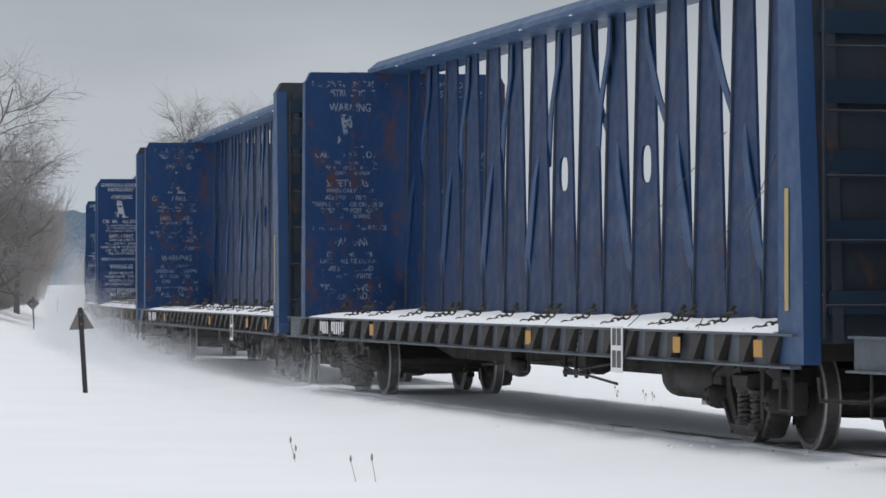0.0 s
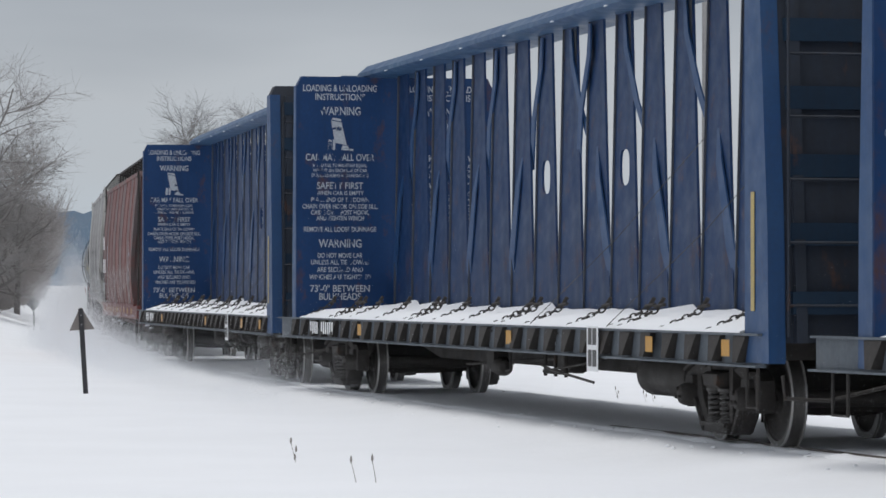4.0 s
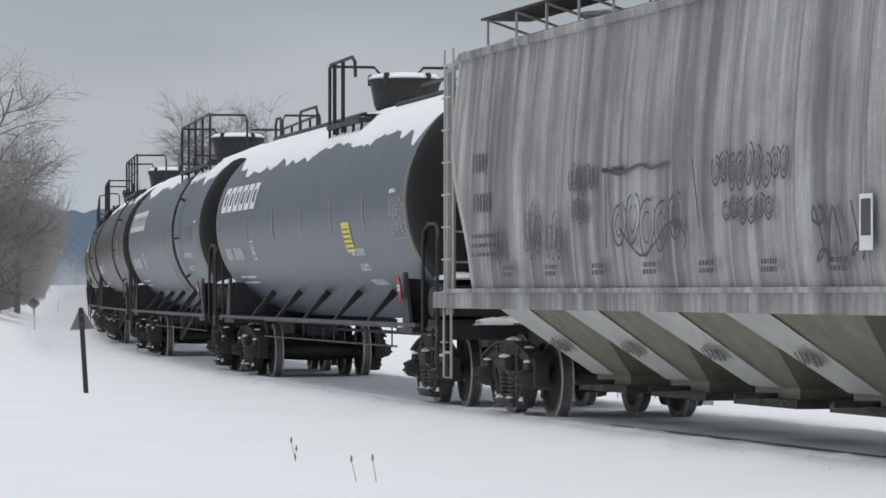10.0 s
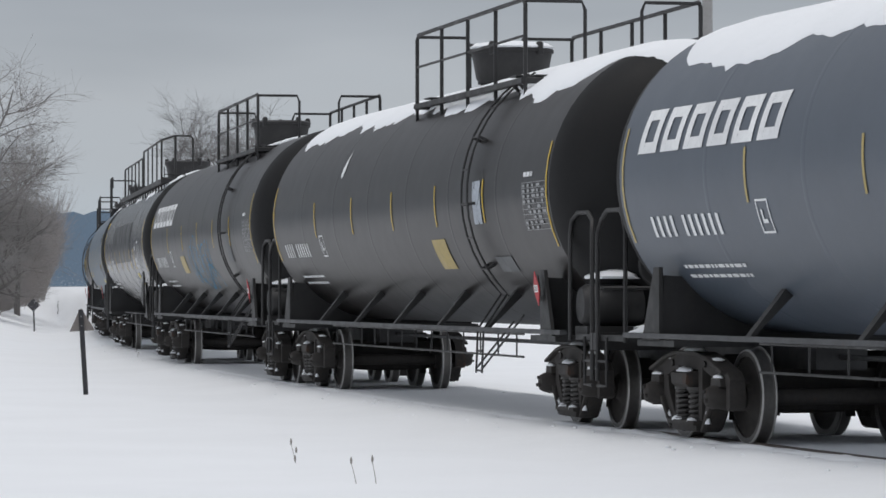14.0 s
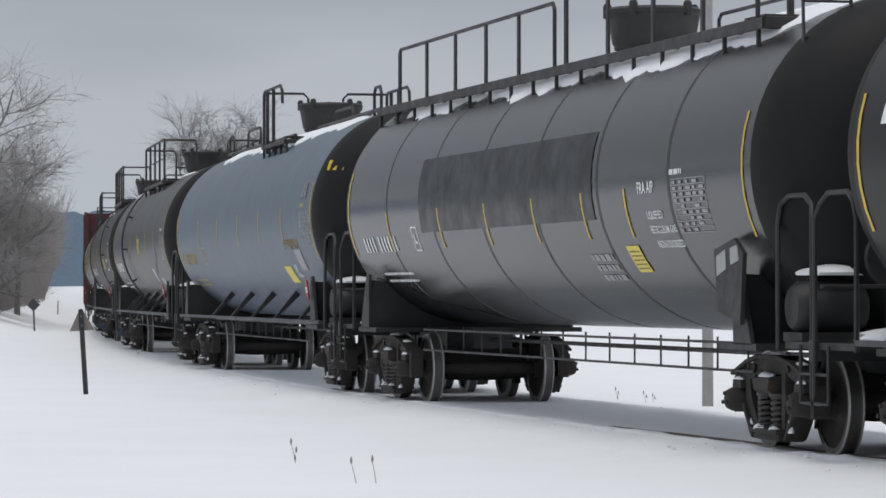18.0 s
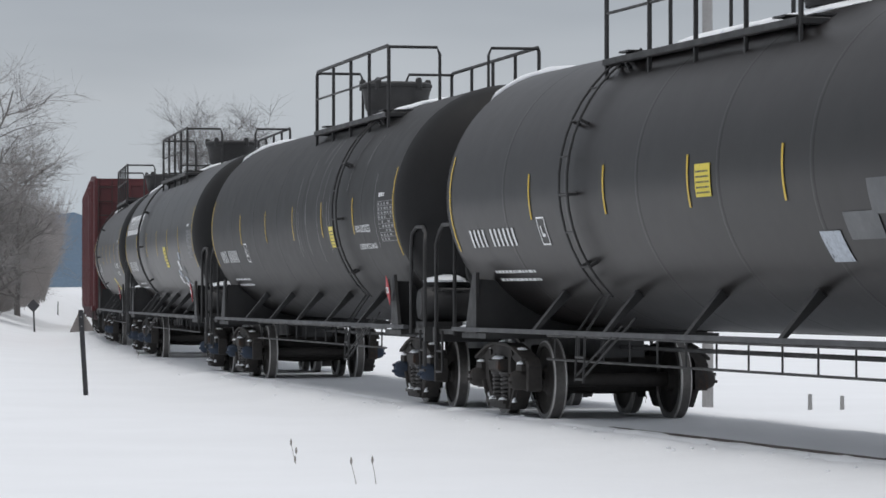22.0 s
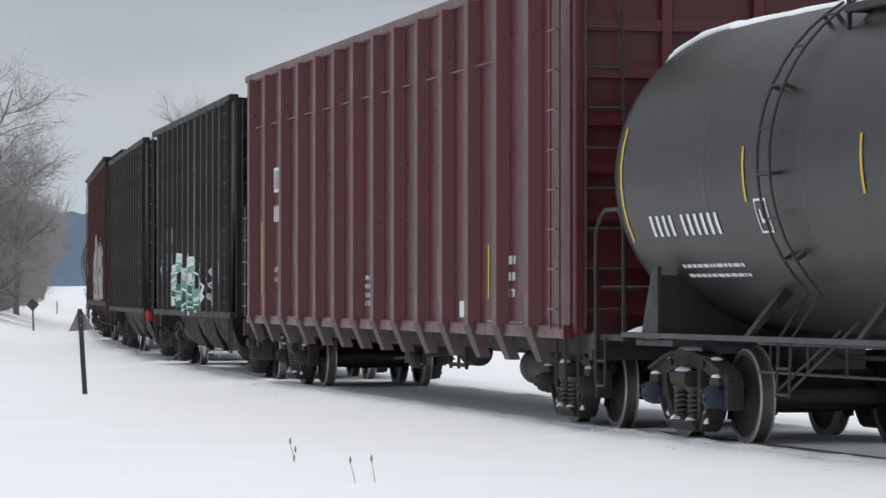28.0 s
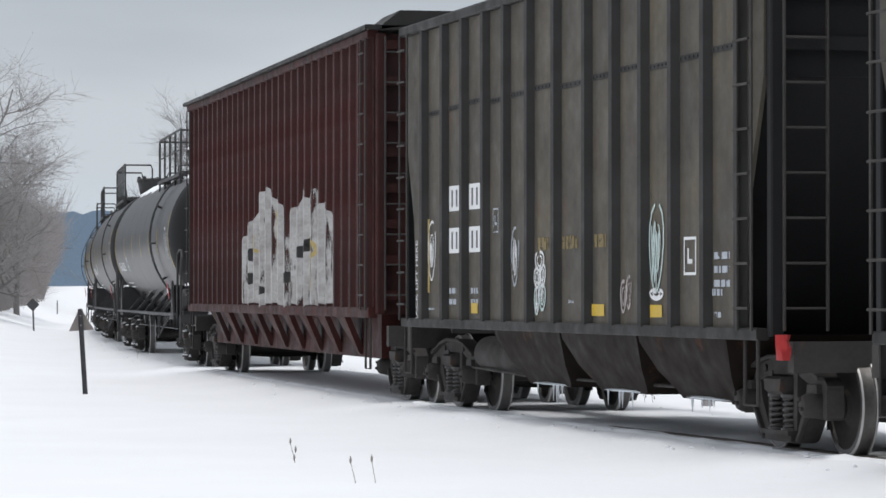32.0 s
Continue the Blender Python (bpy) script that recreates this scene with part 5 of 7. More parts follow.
def curved_ladder_mesh():
    s = Shape()
    for x in (-.15, .15):
        pts = [(x, -(TR + .10) * math.cos(a), TZ + (TR + .10) * math.sin(a)) for a in (radians(d) for d in range(60, -50, -7))]
        pts += [(x, -1.44, 1.03), (x, -1.46, .52)]
        s.tube(pts, .013, 6)
    for i, d in enumerate(range(52, -48, -14)):
        a = radians(d)
        y, z = -(TR + .10) * math.cos(a), TZ + (TR + .10) * math.sin(a)
        s.tube([(-.15, y, z), (.15, y, z)], .011, 5)
        for x in (-.15, .15):   # stand-off lugs on the shell
            if i % 2 == 0:
                s.bevel_bar((x, y, z), (x, y * TR / (TR + .11), TZ + (z - TZ) * TR / (TR + .11)), .05, .035, .006)
    for z in (.55, .78):
        s.tube([(-.15, -1.455, z), (.15, -1.455, z)], .013, 5)
    s.tube([(-.15, -1.45, .58), (.85, -1.25, 1.12)], .013, 5)
    s.tube([(.15, -1.45, .58), (1.15, -1.2, 1.20)], .013, 5)
    return s.mesh("side_ladder", BLACK)


def reservoir_mesh():
    s = Shape()
    s.lathe([(0, -.34), (.18, -.33), (.23, -.26), (.23, .26), (.18, .33), (0, .34)], 18, "y", (0, -.98, 1.32))
    s.box(-.25, .25, -1.3, -.6, 1.02, 1.10)
    s.bevel_bar((.42, -.55, 1.0), (.42, -.55, 1.95), .07, .07)
    s.lathe([(.25, -.02), (.27, 0), (.25, .02), (.22, 0)], 20, "x", (.5, -.55, 1.75))
    s.bevel_bar((.5, -.55, 1.5), (.5, -.55, 2.0), .03, .03)
    return s.mesh("brake_reservoir", BLACK)


def placard_mesh():
    s = Shape()
    s.box(-.10, .10, -.012, 0, -.14, .14)
    s.slot = 1
    s.prism([(0, -.19), (.125, 0), (0, .19), (-.125, 0)], -.022, -.013)
    s.slot = 2
    s.prism([(-.075, -.04), (.075, -.04), (.075, .04), (-.075, .04)], -.028, -.023)
    return s.mesh("hazard_placard", BLACK, PLACARD_RED, BRIGHT_MARK)


def top_snow_mesh(seed, reach, x0, x1):
    """Snow lying along the top of the shell with a ragged lower edge."""
    rnd, s = random.Random(seed), Shape()
    n = 110
    rings = []
    walkv = 0.0
    for i in range(n + 1):
        x = x0 + (x1 - x0) * i / n
        walkv = walkv * .90 + rnd.uniform(-2.0, 2.0)
        fade = min(1, min(i, n - i) / 6)
        a = reach * (.45 + .55 * fade) + walkv + rnd.uniform(-1.2, 1.2) + 3 * math.sin(x * 1.3 + seed) + 1.5 * math.sin(x * 5.1 + seed)
        a = max(7, a)
        th = .05 * (.3 + .7 * fade)
        edge = [90 + a, 90 + a * .93, 90 + a * .6, 90 + a * .25, 90, 90 - a * .3, 90 - a * .65, 90 - a]
        r = [TR + .002, TR + th * .7, TR + th, TR + th * 1.2, TR + th * 1.2, TR + th, TR + th, TR + .002]
        if abs(x) > TL:
            k = min(.97, (abs(x) - TL) / .84)
            r = [q * math.cos(math.asin(k)) ** .8 for q in r]
        rings.append([(x, q * math.cos(radians(d)), TZ + q * math.sin(radians(d))) for q, d in zip(r, edge)])
    # edges run from the camera side (large angles) to the far side
    s.loft(rings, closed=True)
    return s.mesh("top_snow", SNOW, angle=80)


def stripe_shape(h):
    return Shape().box(0, .048, 0, h, 0, .002)


def tank_car(mid, label, mat, head=None, ink=BRIGHT_MARK, stripes=YELLOW, logo=False, snow=0, ladder_x=2.3, tagged_blue=False, table=6.6,
             yellow_plate=3.6, long_walk=False, hoops=False, patches=(), caps=UNDER, snowy=True, head_snow=False, words=(), seed=1, ladder=True, drop=False, sign_end=True, plate_z=2.0, plate_k=.85, strap_x=-5.45, scuffs=0, head_bars=False):
    car = car_root("tank_car", label, "tank car", "tank cars of the train")
    # heads are near black by default, whatever the shell's paint
    head = head or END_BLACK
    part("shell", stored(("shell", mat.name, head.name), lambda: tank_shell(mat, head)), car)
    for k in range(1, 7):
        part("weld_seam", stored(("seam", mat.name), lambda: tank_seam().mesh("weld_seam", BLACK if long_walk else mat)), car, "", pose(-TL + 2 * TL * k / 7, 0, 0))
    for d in (-1, 1):
        part("saddle", stored("saddle", saddle_mesh), car, "", pose(d * 7.95, 0, 0, 0, 0, 0 if d > 0 else 180))
        part("stub_sill", stored("stub", stub_sill_mesh), car, "", pose(d * 6.7, 0, 0, 0, 0, 0 if d > 0 else 180))
        part("end_handrail", stored("endrail", end_rail_mesh), car, "", pose(d * 6.7, 0, 0, 0, 0, 0 if d > 0 else 180))
        y = d * 1.42
        if not long_walk:
            part("side_rail", stored(f"siderail{d}", lambda: side_rail_mesh(y)), car)
    for k in range(0 if long_walk else 5):
        x = strap_x + 2.68 * k
        part("rail_strap", stored("strap", rail_strap_mesh), car, "", pose(x, 0, 0))
        part("rail_strap", stored("strap", rail_strap_mesh), car, "", pose(x, 0, 0, 0, 0, 180))
    part("piping", stored(("truss", long_walk), lambda: pipe_truss_mesh(7.6 if long_walk else 5.9)), car)
    px = 1.5 if hoops or long_walk else (-.85 if ladder_x < 0 else 2.7)
    mw = part("manway_housing", stored("manway", manway_mesh), car, "", pose(.65, 0, 0))
    if snow > 30:
        part("snow_cap", stored("manwaysnow", lambda: Shape().lathe([(.0, 4.64), (.53, 4.60), (.55, 4.63), (.48, 4.68), (.2, 4.71), (0, 4.71)], 22).mesh("snow_cap", SNOW)), mw, "snow on the lid")
    lx = 1.35 if hoops else 3.0
    if not long_walk:
        part("platform", stored(f"platform{lx}", lambda: platform_mesh(lx)), car, "", pose(px, 0, 0))
        part("guard_rail", stored(f"guard{lx}", lambda: guard_rail_mesh(lx)), car, "", pose(px, 0, 0))
    if hoops:
        for x, w in ((-8.7, .6), (-6.05, 1.75), (4.4, 1.75), (8.1, .6)):
            part("grab_hoop", stored(f"hoop{x}", lambda: top_hoop_mesh(x, w, 4.30 if x == 4.4 else 4.46)), car)
        for x, w in ((-8.7, px - 1.3), (px + 1.3, 8.7)):
            part("top_pipe", stored(f"pipe{x}{w}", lambda: top_pipe_mesh(x, w)), car)
    if long_walk:
        def make():   # one long walkway beside the top, with a cross walk at the front
            s = Shape()
            s.bevel_bar((-9.0, -1.05, 3.93), (7.7, -1.05, 3.93), .05, .11, .01)
            s.bevel_bar((-9.0, -.62, 3.93), (7.7, -.62, 3.93), .04, .06, .01)
            for k in range(3):
                s.bevel_bar((-9.0, -.94 + .13 * k, 3.985), (7.7, -.94 + .13 * k, 3.985), .10, .02, .004)
            for k in range(17):
                x = -8.8 + 1.02 * k
                s.bevel_bar((x, -1.05, 3.60), (x, -1.05, 3.93), .035, .04, .005)
                s.bevel_bar((x, -1.05, 3.92), (x, -.6, 3.92), .03, .04, .005)
            for k in range(4):
                s.bevel_bar((7.16 + .16 * k, -1.05, 4.0), (7.16 + .16 * k, .55, 4.0), .12, .02, .004)
            s.bevel_bar((7.72, -1.05, 3.93), (7.72, .55, 3.93), .04, .12, .01)
            return s.mesh("walkway", BLACK)
        part("walkway", stored("longwalk", make), car)
        def rails(x0, x1, n, zt):
            s = Shape()
            s.tube([(x0, -1.05, 3.95), (x0, -1.05, zt - .07), (x0 + .07, -1.05, zt), (x1 - .07, -1.05, zt), (x1, -1.05, zt - .07), (x1, -1.05, 3.95)], .024, 7)
            for k in range(n):
                x = x0 + .02 + (x1 - x0 - .04) * k / n
                s.bevel_bar((x, -1.05, 3.93), (x, -1.05, zt), .09, .03, .006)
            return s.mesh("walkway_rail", BLACK)
        part("walkway_rail", stored("longrail", lambda: rails(-7.64, .3, 5, 4.70)), car)
        part("walkway_rail", stored("frontrail", lambda: rails(.78, 7.5, 4, 4.84)), car)
        def cross():
            s = Shape()
            s.bevel_bar((7.55, -.75, 3.95), (7.55, -.75, 4.95), .09, .05, .006)
            s.tube([(7.5, -1.05, 4.84), (7.55, -.75, 4.93), (7.55, -.42, 4.93), (7.55, -.36, 4.86), (7.55, -.36, 3.95)], .022, 7)
            s.tube([(.8, .72, 3.9), (.8, .72, 4.50), (.88, .72, 4.56), (4.2, .72, 4.56), (4.3, .72, 4.48), (4.3, .72, 3.9)], .022, 7)
            return s.mesh("guard_rail", BLACK)
        part("guard_rail", stored("crossrail", cross), car)
        part("end_ladder", stored("tankendlad", lambda: ladder_mesh(3.2, .45, 10, BLACK, "y")), car, "", pose(9.0, -.85, 1.0, 0, -3, 0))
    if ladder:
        part("side_ladder", stored("curvedladder", curved_ladder_mesh), car, "", pose(ladder_x, 0, 0))
    part("brake_reservoir", stored("reservoir", reservoir_mesh), car, "", pose(9.2, 0, 0))
    if long_walk:   # dark plate with two pale placards at the front step
        s = Shape().prism([(-.30, -.50), (.34, -.62), (.42, .02), (.16, .16), (-.44, .06)], -.02, .02)
        s.slot = 1
        s.prism([(-.32, -.18), (-.06, -.12), (-.08, .06), (-.34, .0)], -.028, -.021)
        s.prism([(.08, -.08), (.32, -.04), (.26, .10), (.06, .07)], -.028, -.021)
        part("placard_board", s.mesh("placard_board", BLACK, TABLE_MARK), car, "dark board with two pale placards", pose(8.0, -1.48, 1.78))
    elif sign_end:
        pl = part("hazard_placard", stored("placard", placard_mesh), car, "red diamond hazard placard", pose(8.0, -1.47, 1.50, 8))
        part("lettering", font_mesh("1075", .062, DARK_MARK), pl, "number 1075 in black", pose(-.072, -.0295, -.022, 90))

    if head_bars:   # a second placard on the leading end platform
        pl = part("hazard_placard", stored("placard", placard_mesh), car, "red diamond hazard placard", pose(9.62, -.66, 1.50, 0, 0, 90) @ Matrix.Scale(1.25, 4))
        part("lettering", font_mesh("1075", .062, DARK_MARK), pl, "number 1075 in black", pose(-.072, -.0295, -.022, 90))

    def mark(name, src, m, key, x, z, label="", out=.006):
        me = wrapped(src, m, key, TR, TZ, x, z, out)
        part(name, me, car, label)
    # upright reflector stripes round the flank
    for x in (-8.66, -6.3, -3.43, -1.08, 1.08, 3.11, 4.71, 8.5) if long_walk else (-8.66, -5.2, -2.4, .35, 3.0, 5.6, 8.62):
        h = 1.15 if abs(x) > 8 else .5
        mark("reflector_stripe", stripe_shape(h), stripes, ("st", h, stripes.name), x, 1.95 if h > 1 else (2.0 if long_walk else 2.26))
    # running number, weights, data table, stencils
    for i in range(10):   # one plain bar for each character
        mark("number_bar", code_bars(Shape(), 1, .21, 0, 0, .60), ink, ("num", ink.name), -7.95 + .186 * i + (.16 if i > 3 else 0), 1.99, "car number as plain bars" if i == 0 else "")
    mark("weight_lines", bars_shape(2, 1.7, .23, .66, seed=3), ink, ("wt", ink.name), -7.6, 1.60)
    mark("stencil_box", frame_box(.30, .32, .02), ink, ("fb", ink.name), -5.0, 1.98)
    mark("data_table", grid_table(1.05, .52), TABLE_MARK, "tab", table + .95 - .5 * long_walk, 2.14 - .12 * long_walk, "white data table")
    mark("stencil", bars_shape(1, .4, .08, seed=2), ink, ("tabh", ink.name), table + 1.0 - .6 * long_walk, 2.72 - .15 * long_walk)
    if logo:
        s = Shape()
        h, w, sl, t = .44, .53, .09, .14
        for p, q, u, v in ((0, t, 0, h), (w - t, w, 0, h), (t, w - t, h - .11, h), (t, w - t, 0, .11)):
            s.add([(p + sl * u / h, u, 0), (q + sl * u / h, u, 0), (q + sl * v / h, v, 0), (p + sl * v / h, v, 0)], [(0, 1, 2, 3)])
        for i in range(6):   # owner's name as plain slanted blocks
            mark("owner_mark", s, ink, ("logo", ink.name), -8.2 + .66 * i, 2.80, "owner's name as plain white slanted blocks" if i == 0 else "")
    if yellow_plate is not None:
        mark("yellow_notice", Shape().box(0, .72 * plate_k, 0, .5 * plate_k, 0, .002), NOTICE_YELLOW, ("yp", plate_k), yellow_plate, plate_z, "yellow notice with dark lines")
        mark("notice_lines", bars_shape(5, .60 * plate_k, .40 * plate_k, .66, seed=8), DARK_MARK, ("ypl", plate_k), yellow_plate + .06 * plate_k, plate_z + .05 * plate_k, "", .0095)
    for i, (x, z, w, h, m) in enumerate(patches):
        mark("patch", Shape().box(0, w, 0, h, 0, .0015), m, ("patch", w, h, m.name), x, z, "plain painted-out patch")
    for words_, x, z, size in words:
        mark("lettering", font_mesh(words_, size, ink), ink, ("w", words_, size), x, z, words_.lower() + " in white")
    rs = random.Random(seed)
    for i in range(scuffs):   # thin pale scratches down the flank
        h = rs.uniform(.35, 1.0)
        mark("scuff", Shape().box(0, .011, 0, h, 0, .0005), TABLE_MARK, ("scuff", i, seed), rs.uniform(.5, 7.5), rs.uniform(2.2, 3.4) if i % 2 else rs.uniform(1.7, 2.3))
    if head_bars:   # owner's mark on the dark head as plain bars
        for i in range(3):
            x = TL + .28 + .09 * i
            r = TR * math.cos(math.asin((x - TL) / .84)) ** .8
            part("owner_mark", stored("headbar", lambda: Shape().box(-.035, .035, 0, .16, 0, .006).mesh("owner_mark", YELLOW)), car, "", pose(x, -math.sqrt(r * r - .49) - .03, TZ + .62, 65, 0, 40))
    if long_walk:   # black spill that ran down the belly beside the saddle
        s, r2 = Shape(), random.Random(6)
        lo = [(i * .14, -.25, 0) for i in range(31)]
        hi = [(i * .14, (.95 if i < 8 else .95 - .055 * (i - 8) if i < 16 else .52 - .022 * (i - 16)) + r2.uniform(-.05, .05), 0) for i in range(31)]
        s.add(lo + hi, [(i, i + 1, 32 + i, 31 + i) for i in range(30)])
        mark("spill", s, PATCH_BLACK, "spill", -8.3, 1.12, "black spill run down the belly")
        mark("stencil", bars_shape(3, .8, .38, .4, seed=14), TABLE_MARK, "paleblock", 2.85, 1.58)
    if drop:
        mark("drop_sign", Shape().add([(-.09, .05, 0), (0, 0, 0), (.09, .05, 0), (.11, .14, 0), (.06, .26, 0), (0, .42, 0), (-.06, .26, 0), (-.11, .14, 0)], [tuple(range(8))]), ink, "drop", -3.4, 3.05, "white drop sign")
    if tagged_blue:
        s = loop_tag(3.7, 1.05, .038, 5, 5, -.30)
        mark("spray_tag", s, BLUE_TAG, "bluetag", -1.6, 1.55, "pale blue sprayed scrawl")
    if snow:
        part("top_snow", top_snow_mesh(seed, snow, -TL - .45, TL + (.35 if snow < 40 else .58)), car, "white snow lying along the top")
    else:
        part("top_snow", stored(("ridge", seed % 2, long_walk, hoops), lambda: (top_snow_mesh(17, 31, -7.4, 8.2) if hoops else top_snow_mesh(seed % 2 + 5, 20, px - 2.4, px + 2.2)) if not long_walk else top_snow_mesh(9, 43, -8.4, 8.6)), car, "thin snow round the platform")
    if head_snow:
        part("head_snow", stored("headsnow", lambda: top_snow_mesh(31, 40, -TL - .52, -TL + .02)), car, "white snow caught on the rear head")

    for i, (sx, sy, sz, rx, ry, rz) in enumerate(((9.2, -.95, 1.60, .28, .3, .10), (9.55, -.4, 1.03, .35, .45, .12), (-9.4, -.9, 1.03, .45, .3, .10))):
        part("snow_cake", stored(f"endsnow{i}", lambda: lump_shape(Shape(), sx, sy, sz, rx, ry, rz, i + 3).mesh("snow_cake", SNOW)), car)
    couplers(car, 10.05)
    CARS.append((car, mid, 7.98, bogies(car, 7.98, caps, snowy)))


# ---- covered hoppers with bulging sides ----
def side_out(f):
    """Half width of a hopper's side at the share f of its height: a shallow bulge that leans in towards the eave."""
    return 1.44 + .10 * math.sin(math.pi * min(1, f ** .8)) - .06 * f


def hopper_profile(top, sill):
    """Half section from the sill up to the eave."""
    return [(side_out(i / 12), sill + (top - sill) * i / 12) for i in range(13)]


def hopper_end(z, half, sill, top):
    """Where the side sheet ends at height z: it is cut back below over the sloping end sheet."""
    f = max(0, min(1, (.66 - (z - sill) / (top - sill)) / .56))
    return half - .85 * f * f * (3 - 2 * f)


def hopper_body(half, sill, top, roof, mat):
    s = Shape()
    prof = hopper_profile(top, sill)
    ring = [(-y, z) for y, z in prof] + [(-.75, roof - .10), (-.4, roof), (.4, roof), (.75, roof - .10)] + [(y, z) for y, z in reversed(prof)]
    xs = [-half + 2 * half * i / 40 for i in range(41)]
    s.loft([[(max(-hopper_end(z, half, sill, top), min(hopper_end(z, half, sill, top), x)), y, z) for y, z in ring] for x in xs])
    return s.mesh("body", mat, angle=50)


def hopper_panel_seam(sill, top, mat):
    s = Shape()
    s.loft([[(-.03, -y, z), (-.02, -y - .014, z), (.02, -y - .014, z), (.03, -y, z)] for y, z in hopper_profile(top, sill)])
    return s.mesh("panel_seam", mat)


def hopper_edge(half, sill, top, mat):
    """The rolled edge at the end of a side sheet."""
    s, rings = Shape(), []
    for y, z in hopper_profile(top, sill):
        x = hopper_end(z, half, sill, top)
        rings.append([(x - .05, -y, z), (x - .04, -y - .02, z), (x + .02, -y - .02, z), (x + .02, -y + .06, z)])
    return s.loft(rings).mesh("edge_flange", mat)


def covered_hopper(mid, label, mat, sill_mat, half, sill, sill_h, top, roof, chute_mats, grey, seed):
    car = car_root("covered_hopper", label, "hopper car", "covered hoppers of the train")
    cm, cs = chute_mats
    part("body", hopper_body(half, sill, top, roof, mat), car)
    seam = hopper_panel_seam(sill, top, mat)
    edge = hopper_edge(half, sill, top, GREY_SHEET if grey else mat)
    for rz in (0, 180):
        part("edge_flange", edge, car, "", pose(0, 0, 0, 0, 0, rz))
        part("edge_flange", edge, car, "", pose(0, 0, 0, 0, 0, rz) @ Matrix.Diagonal((-1, 1, 1, 1)))
    for k in range(1, 9):
        x = -half + .03 + (2 * half - .06) * k / 9
        part("panel_seam", seam, car, "", pose(x, 0, 0))
        part("panel_seam", seam, car, "", pose(x, 0, 0, 0, 0, 180))
    for y in (-1, 1):
        s = Shape()
        s.bevel_bar((-half - 1.0, y * 1.43, sill - sill_h / 2), (half + 1.0 if not grey else half + .5, y * 1.43, sill - sill_h / 2), .10, sill_h, .012)
        s.bevel_bar((-half - .2, y * 1.45, sill + .01), (half + .2, y * 1.45, sill + .01), .16, .05, .01)
        part("side_sill", s.mesh("side_sill", mat if grey else sill_mat), car)
        s = Shape()
        s.bevel_bar((-half, y * 1.36, top + .02), (half, y * 1.36, top + .02), .12, .10, .015)
        part("eave_rail", s.mesh("eave_rail", mat), car)
    s = Shape()
    s.box(-half - 1.6, half + 1.6, -.26, .26, .72, .98)
    for d in (-1, 1):
        s.box(d * (half + .85) - .06, d * (half + .85) + .06, -1.42, 1.42, sill - .30, sill - .02)
    part("centre_sill", s.mesh("centre_sill", UNDER), car)
    # sloping end sheets behind the ladders
    for d in (-1, 1):
        s = Shape()
        s.slab([(-1.38, top + .06), (1.38, top + .06), (.42, roof + .02), (-.42, roof + .02)], d * half - .03, d * half + .05)
        for y in (-1.34, 1.34):
            s.bevel_bar((d * (half + .72), y, sill - .28), (d * (half + .72), y, top - .1), .10, .08)
            s.bevel_bar((d * (half + .72), y, top - .1), (d * (half - .05), y, top + .05), .08, .08)
        s.box(d * (half + .66), d * (half + .74), -1.34, -.5, sill - .25, sill + .9) if not grey else s.box(d * (half - .06), d * (half - .02), -.9, .9, sill - .2, sill + 1.2)
        part("end_frame", s.mesh("end_frame", GREY_SHEET if grey else RED_END), car)
        me = stored(("hoplad", mat.name), lambda: ladder_mesh(top - sill + .35, .42, 8, GREY_LIGHT if grey else UNDER))
        part("ladder", me, car, "", pose(d * (half + .45), -1.42, sill - .2))
        part("ladder", stored(("hoplad2", mat.name), lambda: ladder_mesh(top - sill + .2, .42, 8, GREY_LIGHT if grey else UNDER, "y")), car, "", pose(d * (half + .80), -1.05, sill - .2))
        s = Shape()
        s.tube([(0, 0, sill - .2), (0, 0, .42), (.36, 0, .42), (.36, 0, sill - .2)], .018, 6).tube([(0, 0, .72), (.36, 0, .72)], .016, 6)
        part("stirrup_step", s.mesh("stirrup_step", GREY_LIGHT if grey else UNDER), car, "", pose(d * (half + .4) - .18, -1.45, 0))
    # discharge chutes below the sill
    n = 4
    for k in range(n):
        x = -half + 2.4 + (2 * half - 4.8) * (k + .5) / n
        w = (2 * half - 3.4) / n / 2
        s = Shape()
        zt, zb = sill - sill_h + .02, .44
        s.slot = 0
        s.loft([[(x - w, -1.36, zt), (x + w, -1.36, zt), (x + w, 1.36, zt), (x - w, 1.36, zt)], [(x - w * .42, -.62, zb + .1), (x + w * .42, -.62, zb + .1), (x + w * .42, .62, zb + .1), (x - w * .42, .62, zb + .1)],
                [(x - w * .42, -.62, zb), (x + w * .42, -.62, zb), (x + w * .42, .62, zb), (x - w * .42, .62, zb)]])
        c = part("chute", s.mesh("chute", cs), car)
        s = Shape()
        s.loft([[(x - w - .55, -1.385, zt), (x - w + .70, -1.385, zt), (x - w + .70, -1.36, zt), (x - w - .55, -1.36, zt)], [(x - w * .44, -.66, zb + .1), (x + w * .12, -.66, zb + .1), (x + w * .12, -.6, zb + .1), (x - w * .44, -.6, zb + .1)]])
        part("slope_sheet", s.mesh("slope_sheet", cm), c)
        if grey:
            lean = Matrix.Rotation(math.atan2(.725, zt - zb - .1), 4, "X")
            part("spray_tag", loop_tag(.55, .20, .03, 4, k + 3, -.4, False).mesh("spray_tag", DARK_MARK), c, "small dark sprayed scrawl", pose(x - w * .62, -1.03, (zt + zb) / 2, 0) @ lean @ pose(0, -.012, -.1, 90))
        s = Shape()
        s.box(x - w * .6, x + w * .6, -.75, .75, zb - .08, zb)
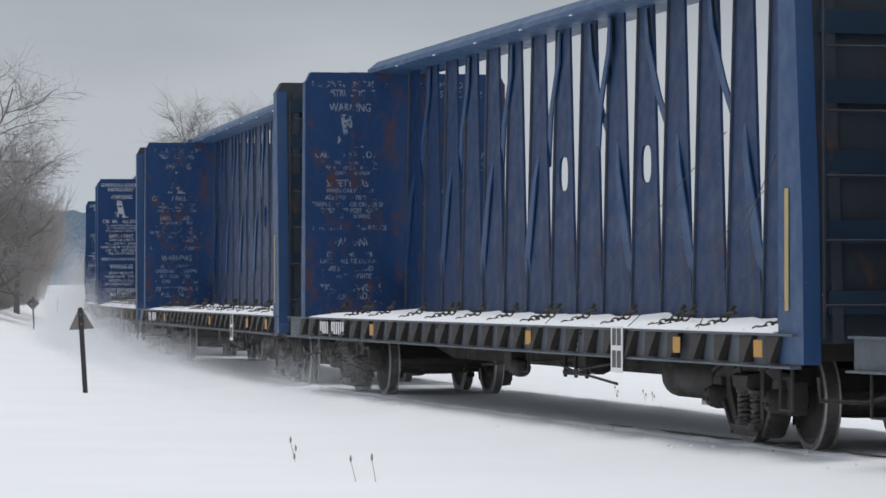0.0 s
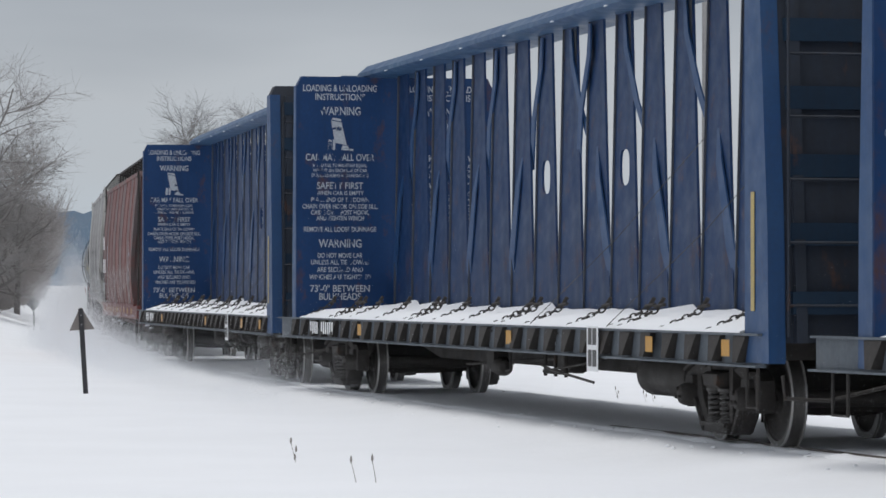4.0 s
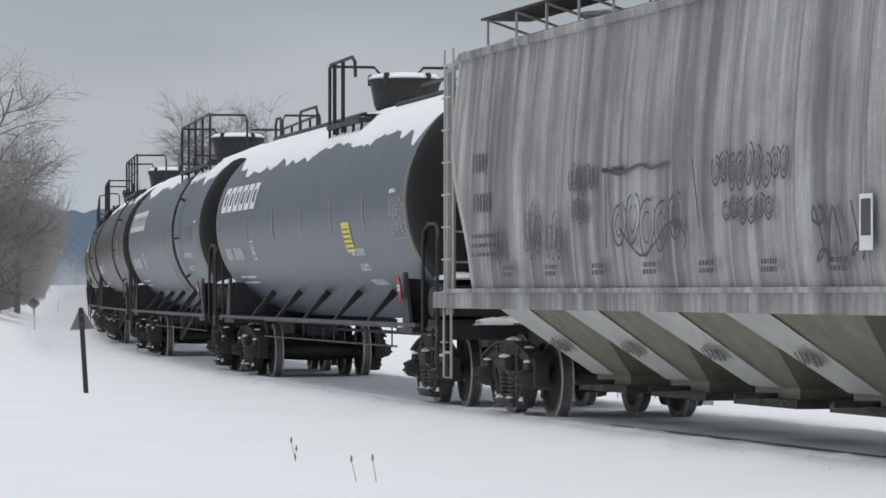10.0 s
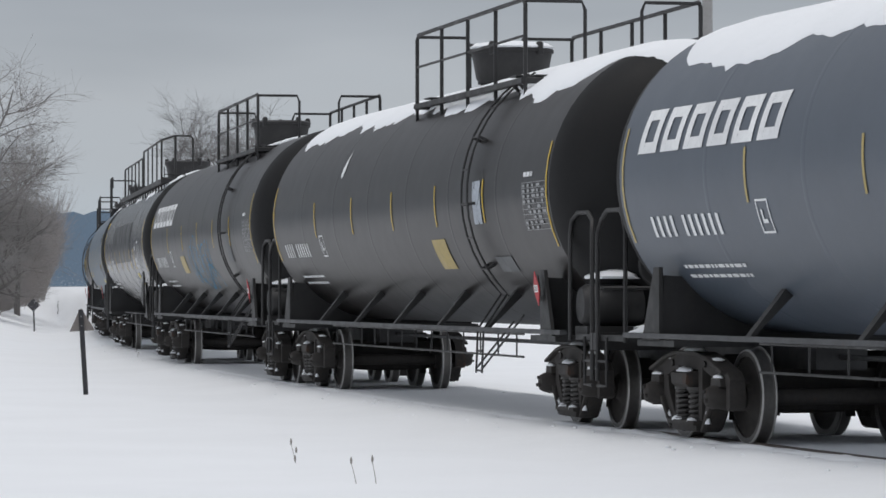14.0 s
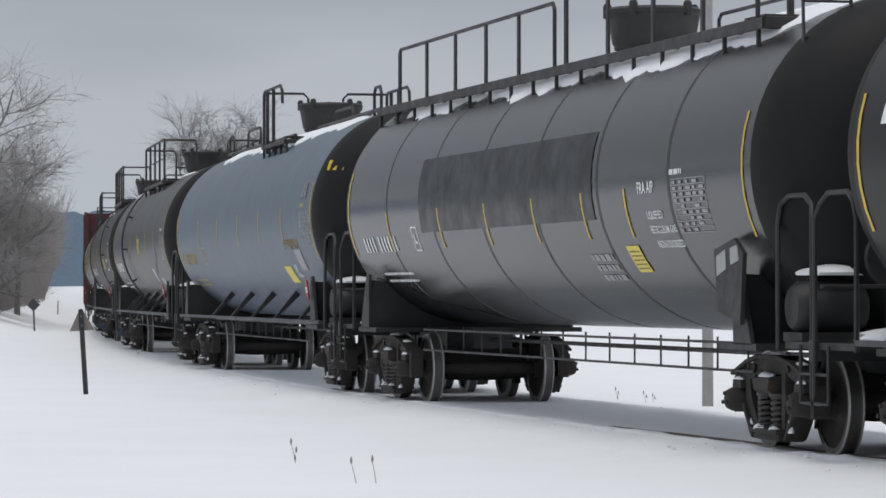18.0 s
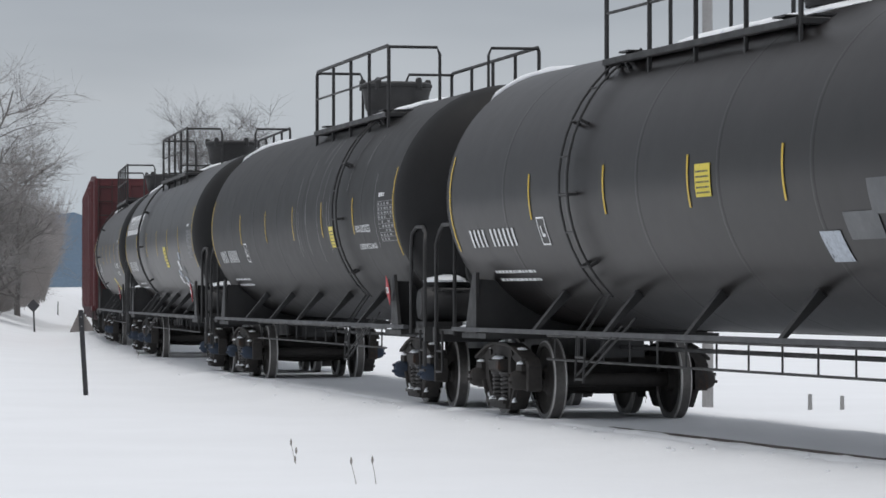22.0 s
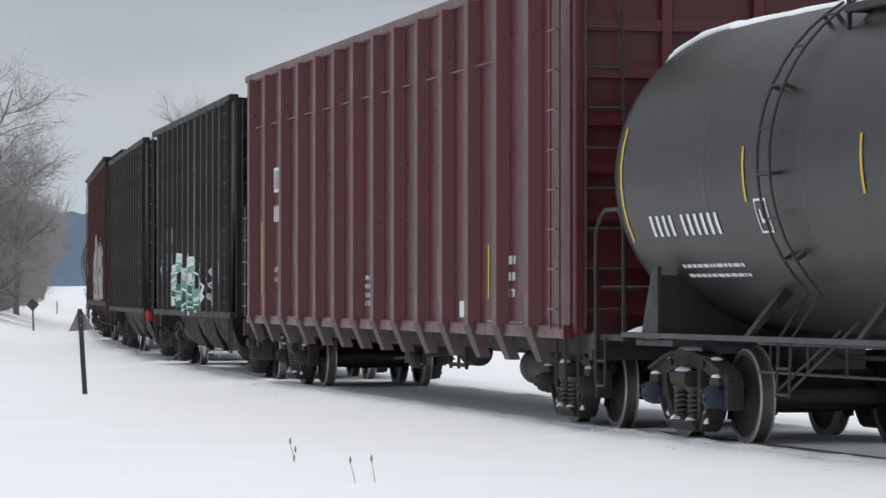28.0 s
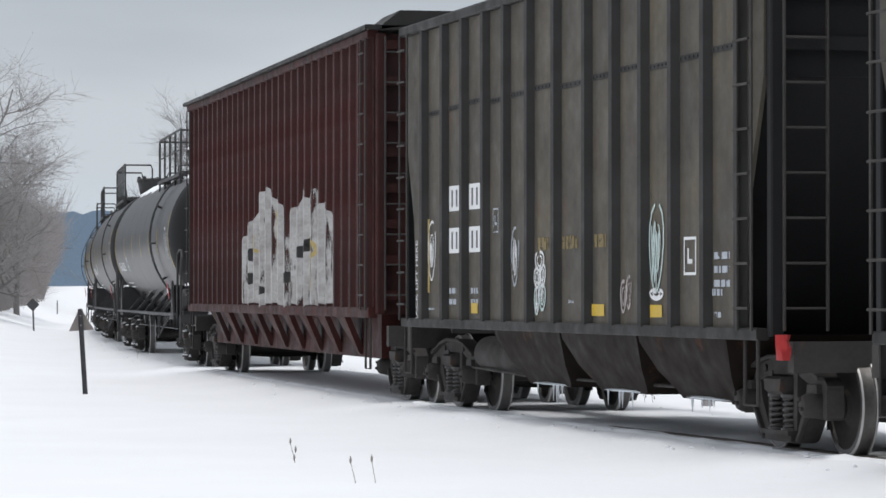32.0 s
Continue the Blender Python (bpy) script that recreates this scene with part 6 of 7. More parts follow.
        s.tube([(x, -1.05, zb + .02), (x, -.6, zb + .02)], .03, 7)
        part("outlet_gate", s.mesh("outlet_gate", UNDER), c)
    # roof hatches and running boards
    s = Shape()
    for y in (-.78, .78):
        s.bevel_bar((-half - .2, y, roof + .16), (half + .3, y, roof + .16), .62, .03, .005)
        for k in range(13):
            x = -half + 2 * half * k / 12
            s.slot = 1
            s.bevel_bar((x, y * 1.35, roof - .25), (x, y * 1.35, roof + .16), .022, .03, .005)
            s.bevel_bar((x, y * .6, roof - .05), (x, y * 1.35, roof + .14), .025, .03, .005)
            s.slot = 0
    part("running_board", s.mesh("running_board", BOARD_GREY if not grey else UNDER, GREY_LIGHT if grey else UNDER), car)
    def roof_snow():
        s, rings = Shape(), []
        for i in range(91):
            x = -half + .1 + (2 * half - .2) * i / 90
            w = .10 + .09 * noise.noise(Vector((x * 1.1, seed * 5, 1))) + .05 * noise.noise(Vector((x * 4.1, seed, 1)))
            w = max(.015, w)
            rings.append([(x, y, roof - .10 - (roof - .10 - top) * (-y - .75) / .63 + h) for y, h in ((-.80, .004), (-.82, .035), (-.92 - w * .5, .035), (-.96 - w, .03), (-.98 - w, .004))])
        return s.loft(rings).mesh("roof_snow", SNOW, angle=80)
    part("roof_snow", roof_snow(), car, "white snow along the roof edge")
    for k in range(5):
        x = -half + 2 * half * (k + .5) / 5
        s = Shape()
        s.lathe([(.3, roof - .06), (.3, roof + .08), (.36, roof + .08), (.36, roof + .13), (.1, roof + .17), (0, roof + .17)], 20, "z", (x, 0, 0))
        part("hatch", s.mesh("hatch", mat), car)
    couplers(car, half + 1.75)
    # marks
    ym = -1.555
    if grey:
        for (tx, z, n_, size) in ((-6.55, 2.82, 4, .21), (-6.5, 2.36, 5, .21)):
            part("running_number", code_bars(Shape(), n_, size).mesh("running_number", DARK_MARK), car, "car number as dark blocks", pose(tx, ym, z, 90))
        part("weight_lines", bars_shape(3, 1.1, .32, .6, seed=5).mesh("weight_lines", DARK_MARK), car, "", pose(-6.6, ym, 1.85, 90, 0, 0))
        for i, (tx, z, w, h, n_) in enumerate(((-5.75, 1.72, .55, .5, 3), (-4.3, 1.80, .7, .6, 3), (-3.4, 1.74, .6, .5, 3), (-2.55, 2.45, .95, .32, 6), (-2.45, 2.15, .6, .26, 4), (-.95, 1.80, 2.3, .62, 5), (2.2, 2.35, 2.1, .40, 9), (2.5, 2.05, 1.4, .26, 6))):
            part("spray_tag", loop_tag(w, h, .028, n_, 11 + i, -.1, i in (1, 5)).mesh("spray_tag", DARK_MARK), car, "dark sprayed scrawl", pose(tx, ym - .004, z, 90))
        for i, (tx, z, w, h, n_) in enumerate(((-1.2, 1.62, .10, 1.15, 2), (-1.1, 2.62, 2.4, .09, 5), (1.55, 1.95, .55, .75, 2), (5.0, 1.7, 1.2, .5, 6))):
            part("spray_tag", scrawl(w, h, .038, 21 + i, n_).mesh("spray_tag", DARK_MARK), car, "dark sprayed scrawl", pose(tx, ym - .006, z, 90))
        for k in range(7):
            part("stencil", bars_shape(2, .42, .14, seed=k + 40).mesh("stencil", DARK_MARK), car, "", pose(-5.2 + k * 1.75, ym, 1.62, 90))
        s = Shape().box(0, .30, 0, .46, 0, .004)
        s.slot = 1
        s.box(.04, .26, .12, .42, .004, .006)
        part("data_plate", s.mesh("data_plate", BRIGHT_MARK, DARK_MARK), car, "", pose(6.0, ym - .004, 1.78, 90))
        part("lettering", font_mesh("CAUTION", .2, PLACARD_RED), car, "caution in red", pose(half + .78, -.55, 3.7, 90, 0, 90))
    else:
        for (tx, z, n_, size) in ((-6.95, 2.58, 4, .36), (-6.86, 1.98, 6, .36)):
            part("running_number", code_bars(Shape(), n_, size).mesh("running_number", BRIGHT_MARK), car, "car number as white blocks", pose(tx, ym, z, 90))
        part("weight_lines", bars_shape(2, 1.0, .26, seed=5).mesh("weight_lines", WHITE_MARK), car, "", pose(-half + 1.0, ym, 1.5, 90))
        part("spray_tag", scrawl(12.2, .74, .045, 2, 90).mesh("spray_tag", GREY_TAG), car, "long pale sprayed scrawl", pose(-4.65, ym - .004, 1.42, 90))
        part("stencil_box", frame_box(.3, .5).mesh("stencil_box", WHITE_MARK), car, "", pose(-4.3, ym - .004, 2.15, 90))
        part("data_plate", grid_table(.55, .9, 2, 5).mesh("data_plate", WHITE_MARK), car, "", pose(6.4, ym - .004, 1.7, 90))
        for k in range(9):
            s = Shape().box(0, .36, 0, .12, 0, .002)
            part("reflector", s.mesh("reflector", YELLOW if k == 4 else ORANGE), car, "", pose(-half + .1 + k * 1.72, -1.485, sill - sill_h * .62, 90))
            if k % 2 == 0:
                part("stencil", bars_shape(1, .9, .07, seed=k).mesh("stencil", WHITE_MARK), car, "", pose(-half + .5 + k * 1.72, -1.485, sill - sill_h * .85, 90))
    CARS.append((car, mid, 6.7, bogies(car, 6.7, UNDER, True)))


# ---- ribbed high-sided cars ----
COAL_RIBS = [-5.85, -4.80, -3.82, -2.82, -1.88, -.87, .23, 1.42, 2.42, 3.42, 4.40, 5.40, 6.40]


def ribbed_car(name, mid, label, category, mat, rib_mat, half, z0, z1, ribs, rib_w, rib_d, bog, kind, wide=1.5):
    car = car_root(name, label, category, "ribbed cars of the train")
    rib_x = {"chip": (-9.75, 10.10), "coal": (-6.5, 6.3), "brown": (-half + .2, half - .2)}[kind]
    for y in (-1, 1):
        s = Shape()
        if kind == "coal":   # cut away below the sloping end sheets
            cut = [(half, z1), (half, 3.35), (half - .42, 2.35), (half - .55, z0)]
            s.prism(cut + [(-x, z) for x, z in reversed(cut)], y * wide - .02, y * wide + .02)
        else:
            s.box(-half, half, y * wide - .02, y * wide + .02, z0, z1)
        part("side_wall", s.mesh("side_wall", mat), car)
        s = Shape()
        s.bevel_bar((-half - .03, y * (wide + .03), z1), (half + .03, y * (wide + .03), z1), .16, .12, .02)
        # light on the chip car's top rail is put into its paler maroon
        part("top_rail", s.mesh("top_rail", MAROON_PALE if kind == "chip" else rib_mat), car)
        s = Shape()
        s.bevel_bar((-half, y * (wide + .03), z0 + .02), (half, y * (wide + .03), z0 + .02), .12, .11 if kind == "coal" else .14, .015)
        part("bottom_rail", s.mesh("bottom_rail", OLD_BLACK_RIB if kind == "coal" else mat), car)

    def rib():
        s = Shape()
        a, b = rib_w / 2, rib_w / 2 * .55
        s.loft([[(-a, 0, z), (-b, -rib_d, z), (b, -rib_d, z), (a, 0, z)] for z in (z0 + .06, z1 - .05)])
        if kind == "chip":   # foot that tapers below the floor
            s.slot = 1
            s.loft([[(-a, 0, z0 + .06), (-a, -rib_d - .002, z0 + .06), (a, -rib_d - .002, z0 + .06), (a, 0, z0 + .06)],
                    [(-b * 1.2, .14, z0 - .32), (-b * 1.2, .02, z0 - .32), (b * 1.2, .02, z0 - .32), (b * 1.2, .14, z0 - .32)]])
        return s.mesh("rib", rib_mat, FOOT_GREY)
    me = rib()
    places = [rib_x[0] + (rib_x[1] - rib_x[0]) * k / (ribs - 1) for k in range(ribs)]
    if kind == "coal":
        places = COAL_RIBS
    if kind == "chip":
        places = [-9.8, -8.32, -6.83, -5.35, -3.9, -2.45, -1.05, .36, 1.72, 3.17, 4.6, 6.0, 7.45, 8.95]
    for x in places:
        part("rib", me, car, "", pose(x, -wide - .02, 0))
        part("rib", me, car, "", pose(x, wide + .02, 0, 0, 0, 180))
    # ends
    # shade of the gap between cars is painted into the hopper's near-black ends
    end_mat = END_BLACK if kind == "coal" else mat
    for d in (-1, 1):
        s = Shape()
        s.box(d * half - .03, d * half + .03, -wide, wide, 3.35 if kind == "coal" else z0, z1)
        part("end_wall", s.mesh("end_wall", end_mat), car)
        s = Shape()
        n = 8
        for i in range(n):
            z = z0 + .25 + (z1 - z0 - .4) * i / (n - 1)
            if kind == "coal" and z < 3.3:
                continue
            s.slab([(-wide + .05, z - .06), (wide - .05, z - .06), (wide - .05, z + .06), (-wide + .05, z + .06)], d * (half + .03), d * (half + .12))
        for y in (-wide + .06, wide - .06) if kind == "coal" else (-wide + .06, -.5, .5, wide - .06):
            s.bevel_bar((d * (half + .08), y, z0), (d * (half + .08), y, z1), .12, .12, .015)
        part("end_rib", s.mesh("end_rib", end_mat), car)
        lad = stored(("riblad", name, mid, d if kind == "chip" else 0), lambda: ladder_mesh(z1 - z0 - .1, .4, 9, UNDER) if kind != "chip" else ladder_mesh(1.75, .4, 5, MAROON_PALE) if d < 0 else ladder_mesh(3.75, .4, 9, MAROON))
        part("ladder", lad, car, "", pose(d * (half - .25), -wide - .12, z0 + .05))
        part("ladder", stored(("riblad2", name, mid), lambda: ladder_mesh(z1 - z0 - .1, .4, 9, UNDER, "y")), car, "", pose(d * (half + .2), -wide + .3, z0 + .05))
        s = Shape()
        s.tube([(-.18, 0, z0), (-.18, 0, .45), (.18, 0, .45), (.18, 0, z0)], .018, 6)
        part("stirrup_step", s.mesh("stirrup_step", UNDER), car, "", pose(d * (half - .25), -wide - .05, 0))
    s = Shape()
    s.box(-half - .6, half + .6, -.26, .26, .70, 1.0)
    s.box(-half - .45, -half - .30, -1.4, 1.4, .75, 1.02).box(half + .30, half + .45, -1.4, 1.4, .75, 1.02)
    part("centre_sill", s.mesh("centre_sill", UNDER), car)
    ym = -wide - .026
    if kind == "chip":
        # dark steel on the pan carries the shadow between the rib feet
        s = Shape()
        s.box(-half + .1, half - .1, -wide + .35, wide - .35, z0 - .22, z0 + .1)
        part("floor_pan", s.mesh("floor_pan", UNDER), car)
        s = Shape()
        for y in (-1, 1):
            s.box(-half + .4, half - 3.2, y * (wide + .04) - .025, y * (wide + .04) + .025, 4.06, 4.078)
        part("seam_line", s.mesh("seam_line", MAROON_PALE), car)
        under_gear(car, 1)
        bay = lambda k: places[k]
        s = Shape().box(0, .56, 0, .38, 0, .001)
        s.slot = 1
        for i in range(4):
            s.box(.07 + i * .115, .125 + i * .115, .05, .33, .001, .003)
        part("number_panel", s.mesh("number_panel", BRIGHT_MARK, DARK_MARK), car, "white panel with dark bars", pose(bay(1) + .25, ym, 3.0, 90))
        for words, z in (("LD LMT", 1.78), ("LT WT", 1.62)):
            part("lettering", font_mesh(words, .11, BRIGHT_MARK), car, words.lower() + " in white", pose(bay(1) + .25, ym, z, 90))
        s = Shape().box(0, .07, 0, 1.15, 0, .002)
        part("reflector_stripe", s.mesh("reflector_stripe", YELLOW), car, "", pose(-9.25, ym, 1.42, 90))
        s = Shape().box(0, .10, 0, .12, 0, .004)
        part("reflector", s.mesh("reflector", PLACARD_RED), car, "small red reflector", pose(-9.22, ym, 1.22, 90))
        part("spray_tag", loop_tag(.42, .75, .018, 2, 77, 0, False).mesh("spray_tag", GREY_TAG), car, "faint white scribble", pose(bay(2) + .55, ym, 1.75, 90))
        part("running_number", code_bars(Shape(), 4, .24).mesh("running_number", BRIGHT_MARK), car, "car number as white blocks", pose(bay(1) + .25, ym, 2.55, 90))
        part("stencil_box", frame_box(.22, .4, .02).mesh("stencil_box", WHITE_MARK), car, "", pose(bay(2) + .72, ym, 3.05, 90))
        for i, (x, n_, w, h, z) in enumerate(((-8.1, 3, .1, .2, 1.3), (-7.8, 1, .3, .06, 1.12), (-.7, 4, .55, .46, 1.28), (1.07, 1, .26, .08, 1.1), (6.5, 1, .34, .08, 1.1), (7.55, 3, .42, .55, 1.4), (7.55, 1, .7, .1, 1.08))):
            part("stencil", bars_shape(n_, w, h, .5, seed=i + 1).mesh("stencil", WHITE_MARK), car, "", pose(x, ym, z, 90))
        for x in (-4.6, -1.68, 1.15, 3.92, 6.6):
            s = Shape().box(0, .07, 0, .62, 0, .002)
            part("reflector_stripe", s.mesh("reflector_stripe", YELLOW), car, "", pose(x, ym, 1.38, 90))
        s = Shape().box(0, .46, 0, .19, 0, .003)
        part("label_plate", s.mesh("label_plate", BRIGHT_MARK), car, "white label", pose(5.12, ym, 1.16, 90))
    if kind in ("coal",):
        n = 3
        s = Shape().lathe([(0, -.95), (.17, -.94), (.21, -.8), (.21, .8), (.17, .94), (0, .95)], 16, "x", (-4.1, -.95, .72))
        s.tube([(-5.2, -1.1, .55), (-2.6, -1.1, .50), (3.0, -1.1, .52)], .018, 6)
        part("air_reservoir", s.mesh("air_reservoir", UNDER), car)
        for k in range(n):
            x = -2.9 + (half + 1.6) * (k + .5) / n
            w = (half + 1.6) / n / 2 * .98
            s = Shape()
            s.loft([[(x - w * p, -q, z), (x + w * p, -q, z), (x + w * p, q, z), (x - w * p, q, z)] for p, q, z in ((1, wide - .06, z0), (.99, wide - .08, z0 - .10), (.82, 1.30, z0 - .38), (.66, 1.18, .50), (.60, 1.14, .42))])
            c = part("chute", s.mesh("chute", CHUTE_DARK), car)
            s = Shape()
            lump_shape(s, x, -1.15, .43, w * .5, .05, .03, k)
            rnd = random.Random(k + 5)
            for i in range(5):
                xx = x + rnd.uniform(-w * .4, w * .4)
                ln = rnd.uniform(.08, .22)
                s.tube([(xx, -1.15, .44), (xx, -1.15, .44 - ln)], [.014, .002], 5)
            part("ice", s.mesh("ice", ICE), c, "icicles and ice")
        # end slopes share that darkened colour for the shaded gap
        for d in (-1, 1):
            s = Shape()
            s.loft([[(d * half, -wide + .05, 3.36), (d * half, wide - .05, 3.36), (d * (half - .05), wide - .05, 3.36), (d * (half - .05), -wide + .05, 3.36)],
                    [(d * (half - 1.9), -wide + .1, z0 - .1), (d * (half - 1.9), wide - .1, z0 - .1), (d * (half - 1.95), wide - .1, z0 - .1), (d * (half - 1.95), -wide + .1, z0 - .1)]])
            part("end_slope", s.mesh("end_slope", END_BLACK), car)
        for k in range(ribs - 1):   # riveted plate joint in each bay
            x0, x1 = places[k] + .11, places[k + 1] - .11
            s = Shape().box(x0, x1, -wide - .032, -wide - .02, 3.60 + .02 * (k % 3), 3.66 + .02 * (k % 3))
            for i in range(6):
                s.lathe([(0, -.012), (.014, -.010), (.016, 0)], 6, "y", (x0 + (x1 - x0) * (i + .5) / 6, -wide - .032, 3.63 + .02 * (k % 3)))
            part("plate_joint", s.mesh("plate_joint", OLD_BLACK_RIB), car)
        for x, z in ((-4.66, 2.42), (-3.68, 2.42), (-4.66, 1.92), (-3.68, 1.92)):
            s = Shape().box(0, .52, 0, .30, 0, .001)
            s.slot = 1
            for i in range(2):   # one thin dark bar for each character
                s.box(.12 + .22 * i, .19 + .22 * i, .05, .25, .001, .003)
            part("number_panel", s.mesh("number_panel", BRIGHT_MARK, DARK_MARK), car, "car number as bars on white", pose(x, ym, z, 90))
        for i, (x, n_, w, h, z) in enumerate(((-4.66, 2, .34, .26, 1.31), (-3.6, 2, .34, .26, 1.31), (.62, 1, .22, .07, 1.34), (5.56, 3, .46, .38, 1.50), (5.5, 1, .3, .12, 1.42), (5.56, 1, .2, .1, 1.22), (-5.72, 1, .3, .05, 1.24))):
            part("stencil", bars_shape(n_, w, h, .5, seed=i + 3).mesh("stencil", WHITE_MARK), car, "", pose(x, ym, z, 90))
        part("lettering", font_mesh("JACK LIFT HERE", .10, WHITE_MARK), car, "jack lift here in white, set upright", pose(-6.1, ym - .004, 1.16, 90) @ Matrix.Rotation(radians(90), 4, "Z"))
        part("stencil_box", frame_box(.38, .36, .028).mesh("stencil_box", BRIGHT_MARK), car, "", pose(4.64, ym, 1.61, 90))
        part("stencil_box", frame_box(.24, .28, .02).mesh("stencil_box", WHITE_MARK), car, "", pose(-2.56, ym, 2.13, 90))
        for x, w in ((-.60, .42), (.38, .58), (1.60, .42)):
            part("stencil", bars_shape(1, w, .15, .1, seed=int(w * 50)).mesh("stencil", YELLOW_FAINT), car, "faded yellow lettering as bars", pose(x, ym, 1.91, 90))
        for x, w in ((-3.57, .3), (1.50, .47), (3.57, .38)):
            part("reflector", Shape().box(0, w, 0, .12, 0, .002).mesh("reflector", YELLOW), car, "", pose(x, ym - .003, 1.21, 90))
    couplers(car, half + (1.15 if kind != "chip" else .95))
    CARS.append((car, mid, bog, bogies(car, bog, UNDER, kind == "chip")))
    return car, ym


# ---- the train, front to rear ----
for i in range(5):
    lumber_car(40 + i, -33.15 + 24.65 * i - (.15 if i == 4 else 0), ("blue steel lumber car with an open centre beam and snowy deck", "blue centre-beam lumber car with faded white warnings",
               "rust-flecked blue lumber car with a snow-covered deck", "blue lumber car with clear white loading instructions", "blue lumber car coupled ahead of a red hopper, snow on deck")[i], i > 1, i > 2)
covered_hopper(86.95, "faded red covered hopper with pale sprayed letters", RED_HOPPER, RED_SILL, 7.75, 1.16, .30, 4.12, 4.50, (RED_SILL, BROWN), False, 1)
covered_hopper(104.75, "weathered light grey covered hopper with dark streaks", GREY_HOPPER, GREY_LIGHT, 7.75, 1.45, .20, 4.22, 4.55, (GREY_SHEET, OLIVE_GREY), True, 2)
LPG = (("NON-ODORIZED", 5.75, 2.28, .14), ("LIQUEFIED PETROLEUM GAS", 5.8, 2.06, .10))
tank_car(123.6, "slate grey gas tank car with thick snow on top", TANK_GREY, logo=True, snow=52, hoops=True, seed=3, ladder=False, yellow_plate=3.9, stripes=YELLOW_WORN, words=(("NOT ODORIZED", 4.1, 1.95, .14), ("LIQUEFIED", 4.3, 1.75, .14), ("PETROLEUM GAS", 4.4, 1.55, .14)))
tank_car(143.75, "slate grey gas tank car with ragged snow and side ladder", TANK_GREY, logo=True, snow=45, seed=4, ladder_x=4.25, yellow_plate=2.85, plate_z=2.33, plate_k=.62, stripes=YELLOW_WORN,
         patches=((5.1, 2.38, 1.9, .30, PATCH_SLATE), (.75, 1.42, .85, .75, PATCH_PALE), (2.35, 1.35, .7, .6, PATCH_PALE)), words=(("LIQUEFIED PETROLEUM GAS", 4.95, 2.10, .14), ("NON-ODORIZED", 5.1, 1.86, .14)))
tank_car(163.8, "glossy black gas tank car with snow and a white drop sign", TANK_BLACK, snow=42, seed=5, ladder_x=5.1, yellow_plate=None, drop=True, patches=((2.5, 1.75, .75, .4, YELLOW_WORN), (5.1, 2.25, .4, .5, WHITE_MARK), (5.5, 1.7, .8, .2, GREY_MARK)))
tank_car(183.7, "black gas tank car with pale blue sprayed scrawl", TANK_BLACK, logo=True, seed=6, ladder=True, ladder_x=5.0, tagged_blue=True, yellow_plate=None, patches=((-3.2, 1.85, .8, .35, YELLOW_WORN), (4.9, 2.0, .7, .5, GREY_MARK)))
tank_car(203.6, "dark grey tank car with long roof walkway and black patch", TANK_DARK, seed=7, long_walk=True, ladder=False, yellow_plate=4.3, plate_z=1.66, plate_k=.62, table=5.9, patches=((-4.4, 2.2, 7.95, .92, PATCH_BLACK),), words=(("FRA AIP", 5.2, 2.42, .16), ("LIQUEFIED", 5.4, 2.17, .11), ("PETROLEUM GAS", 5.4, 2.03, .11), ("NON-ODORIZED", 5.45, 1.89, .11)))
tank_car(223.95, "blue-grey gas tank car with yellow lettering", TANK_BLUE, ink=YELLOW_WORN, stripes=YELLOW, seed=8, ladder=False, hoops=True, yellow_plate=None, strap_x=-4.15, head_bars=True, patches=((4.75, 1.62, .70, .30, NOTICE_YELLOW), (5.75, 1.70, .50, .22, WHITE_MARK), (6.5, 1.80, .62, .34, TANK_DARK), (5.62, 2.12, 1.4, .15, YELLOW_FAINT), (7.6, 2.86, .5, .22, TANK_DARK)))
tank_car(244.25, "black gas tank car with white patches low on its flank", TANK_BLACK, seed=9, ladder_x=-3.5, yellow_plate=.6, plate_z=2.35, plate_k=.62, head_snow=True, patches=((3.6, 1.72, .5, .3, WHITE_MARK), (4.3, 1.9, .8, .25, GREY_MARK), (5.0, 2.1, 1.0, .3, GREY_MARK), (4.9, 1.6, .7, .22, WHITE_MARK)))
tank_car(264.75, "black gas tank car with yellow notice and side ladder", TANK_MATT, seed=10, ladder_x=4.7, yellow_plate=3.6, plate_k=.6, plate_z=2.11, head_snow=True, scuffs=16, words=LPG, caps=BEARING_BLUE)
tank_car(285.4, "black gas tank car with snow on its rear head", TANK_BLACK, logo=True, seed=11, ladder_x=-3.5, yellow_plate=1.9, head_snow=True, patches=((3.7, 1.66, .26, .20, BRIGHT_MARK), (4.05, 1.80, .50, .15, WHITE_MARK), (4.15, 1.56, .32, .17, BRIGHT_MARK), (4.62, 1.92, .36, .20, BRIGHT_MARK), (4.70, 1.62, .46, .22, WHITE_MARK), (5.10, 2.12, .34, .15, WHITE_MARK), (5.28, 1.42, .26, .32, WHITE_MARK), (5.3, 1.86, .4, .14, GREY_MARK)), caps=BEARING_BLUE)
tank_car(305.95, "charcoal black gas tank car with grey painted-out patches", TANK_CHARCOAL, snow=17, seed=12, ladder_x=-4.4, yellow_plate=1.4, plate_z=1.60, plate_k=.7, head_snow=True, words=(("LIQUEFIED PETROLEUM GAS", 5.1, 2.12, .16), ("NON-ODORIZED", 5.5, 1.93, .15)), patches=((2.9, 1.86, 1.6, .34, GREY_MARK), (5.5, 2.72, 1.5, .42, GREY_MARK), (6.3, 1.70, .8, .26, GREY_MARK)), caps=BEARING_BLUE)
ribbed_car("chip_car", 326.7, "maroon high-sided wood chip car with vertical ribs", "gondola car", MAROON, MAROON, 10.35, 1.02, 4.88, 15, .36, .13, 8.65, "chip")
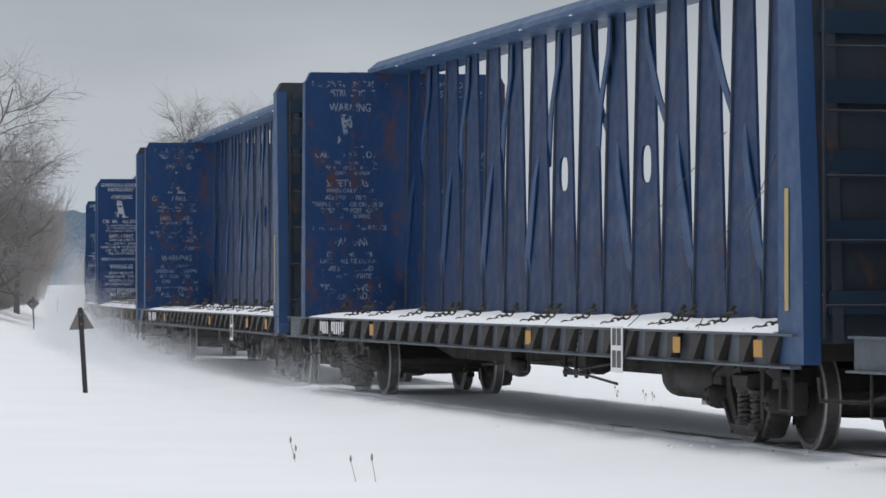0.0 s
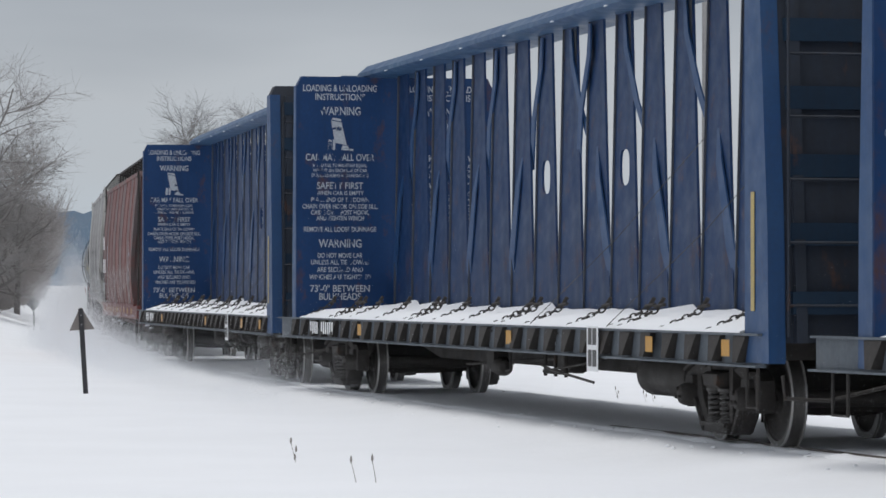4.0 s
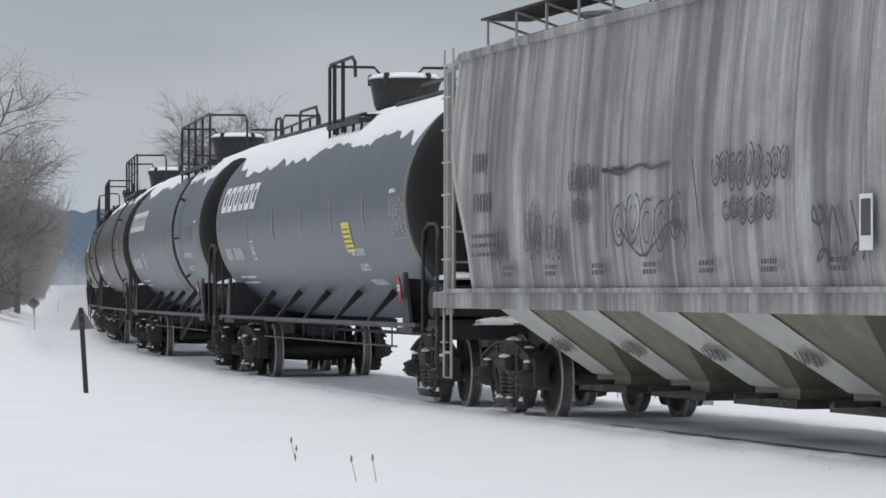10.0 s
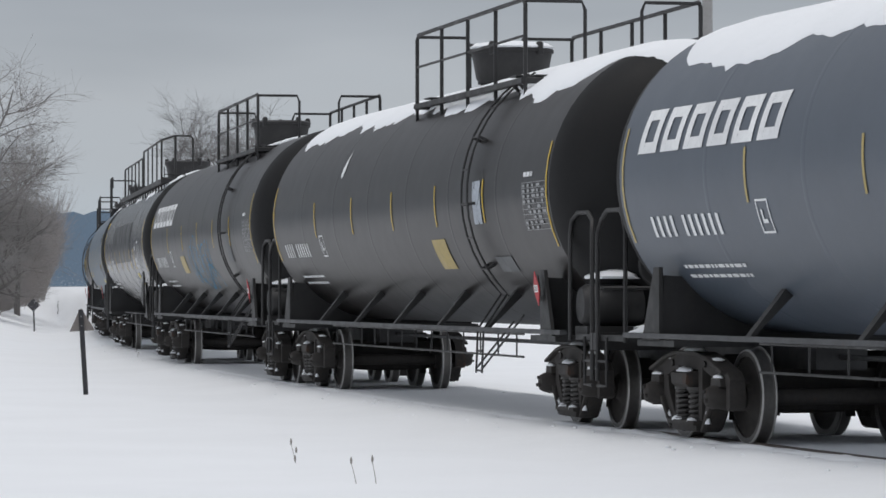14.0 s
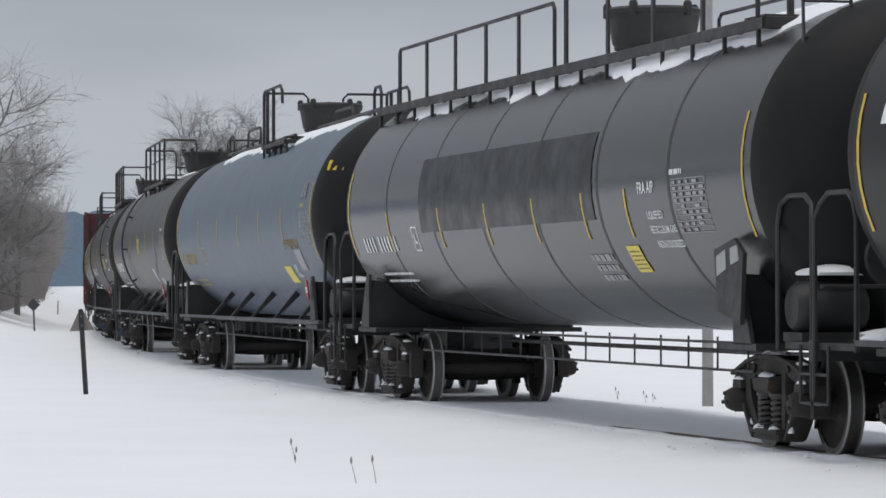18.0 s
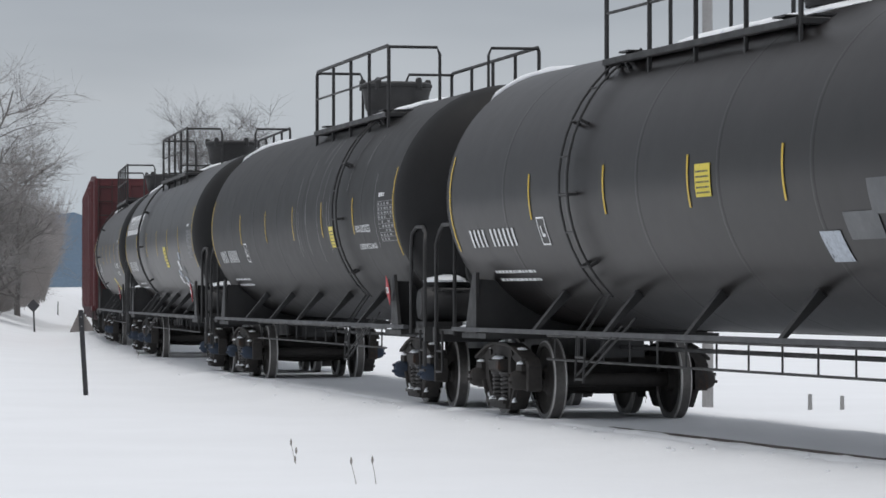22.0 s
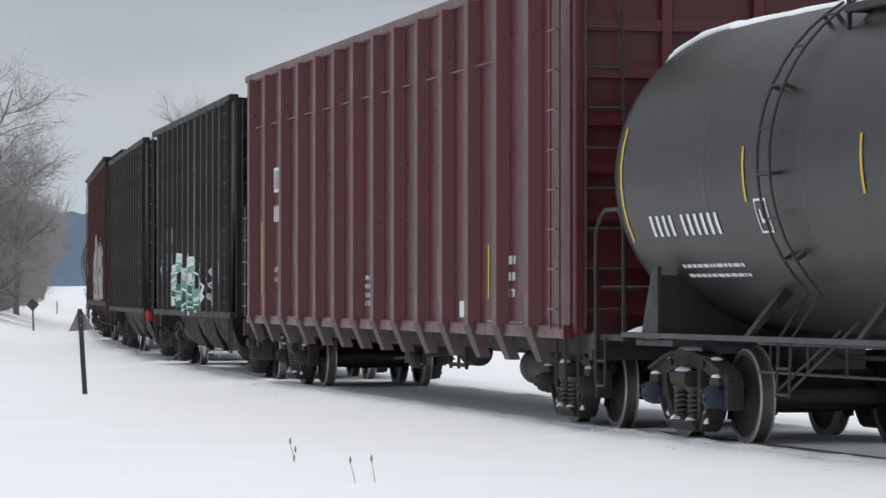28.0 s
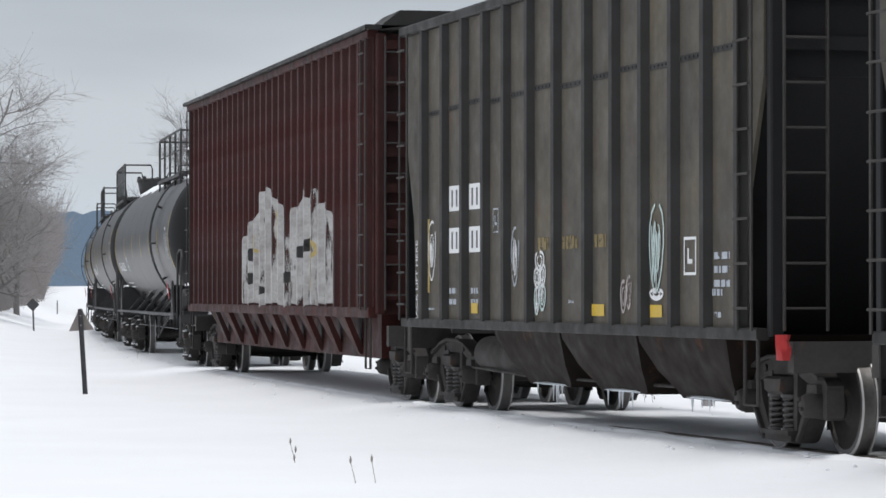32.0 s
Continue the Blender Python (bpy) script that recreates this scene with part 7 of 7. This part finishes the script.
car, ym = ribbed_car("hopper_car", 346.2, "worn black ribbed hopper with mint green sprayed letters", "hopper car", OLD_BLACK, OLD_BLACK_RIB, 6.95, 1.06, 4.72, 13, .21, .08, 6.15, "coal")


FAT_STROKES = ("00 04 28 44 40 22", "00 08 48 46 42 00", "00 08 42 40 48", "00 08 38 46 34 04 24 40", "00 08 38 46 14 42 30 00", "08 03 10 40 43", "47 28 05 02 20 42 24 44")


def fat_letters(w, h, t, shift=0.0, keep=(0, 7), low=1.0, foot=.14):
    """Fat sprayed strokes side by side that spell nothing; each stroke is a run of points on a 4 by 8 grid, squeezed to the share low of its height."""
    s, n = Shape(), len(FAT_STROKES)
    for i in range(*keep):
        p = [Vector((w * (i + .10 + int(q[0]) * .20) / n + shift, h * (foot + low * (int(q[1]) * .09 + (.05 if i % 2 else -.03))), .0004 * i)) for q in FAT_STROKES[i].split()]
        ribbon(s, smooth_line(p, 5), t)
    return s


def coal_tag(s, mat, x, z, label, lift=0.004):
    return part("spray_tag", drape(s, mat, x, COAL_RIBS, .105, .058, .08, lift), car, label, pose(x, ym, z, 90))


coal_tag(fat_letters(5.4, 1.02, .30), BRIGHT_MARK, -2.95, 1.08, "white edge of fat mint green sprayed letters")
coal_tag(fat_letters(5.4, 1.02, .23), MINT_TAG, -2.95, 1.08, "pale mint sprayed fill", .006)
coal_tag(fat_letters(5.4, 1.02, .17, .02, (0, 7), .62, .34), GREEN_TAG, -2.95, 1.08, "mint green sprayed letters", .009)
coal_tag(fat_letters(5.4, 1.02, .15, -.02, (0, 7), .42, .12), GREEN_DARK, -2.95, 1.08, "dark green sprayed lower bands", .012)
coal_tag(fat_letters(5.4, 1.02, .030, .05), BRIGHT_MARK, -2.95, 1.08, "white sprayed inner lines", .015)
coal_tag(loop_tag(5.4, .85, .026, 7, 8, .15, False), BRIGHT_MARK, -2.95, 1.16, "white sprayed outlines", .018)
for x_, z_, w_, h_, n_ in ((3.50, 1.72, .52, .20, 4), (3.50, 1.50, .45, .17, 3), (3.48, 1.30, .5, .18, 4)):
    coal_tag(loop_tag(w_, h_, .024, n_, int(z_ * 50), 0, False), WHITE_MARK, x_, z_, "white sprayed scrawl")
coal_tag(scrawl(.05, .5, .03, 5, 3), BRIGHT_MARK, 2.74, 1.46, "white sprayed star")
coal_tag(scrawl(.3, .05, .03, 4, 3), BRIGHT_MARK, 2.62, 1.68, "white sprayed star")
coal_tag(loop_tag(.32, .5, .028, 1, 6, 0, False), WHITE_MARK, -5.72, 1.62, "white sprayed scrawl")
part("reflector", Shape().box(0, .16, 0, .22, 0, .002).mesh("reflector", YELLOW), car, "", pose(5.84, ym, 1.36, 90))
car, ym = ribbed_car("hopper_car", 362.75, "worn black ribbed hopper with white scrawls", "hopper car", OLD_BLACK, OLD_BLACK_RIB, 6.95, 1.06, 4.72, 13, .21, .08, 6.2, "coal")
for k_, (x_, z_, a_, b_, n_, m_) in enumerate(((-5.70, 1.58, .32, .76, 1, BRIGHT_MARK), (-1.74, 1.50, .34, .70, 1, WHITE_MARK), (-.76, 1.18, .46, .36, 2, MINT_TAG), (-.74, 1.46, .44, .30, 2, BRIGHT_MARK), (-.70, 1.68, .34, .22, 1, BRIGHT_MARK), (2.56, 1.20, .38, .42, 2, GREY_TAG), (3.54, 1.46, .46, .84, 1, MINT_TAG), (3.56, 1.38, .42, .10, 1, BRIGHT_MARK))):
    part("spray_tag", loop_tag(a_, b_, .032, n_, 40 + k_, -.05, False).mesh("spray_tag", m_), car, "white sprayed loops", pose(x_, ym - .004, z_, 90))
for k_, (x_, z_, w_, h_) in enumerate(((3.62, 1.52, .30, .66), (-5.62, 1.66, .18, .5), (-1.66, 1.56, .2, .5), (-.68, 1.24, .34, .5))):   # slanting strokes inside the loops
    part("spray_tag", scrawl(w_, h_, .026, 60 + k_, 7).mesh("spray_tag", BRIGHT_MARK if k_ else MINT_TAG), car, "white sprayed strokes", pose(x_, ym - .006, z_, 90))
part("lettering", font_mesh("JACK LIFT HERE", .14, BRIGHT_MARK), car, "jack lift here in white, read upwards", pose(-6.30, ym - .004, 1.12, 90) @ Matrix.Rotation(math.pi / 2, 4, "Z"))
part("reflector_stripe", Shape().box(0, .10, 0, .9, 0, .002).mesh("reflector_stripe", YELLOW_WORN), car, "dull yellow stripe", pose(-5.76, ym - .002, 1.45, 90))


def cloth_mesh():
    s, rnd = Shape(), random.Random(2)
    rings = []
    for i in range(5):
        z = -.22 * i / 4
        rings.append([(.10 * math.cos(a) * rnd.uniform(.6, 1.3), .06 * math.sin(a) * rnd.uniform(.6, 1.3), z) for a in (2 * math.pi * k / 9 for k in range(9))])
    return s.loft(rings).mesh("flag", RED_CLOTH)


part("flag", cloth_mesh(), car, "red cloth flag", pose(7.4, -1.50, 1.08))
car, ym = ribbed_car("chip_hopper", 381.45, "rusty brown ribbed car with silver sprayed block letters", "hopper car", BROWN, BROWN, 9.7, 1.17, 4.86, 30, .20, .07, 9.25, "brown")
for y_ in (-1, 1):
    s_ = Shape()
    s_.bevel_bar((-9.9, y_ * 1.56, 4.94), (9.9, y_ * 1.56, 4.94), .22, .06, .01)
    part("roof_edge", s_.mesh("roof_edge", OLD_BLACK_RIB), car)
s_ = Shape()
s_.slab([(-1.5, 4.9), (1.5, 4.9), (.6, 5.02), (-.6, 5.02)], -9.95, 9.95)
part("roof", s_.mesh("roof", OLD_BLACK_RIB), car)
s_ = Shape().slab([(-1.45, 4.96), (1.45, 4.96), (1.2, 5.16), (-1.2, 5.16)], 8.6, 9.9)
part("roof_hood", s_.mesh("roof_hood", OLD_BLACK_RIB), car)
for k_ in range(9):
    s_ = Shape()
    x_ = -6.9 + k_ * 1.72
    s_.loft([[(x_ - .42, -1.5, 1.16), (x_ + .30, -1.5, 1.16), (x_ + .30, -1.42, 1.16), (x_ - .42, -1.42, 1.16)], [(x_ + .02, -1.24, .60), (x_ + .14, -1.24, .60), (x_ + .14, -1.14, .60), (x_ + .02, -1.14, .60)]])
    part("bracket", s_.mesh("bracket", BROWN), car)
s_ = Shape().box(-8.5, 8.5, -1.2, 1.2, .56, 1.16)
part("hopper_floor", s_.mesh("hopper_floor", BROWN), car)
BROWN_RIBS = [-9.5 + 19.0 * k / 29 for k in range(30)]
rnd_ = random.Random(12)
s_, d_ = Shape(), Shape()
low_, high_ = [], []
for k_ in range(48):
    x_ = 9.4 * k_ / 47
    f_ = x_ / 9.4
    top_ = (1.15 + .35 * (f_ > .12) + .25 * (.2 < f_ < .48) + .12 * (f_ > .6)) * (1 if f_ < .95 else .8) + rnd_.uniform(-.16, .16)
    low_.append((x_, rnd_.uniform(0, .10), 0))
    high_.append((x_ + rnd_.uniform(-.05, .05), top_, 0))
s_.add(low_ + high_, [(i, i + 1, 49 + i, 48 + i) for i in range(47)])
part("spray_tag", drape(s_, SILVER_TAG, -2.8, BROWN_RIBS, .10, .055, .07), car, "large ragged silver sprayed block", pose(-2.8, ym, 1.22, 90))
for k_ in range(9):   # dark patches in the silver
    x_, z_ = rnd_.uniform(.6, 8.6), rnd_.choice((1.25, 1.35, .5, .35, .9)) + rnd_.uniform(-.1, .1)
    a_, b_ = rnd_.uniform(.2, .5), rnd_.uniform(.08, .16)
    pts_ = [(x_ + a_ * math.cos(q) * rnd_.uniform(.6, 1.1), z_ + b_ * math.sin(q) * rnd_.uniform(.6, 1.1), 0) for q in (2 * math.pi * j / 9 for j in range(9))]
    d_.add(pts_, [tuple(range(9))])
part("spray_tag", drape(d_, OLD_BLACK_RIB, -2.8, BROWN_RIBS, .10, .055, .07, .007), car, "dark sprayed patches", pose(-2.8, ym, 1.22, 90))
for x_, h_ in ((1.6, .9), (3.9, 1.25), (7.4, .7)):
    part("spray_tag", drape(scrawl(.5, h_, .05, int(h_ * 10), 3), YELLOW_WORN, -2.8 + x_, BROWN_RIBS, .10, .055, .07, .008), car, "thin yellowish sprayed streak", pose(-2.8 + x_, ym, 1.6, 90))
for i_ in range(4):
    tank_car(404.3 + 20.2 * i_, "black gas tank car behind the brown hopper" if i_ == 0 else "black gas tank car near the rear of the train", TANK_BLACK, seed=13 + i_, ladder_x=5.0, snow=38 if i_ == 0 else 0, yellow_plate=None)


tagged(new("snow_clods", clod_mesh(9, 400)), "small clods of snow scattered along the rails", "snow clods", kind="stuff")


# ---- snow dust whirled up by the train ----
def flakes(seed, n, place, r0, r1):
    """Loose snow flakes at the places that place() draws."""
    rnd, s = random.Random(seed), Shape()
    pts, fs = [], []
    for i in range(n):
        p = place(rnd)
        r = rnd.uniform(r0, r1)
        a = Vector((rnd.gauss(0, 1), rnd.gauss(0, 1), rnd.gauss(0, 1))).normalized()
        b = a.orthogonal().normalized()
        c = a.cross(b)
        k = len(pts)
        pts += [p + b * r, p - b * r * .5 + c * r * .87, p - b * r * .5 - c * r * .87]
        fs.append((k, k + 1, k + 2))
    s.add(pts, fs)
    return s.mesh("snow_dust", SNOW, angle=180)


def wheel_dust(rnd, half):
    z = .02 + min(2.5, rnd.expovariate(1 / .3))
    return Vector((rnd.uniform(-half, half), (-1 if rnd.random() < .7 else 1) * (1.05 + abs(rnd.gauss(0, .4 + .2 * z))), z))


DUST = []
for car_, mid_, half_, sets_ in list(CARS):
    n_ = 60000 if mid_ < 110 else 0
    if n_:
        h_ = 12.3 if mid_ < 70 else 10.1
        d_ = tagged(new("snow_dust", stored(("dust", n_, h_), lambda: flakes(n_, n_, lambda q: wheel_dust(q, h_), 0.0012, .0022))), "fine white snow dust whirled up beside the wheels", "snow dust", kind="stuff")
        DUST.append((d_, mid_, half_))


def veil(u0, u1, high, puffs, seed):
    """Draws places in drifting puffs beside the line, between u0 and u1."""
    r = random.Random(seed)
    cores = [(r.uniform(u0, u1), r.choice((-1, -1, -1, -1, 1)) * r.uniform(1.75, 3.2), high * r.random() ** 2, r.uniform(.5, 1.0)) for k in range(puffs)]

    def place(rnd):
        u, off, z, k = rnd.choice(cores)
        u, off, z = u + rnd.gauss(0, 2.2 * k), off + rnd.gauss(0, .45 * k), abs(z + rnd.gauss(0, .45 * k * max(1, high * .6)))
        a, b = on_line(u), on_line(u + .5)
        d = (b - a).normalized()
        q = a + Vector((d.y, -d.x, 0)) * off
        return Vector((q.x, q.y, z - .08))
    return place


# clouds of blown snow that hang over the far line and settle as the empty cars have passed
VEILS = []
for u0_, u1_, high_, puffs_, n_, r_, t_ in ((-3, 16, .30, 30, 150000, .0030, 5.5), (13, 30, .55, 34, 220000, .0036, 6.5), (27, 48, 1.0, 40, 230000, .0050, 8.5), (45, 82, 1.7, 44, 220000, .0070, 10.0), (80, 180, 3.0, 60, 260000, .0095, 12.5)):
    v_ = tagged(new("snow_haze", flakes(int(u1_), n_, veil(u0_, u1_, high_, puffs_, int(u1_)), r_ * .75, r_ * 1.3)), "pale haze of blown snow drifting over the line", "snow haze", kind="stuff")
    VEILS.append((v_, high_, t_))


# ---- the train runs ----
def car_pose(u, half):
    a, b = on_line(u + half), on_line(u - half)
    m = (a + b) / 2
    return pose(m.x, m.y, 0, 0, 0, math.degrees(math.atan2(b.y - a.y, b.x - a.x)))


def motions():
    for dust, mid, half in DUST:
        walk(dust, [(t / 2, car_pose(mid - gone(t / 2), half)) for t in range(0, 65)])
    for haze, high, end in VEILS:   # drifts down-wind, then settles
        walk(haze, [(0, pose(.5, -1, 0)), (end * .5, pose(0, 1, 0)), (end, pose(-.6, 3, -.5 * high)), (end + 4, pose(-1, 5, -1.4 * high - .8)), (end + 8, pose(-1.2, 6, -3.2 * high - 2)), (32, pose(-1.2, 6, -3.2 * high - 2))])
    for car, mid, half, sets in CARS:
        walk(car, [(t / 2, car_pose(mid - gone(t / 2), half)) for t in range(0, 65)])
        # wheels turn while the car is near enough to be seen
        seen = [k for k in range(0, 961) if -48 < mid - gone(k / 30) < 105]
        if not seen:
            continue
        for w, x in sets:
            rows = []
            for k in [0] * (seen[0] > 0) + seen + [960] * (seen[-1] < 960):
                kk = min(max(k, seen[0]), seen[-1])
                rows.append((k / 30, pose(x, 0, WHEEL_R, 0, math.degrees(gone(kk / 30) / WHEEL_R) % 360, 0)))
            walk(w, rows)


motions()
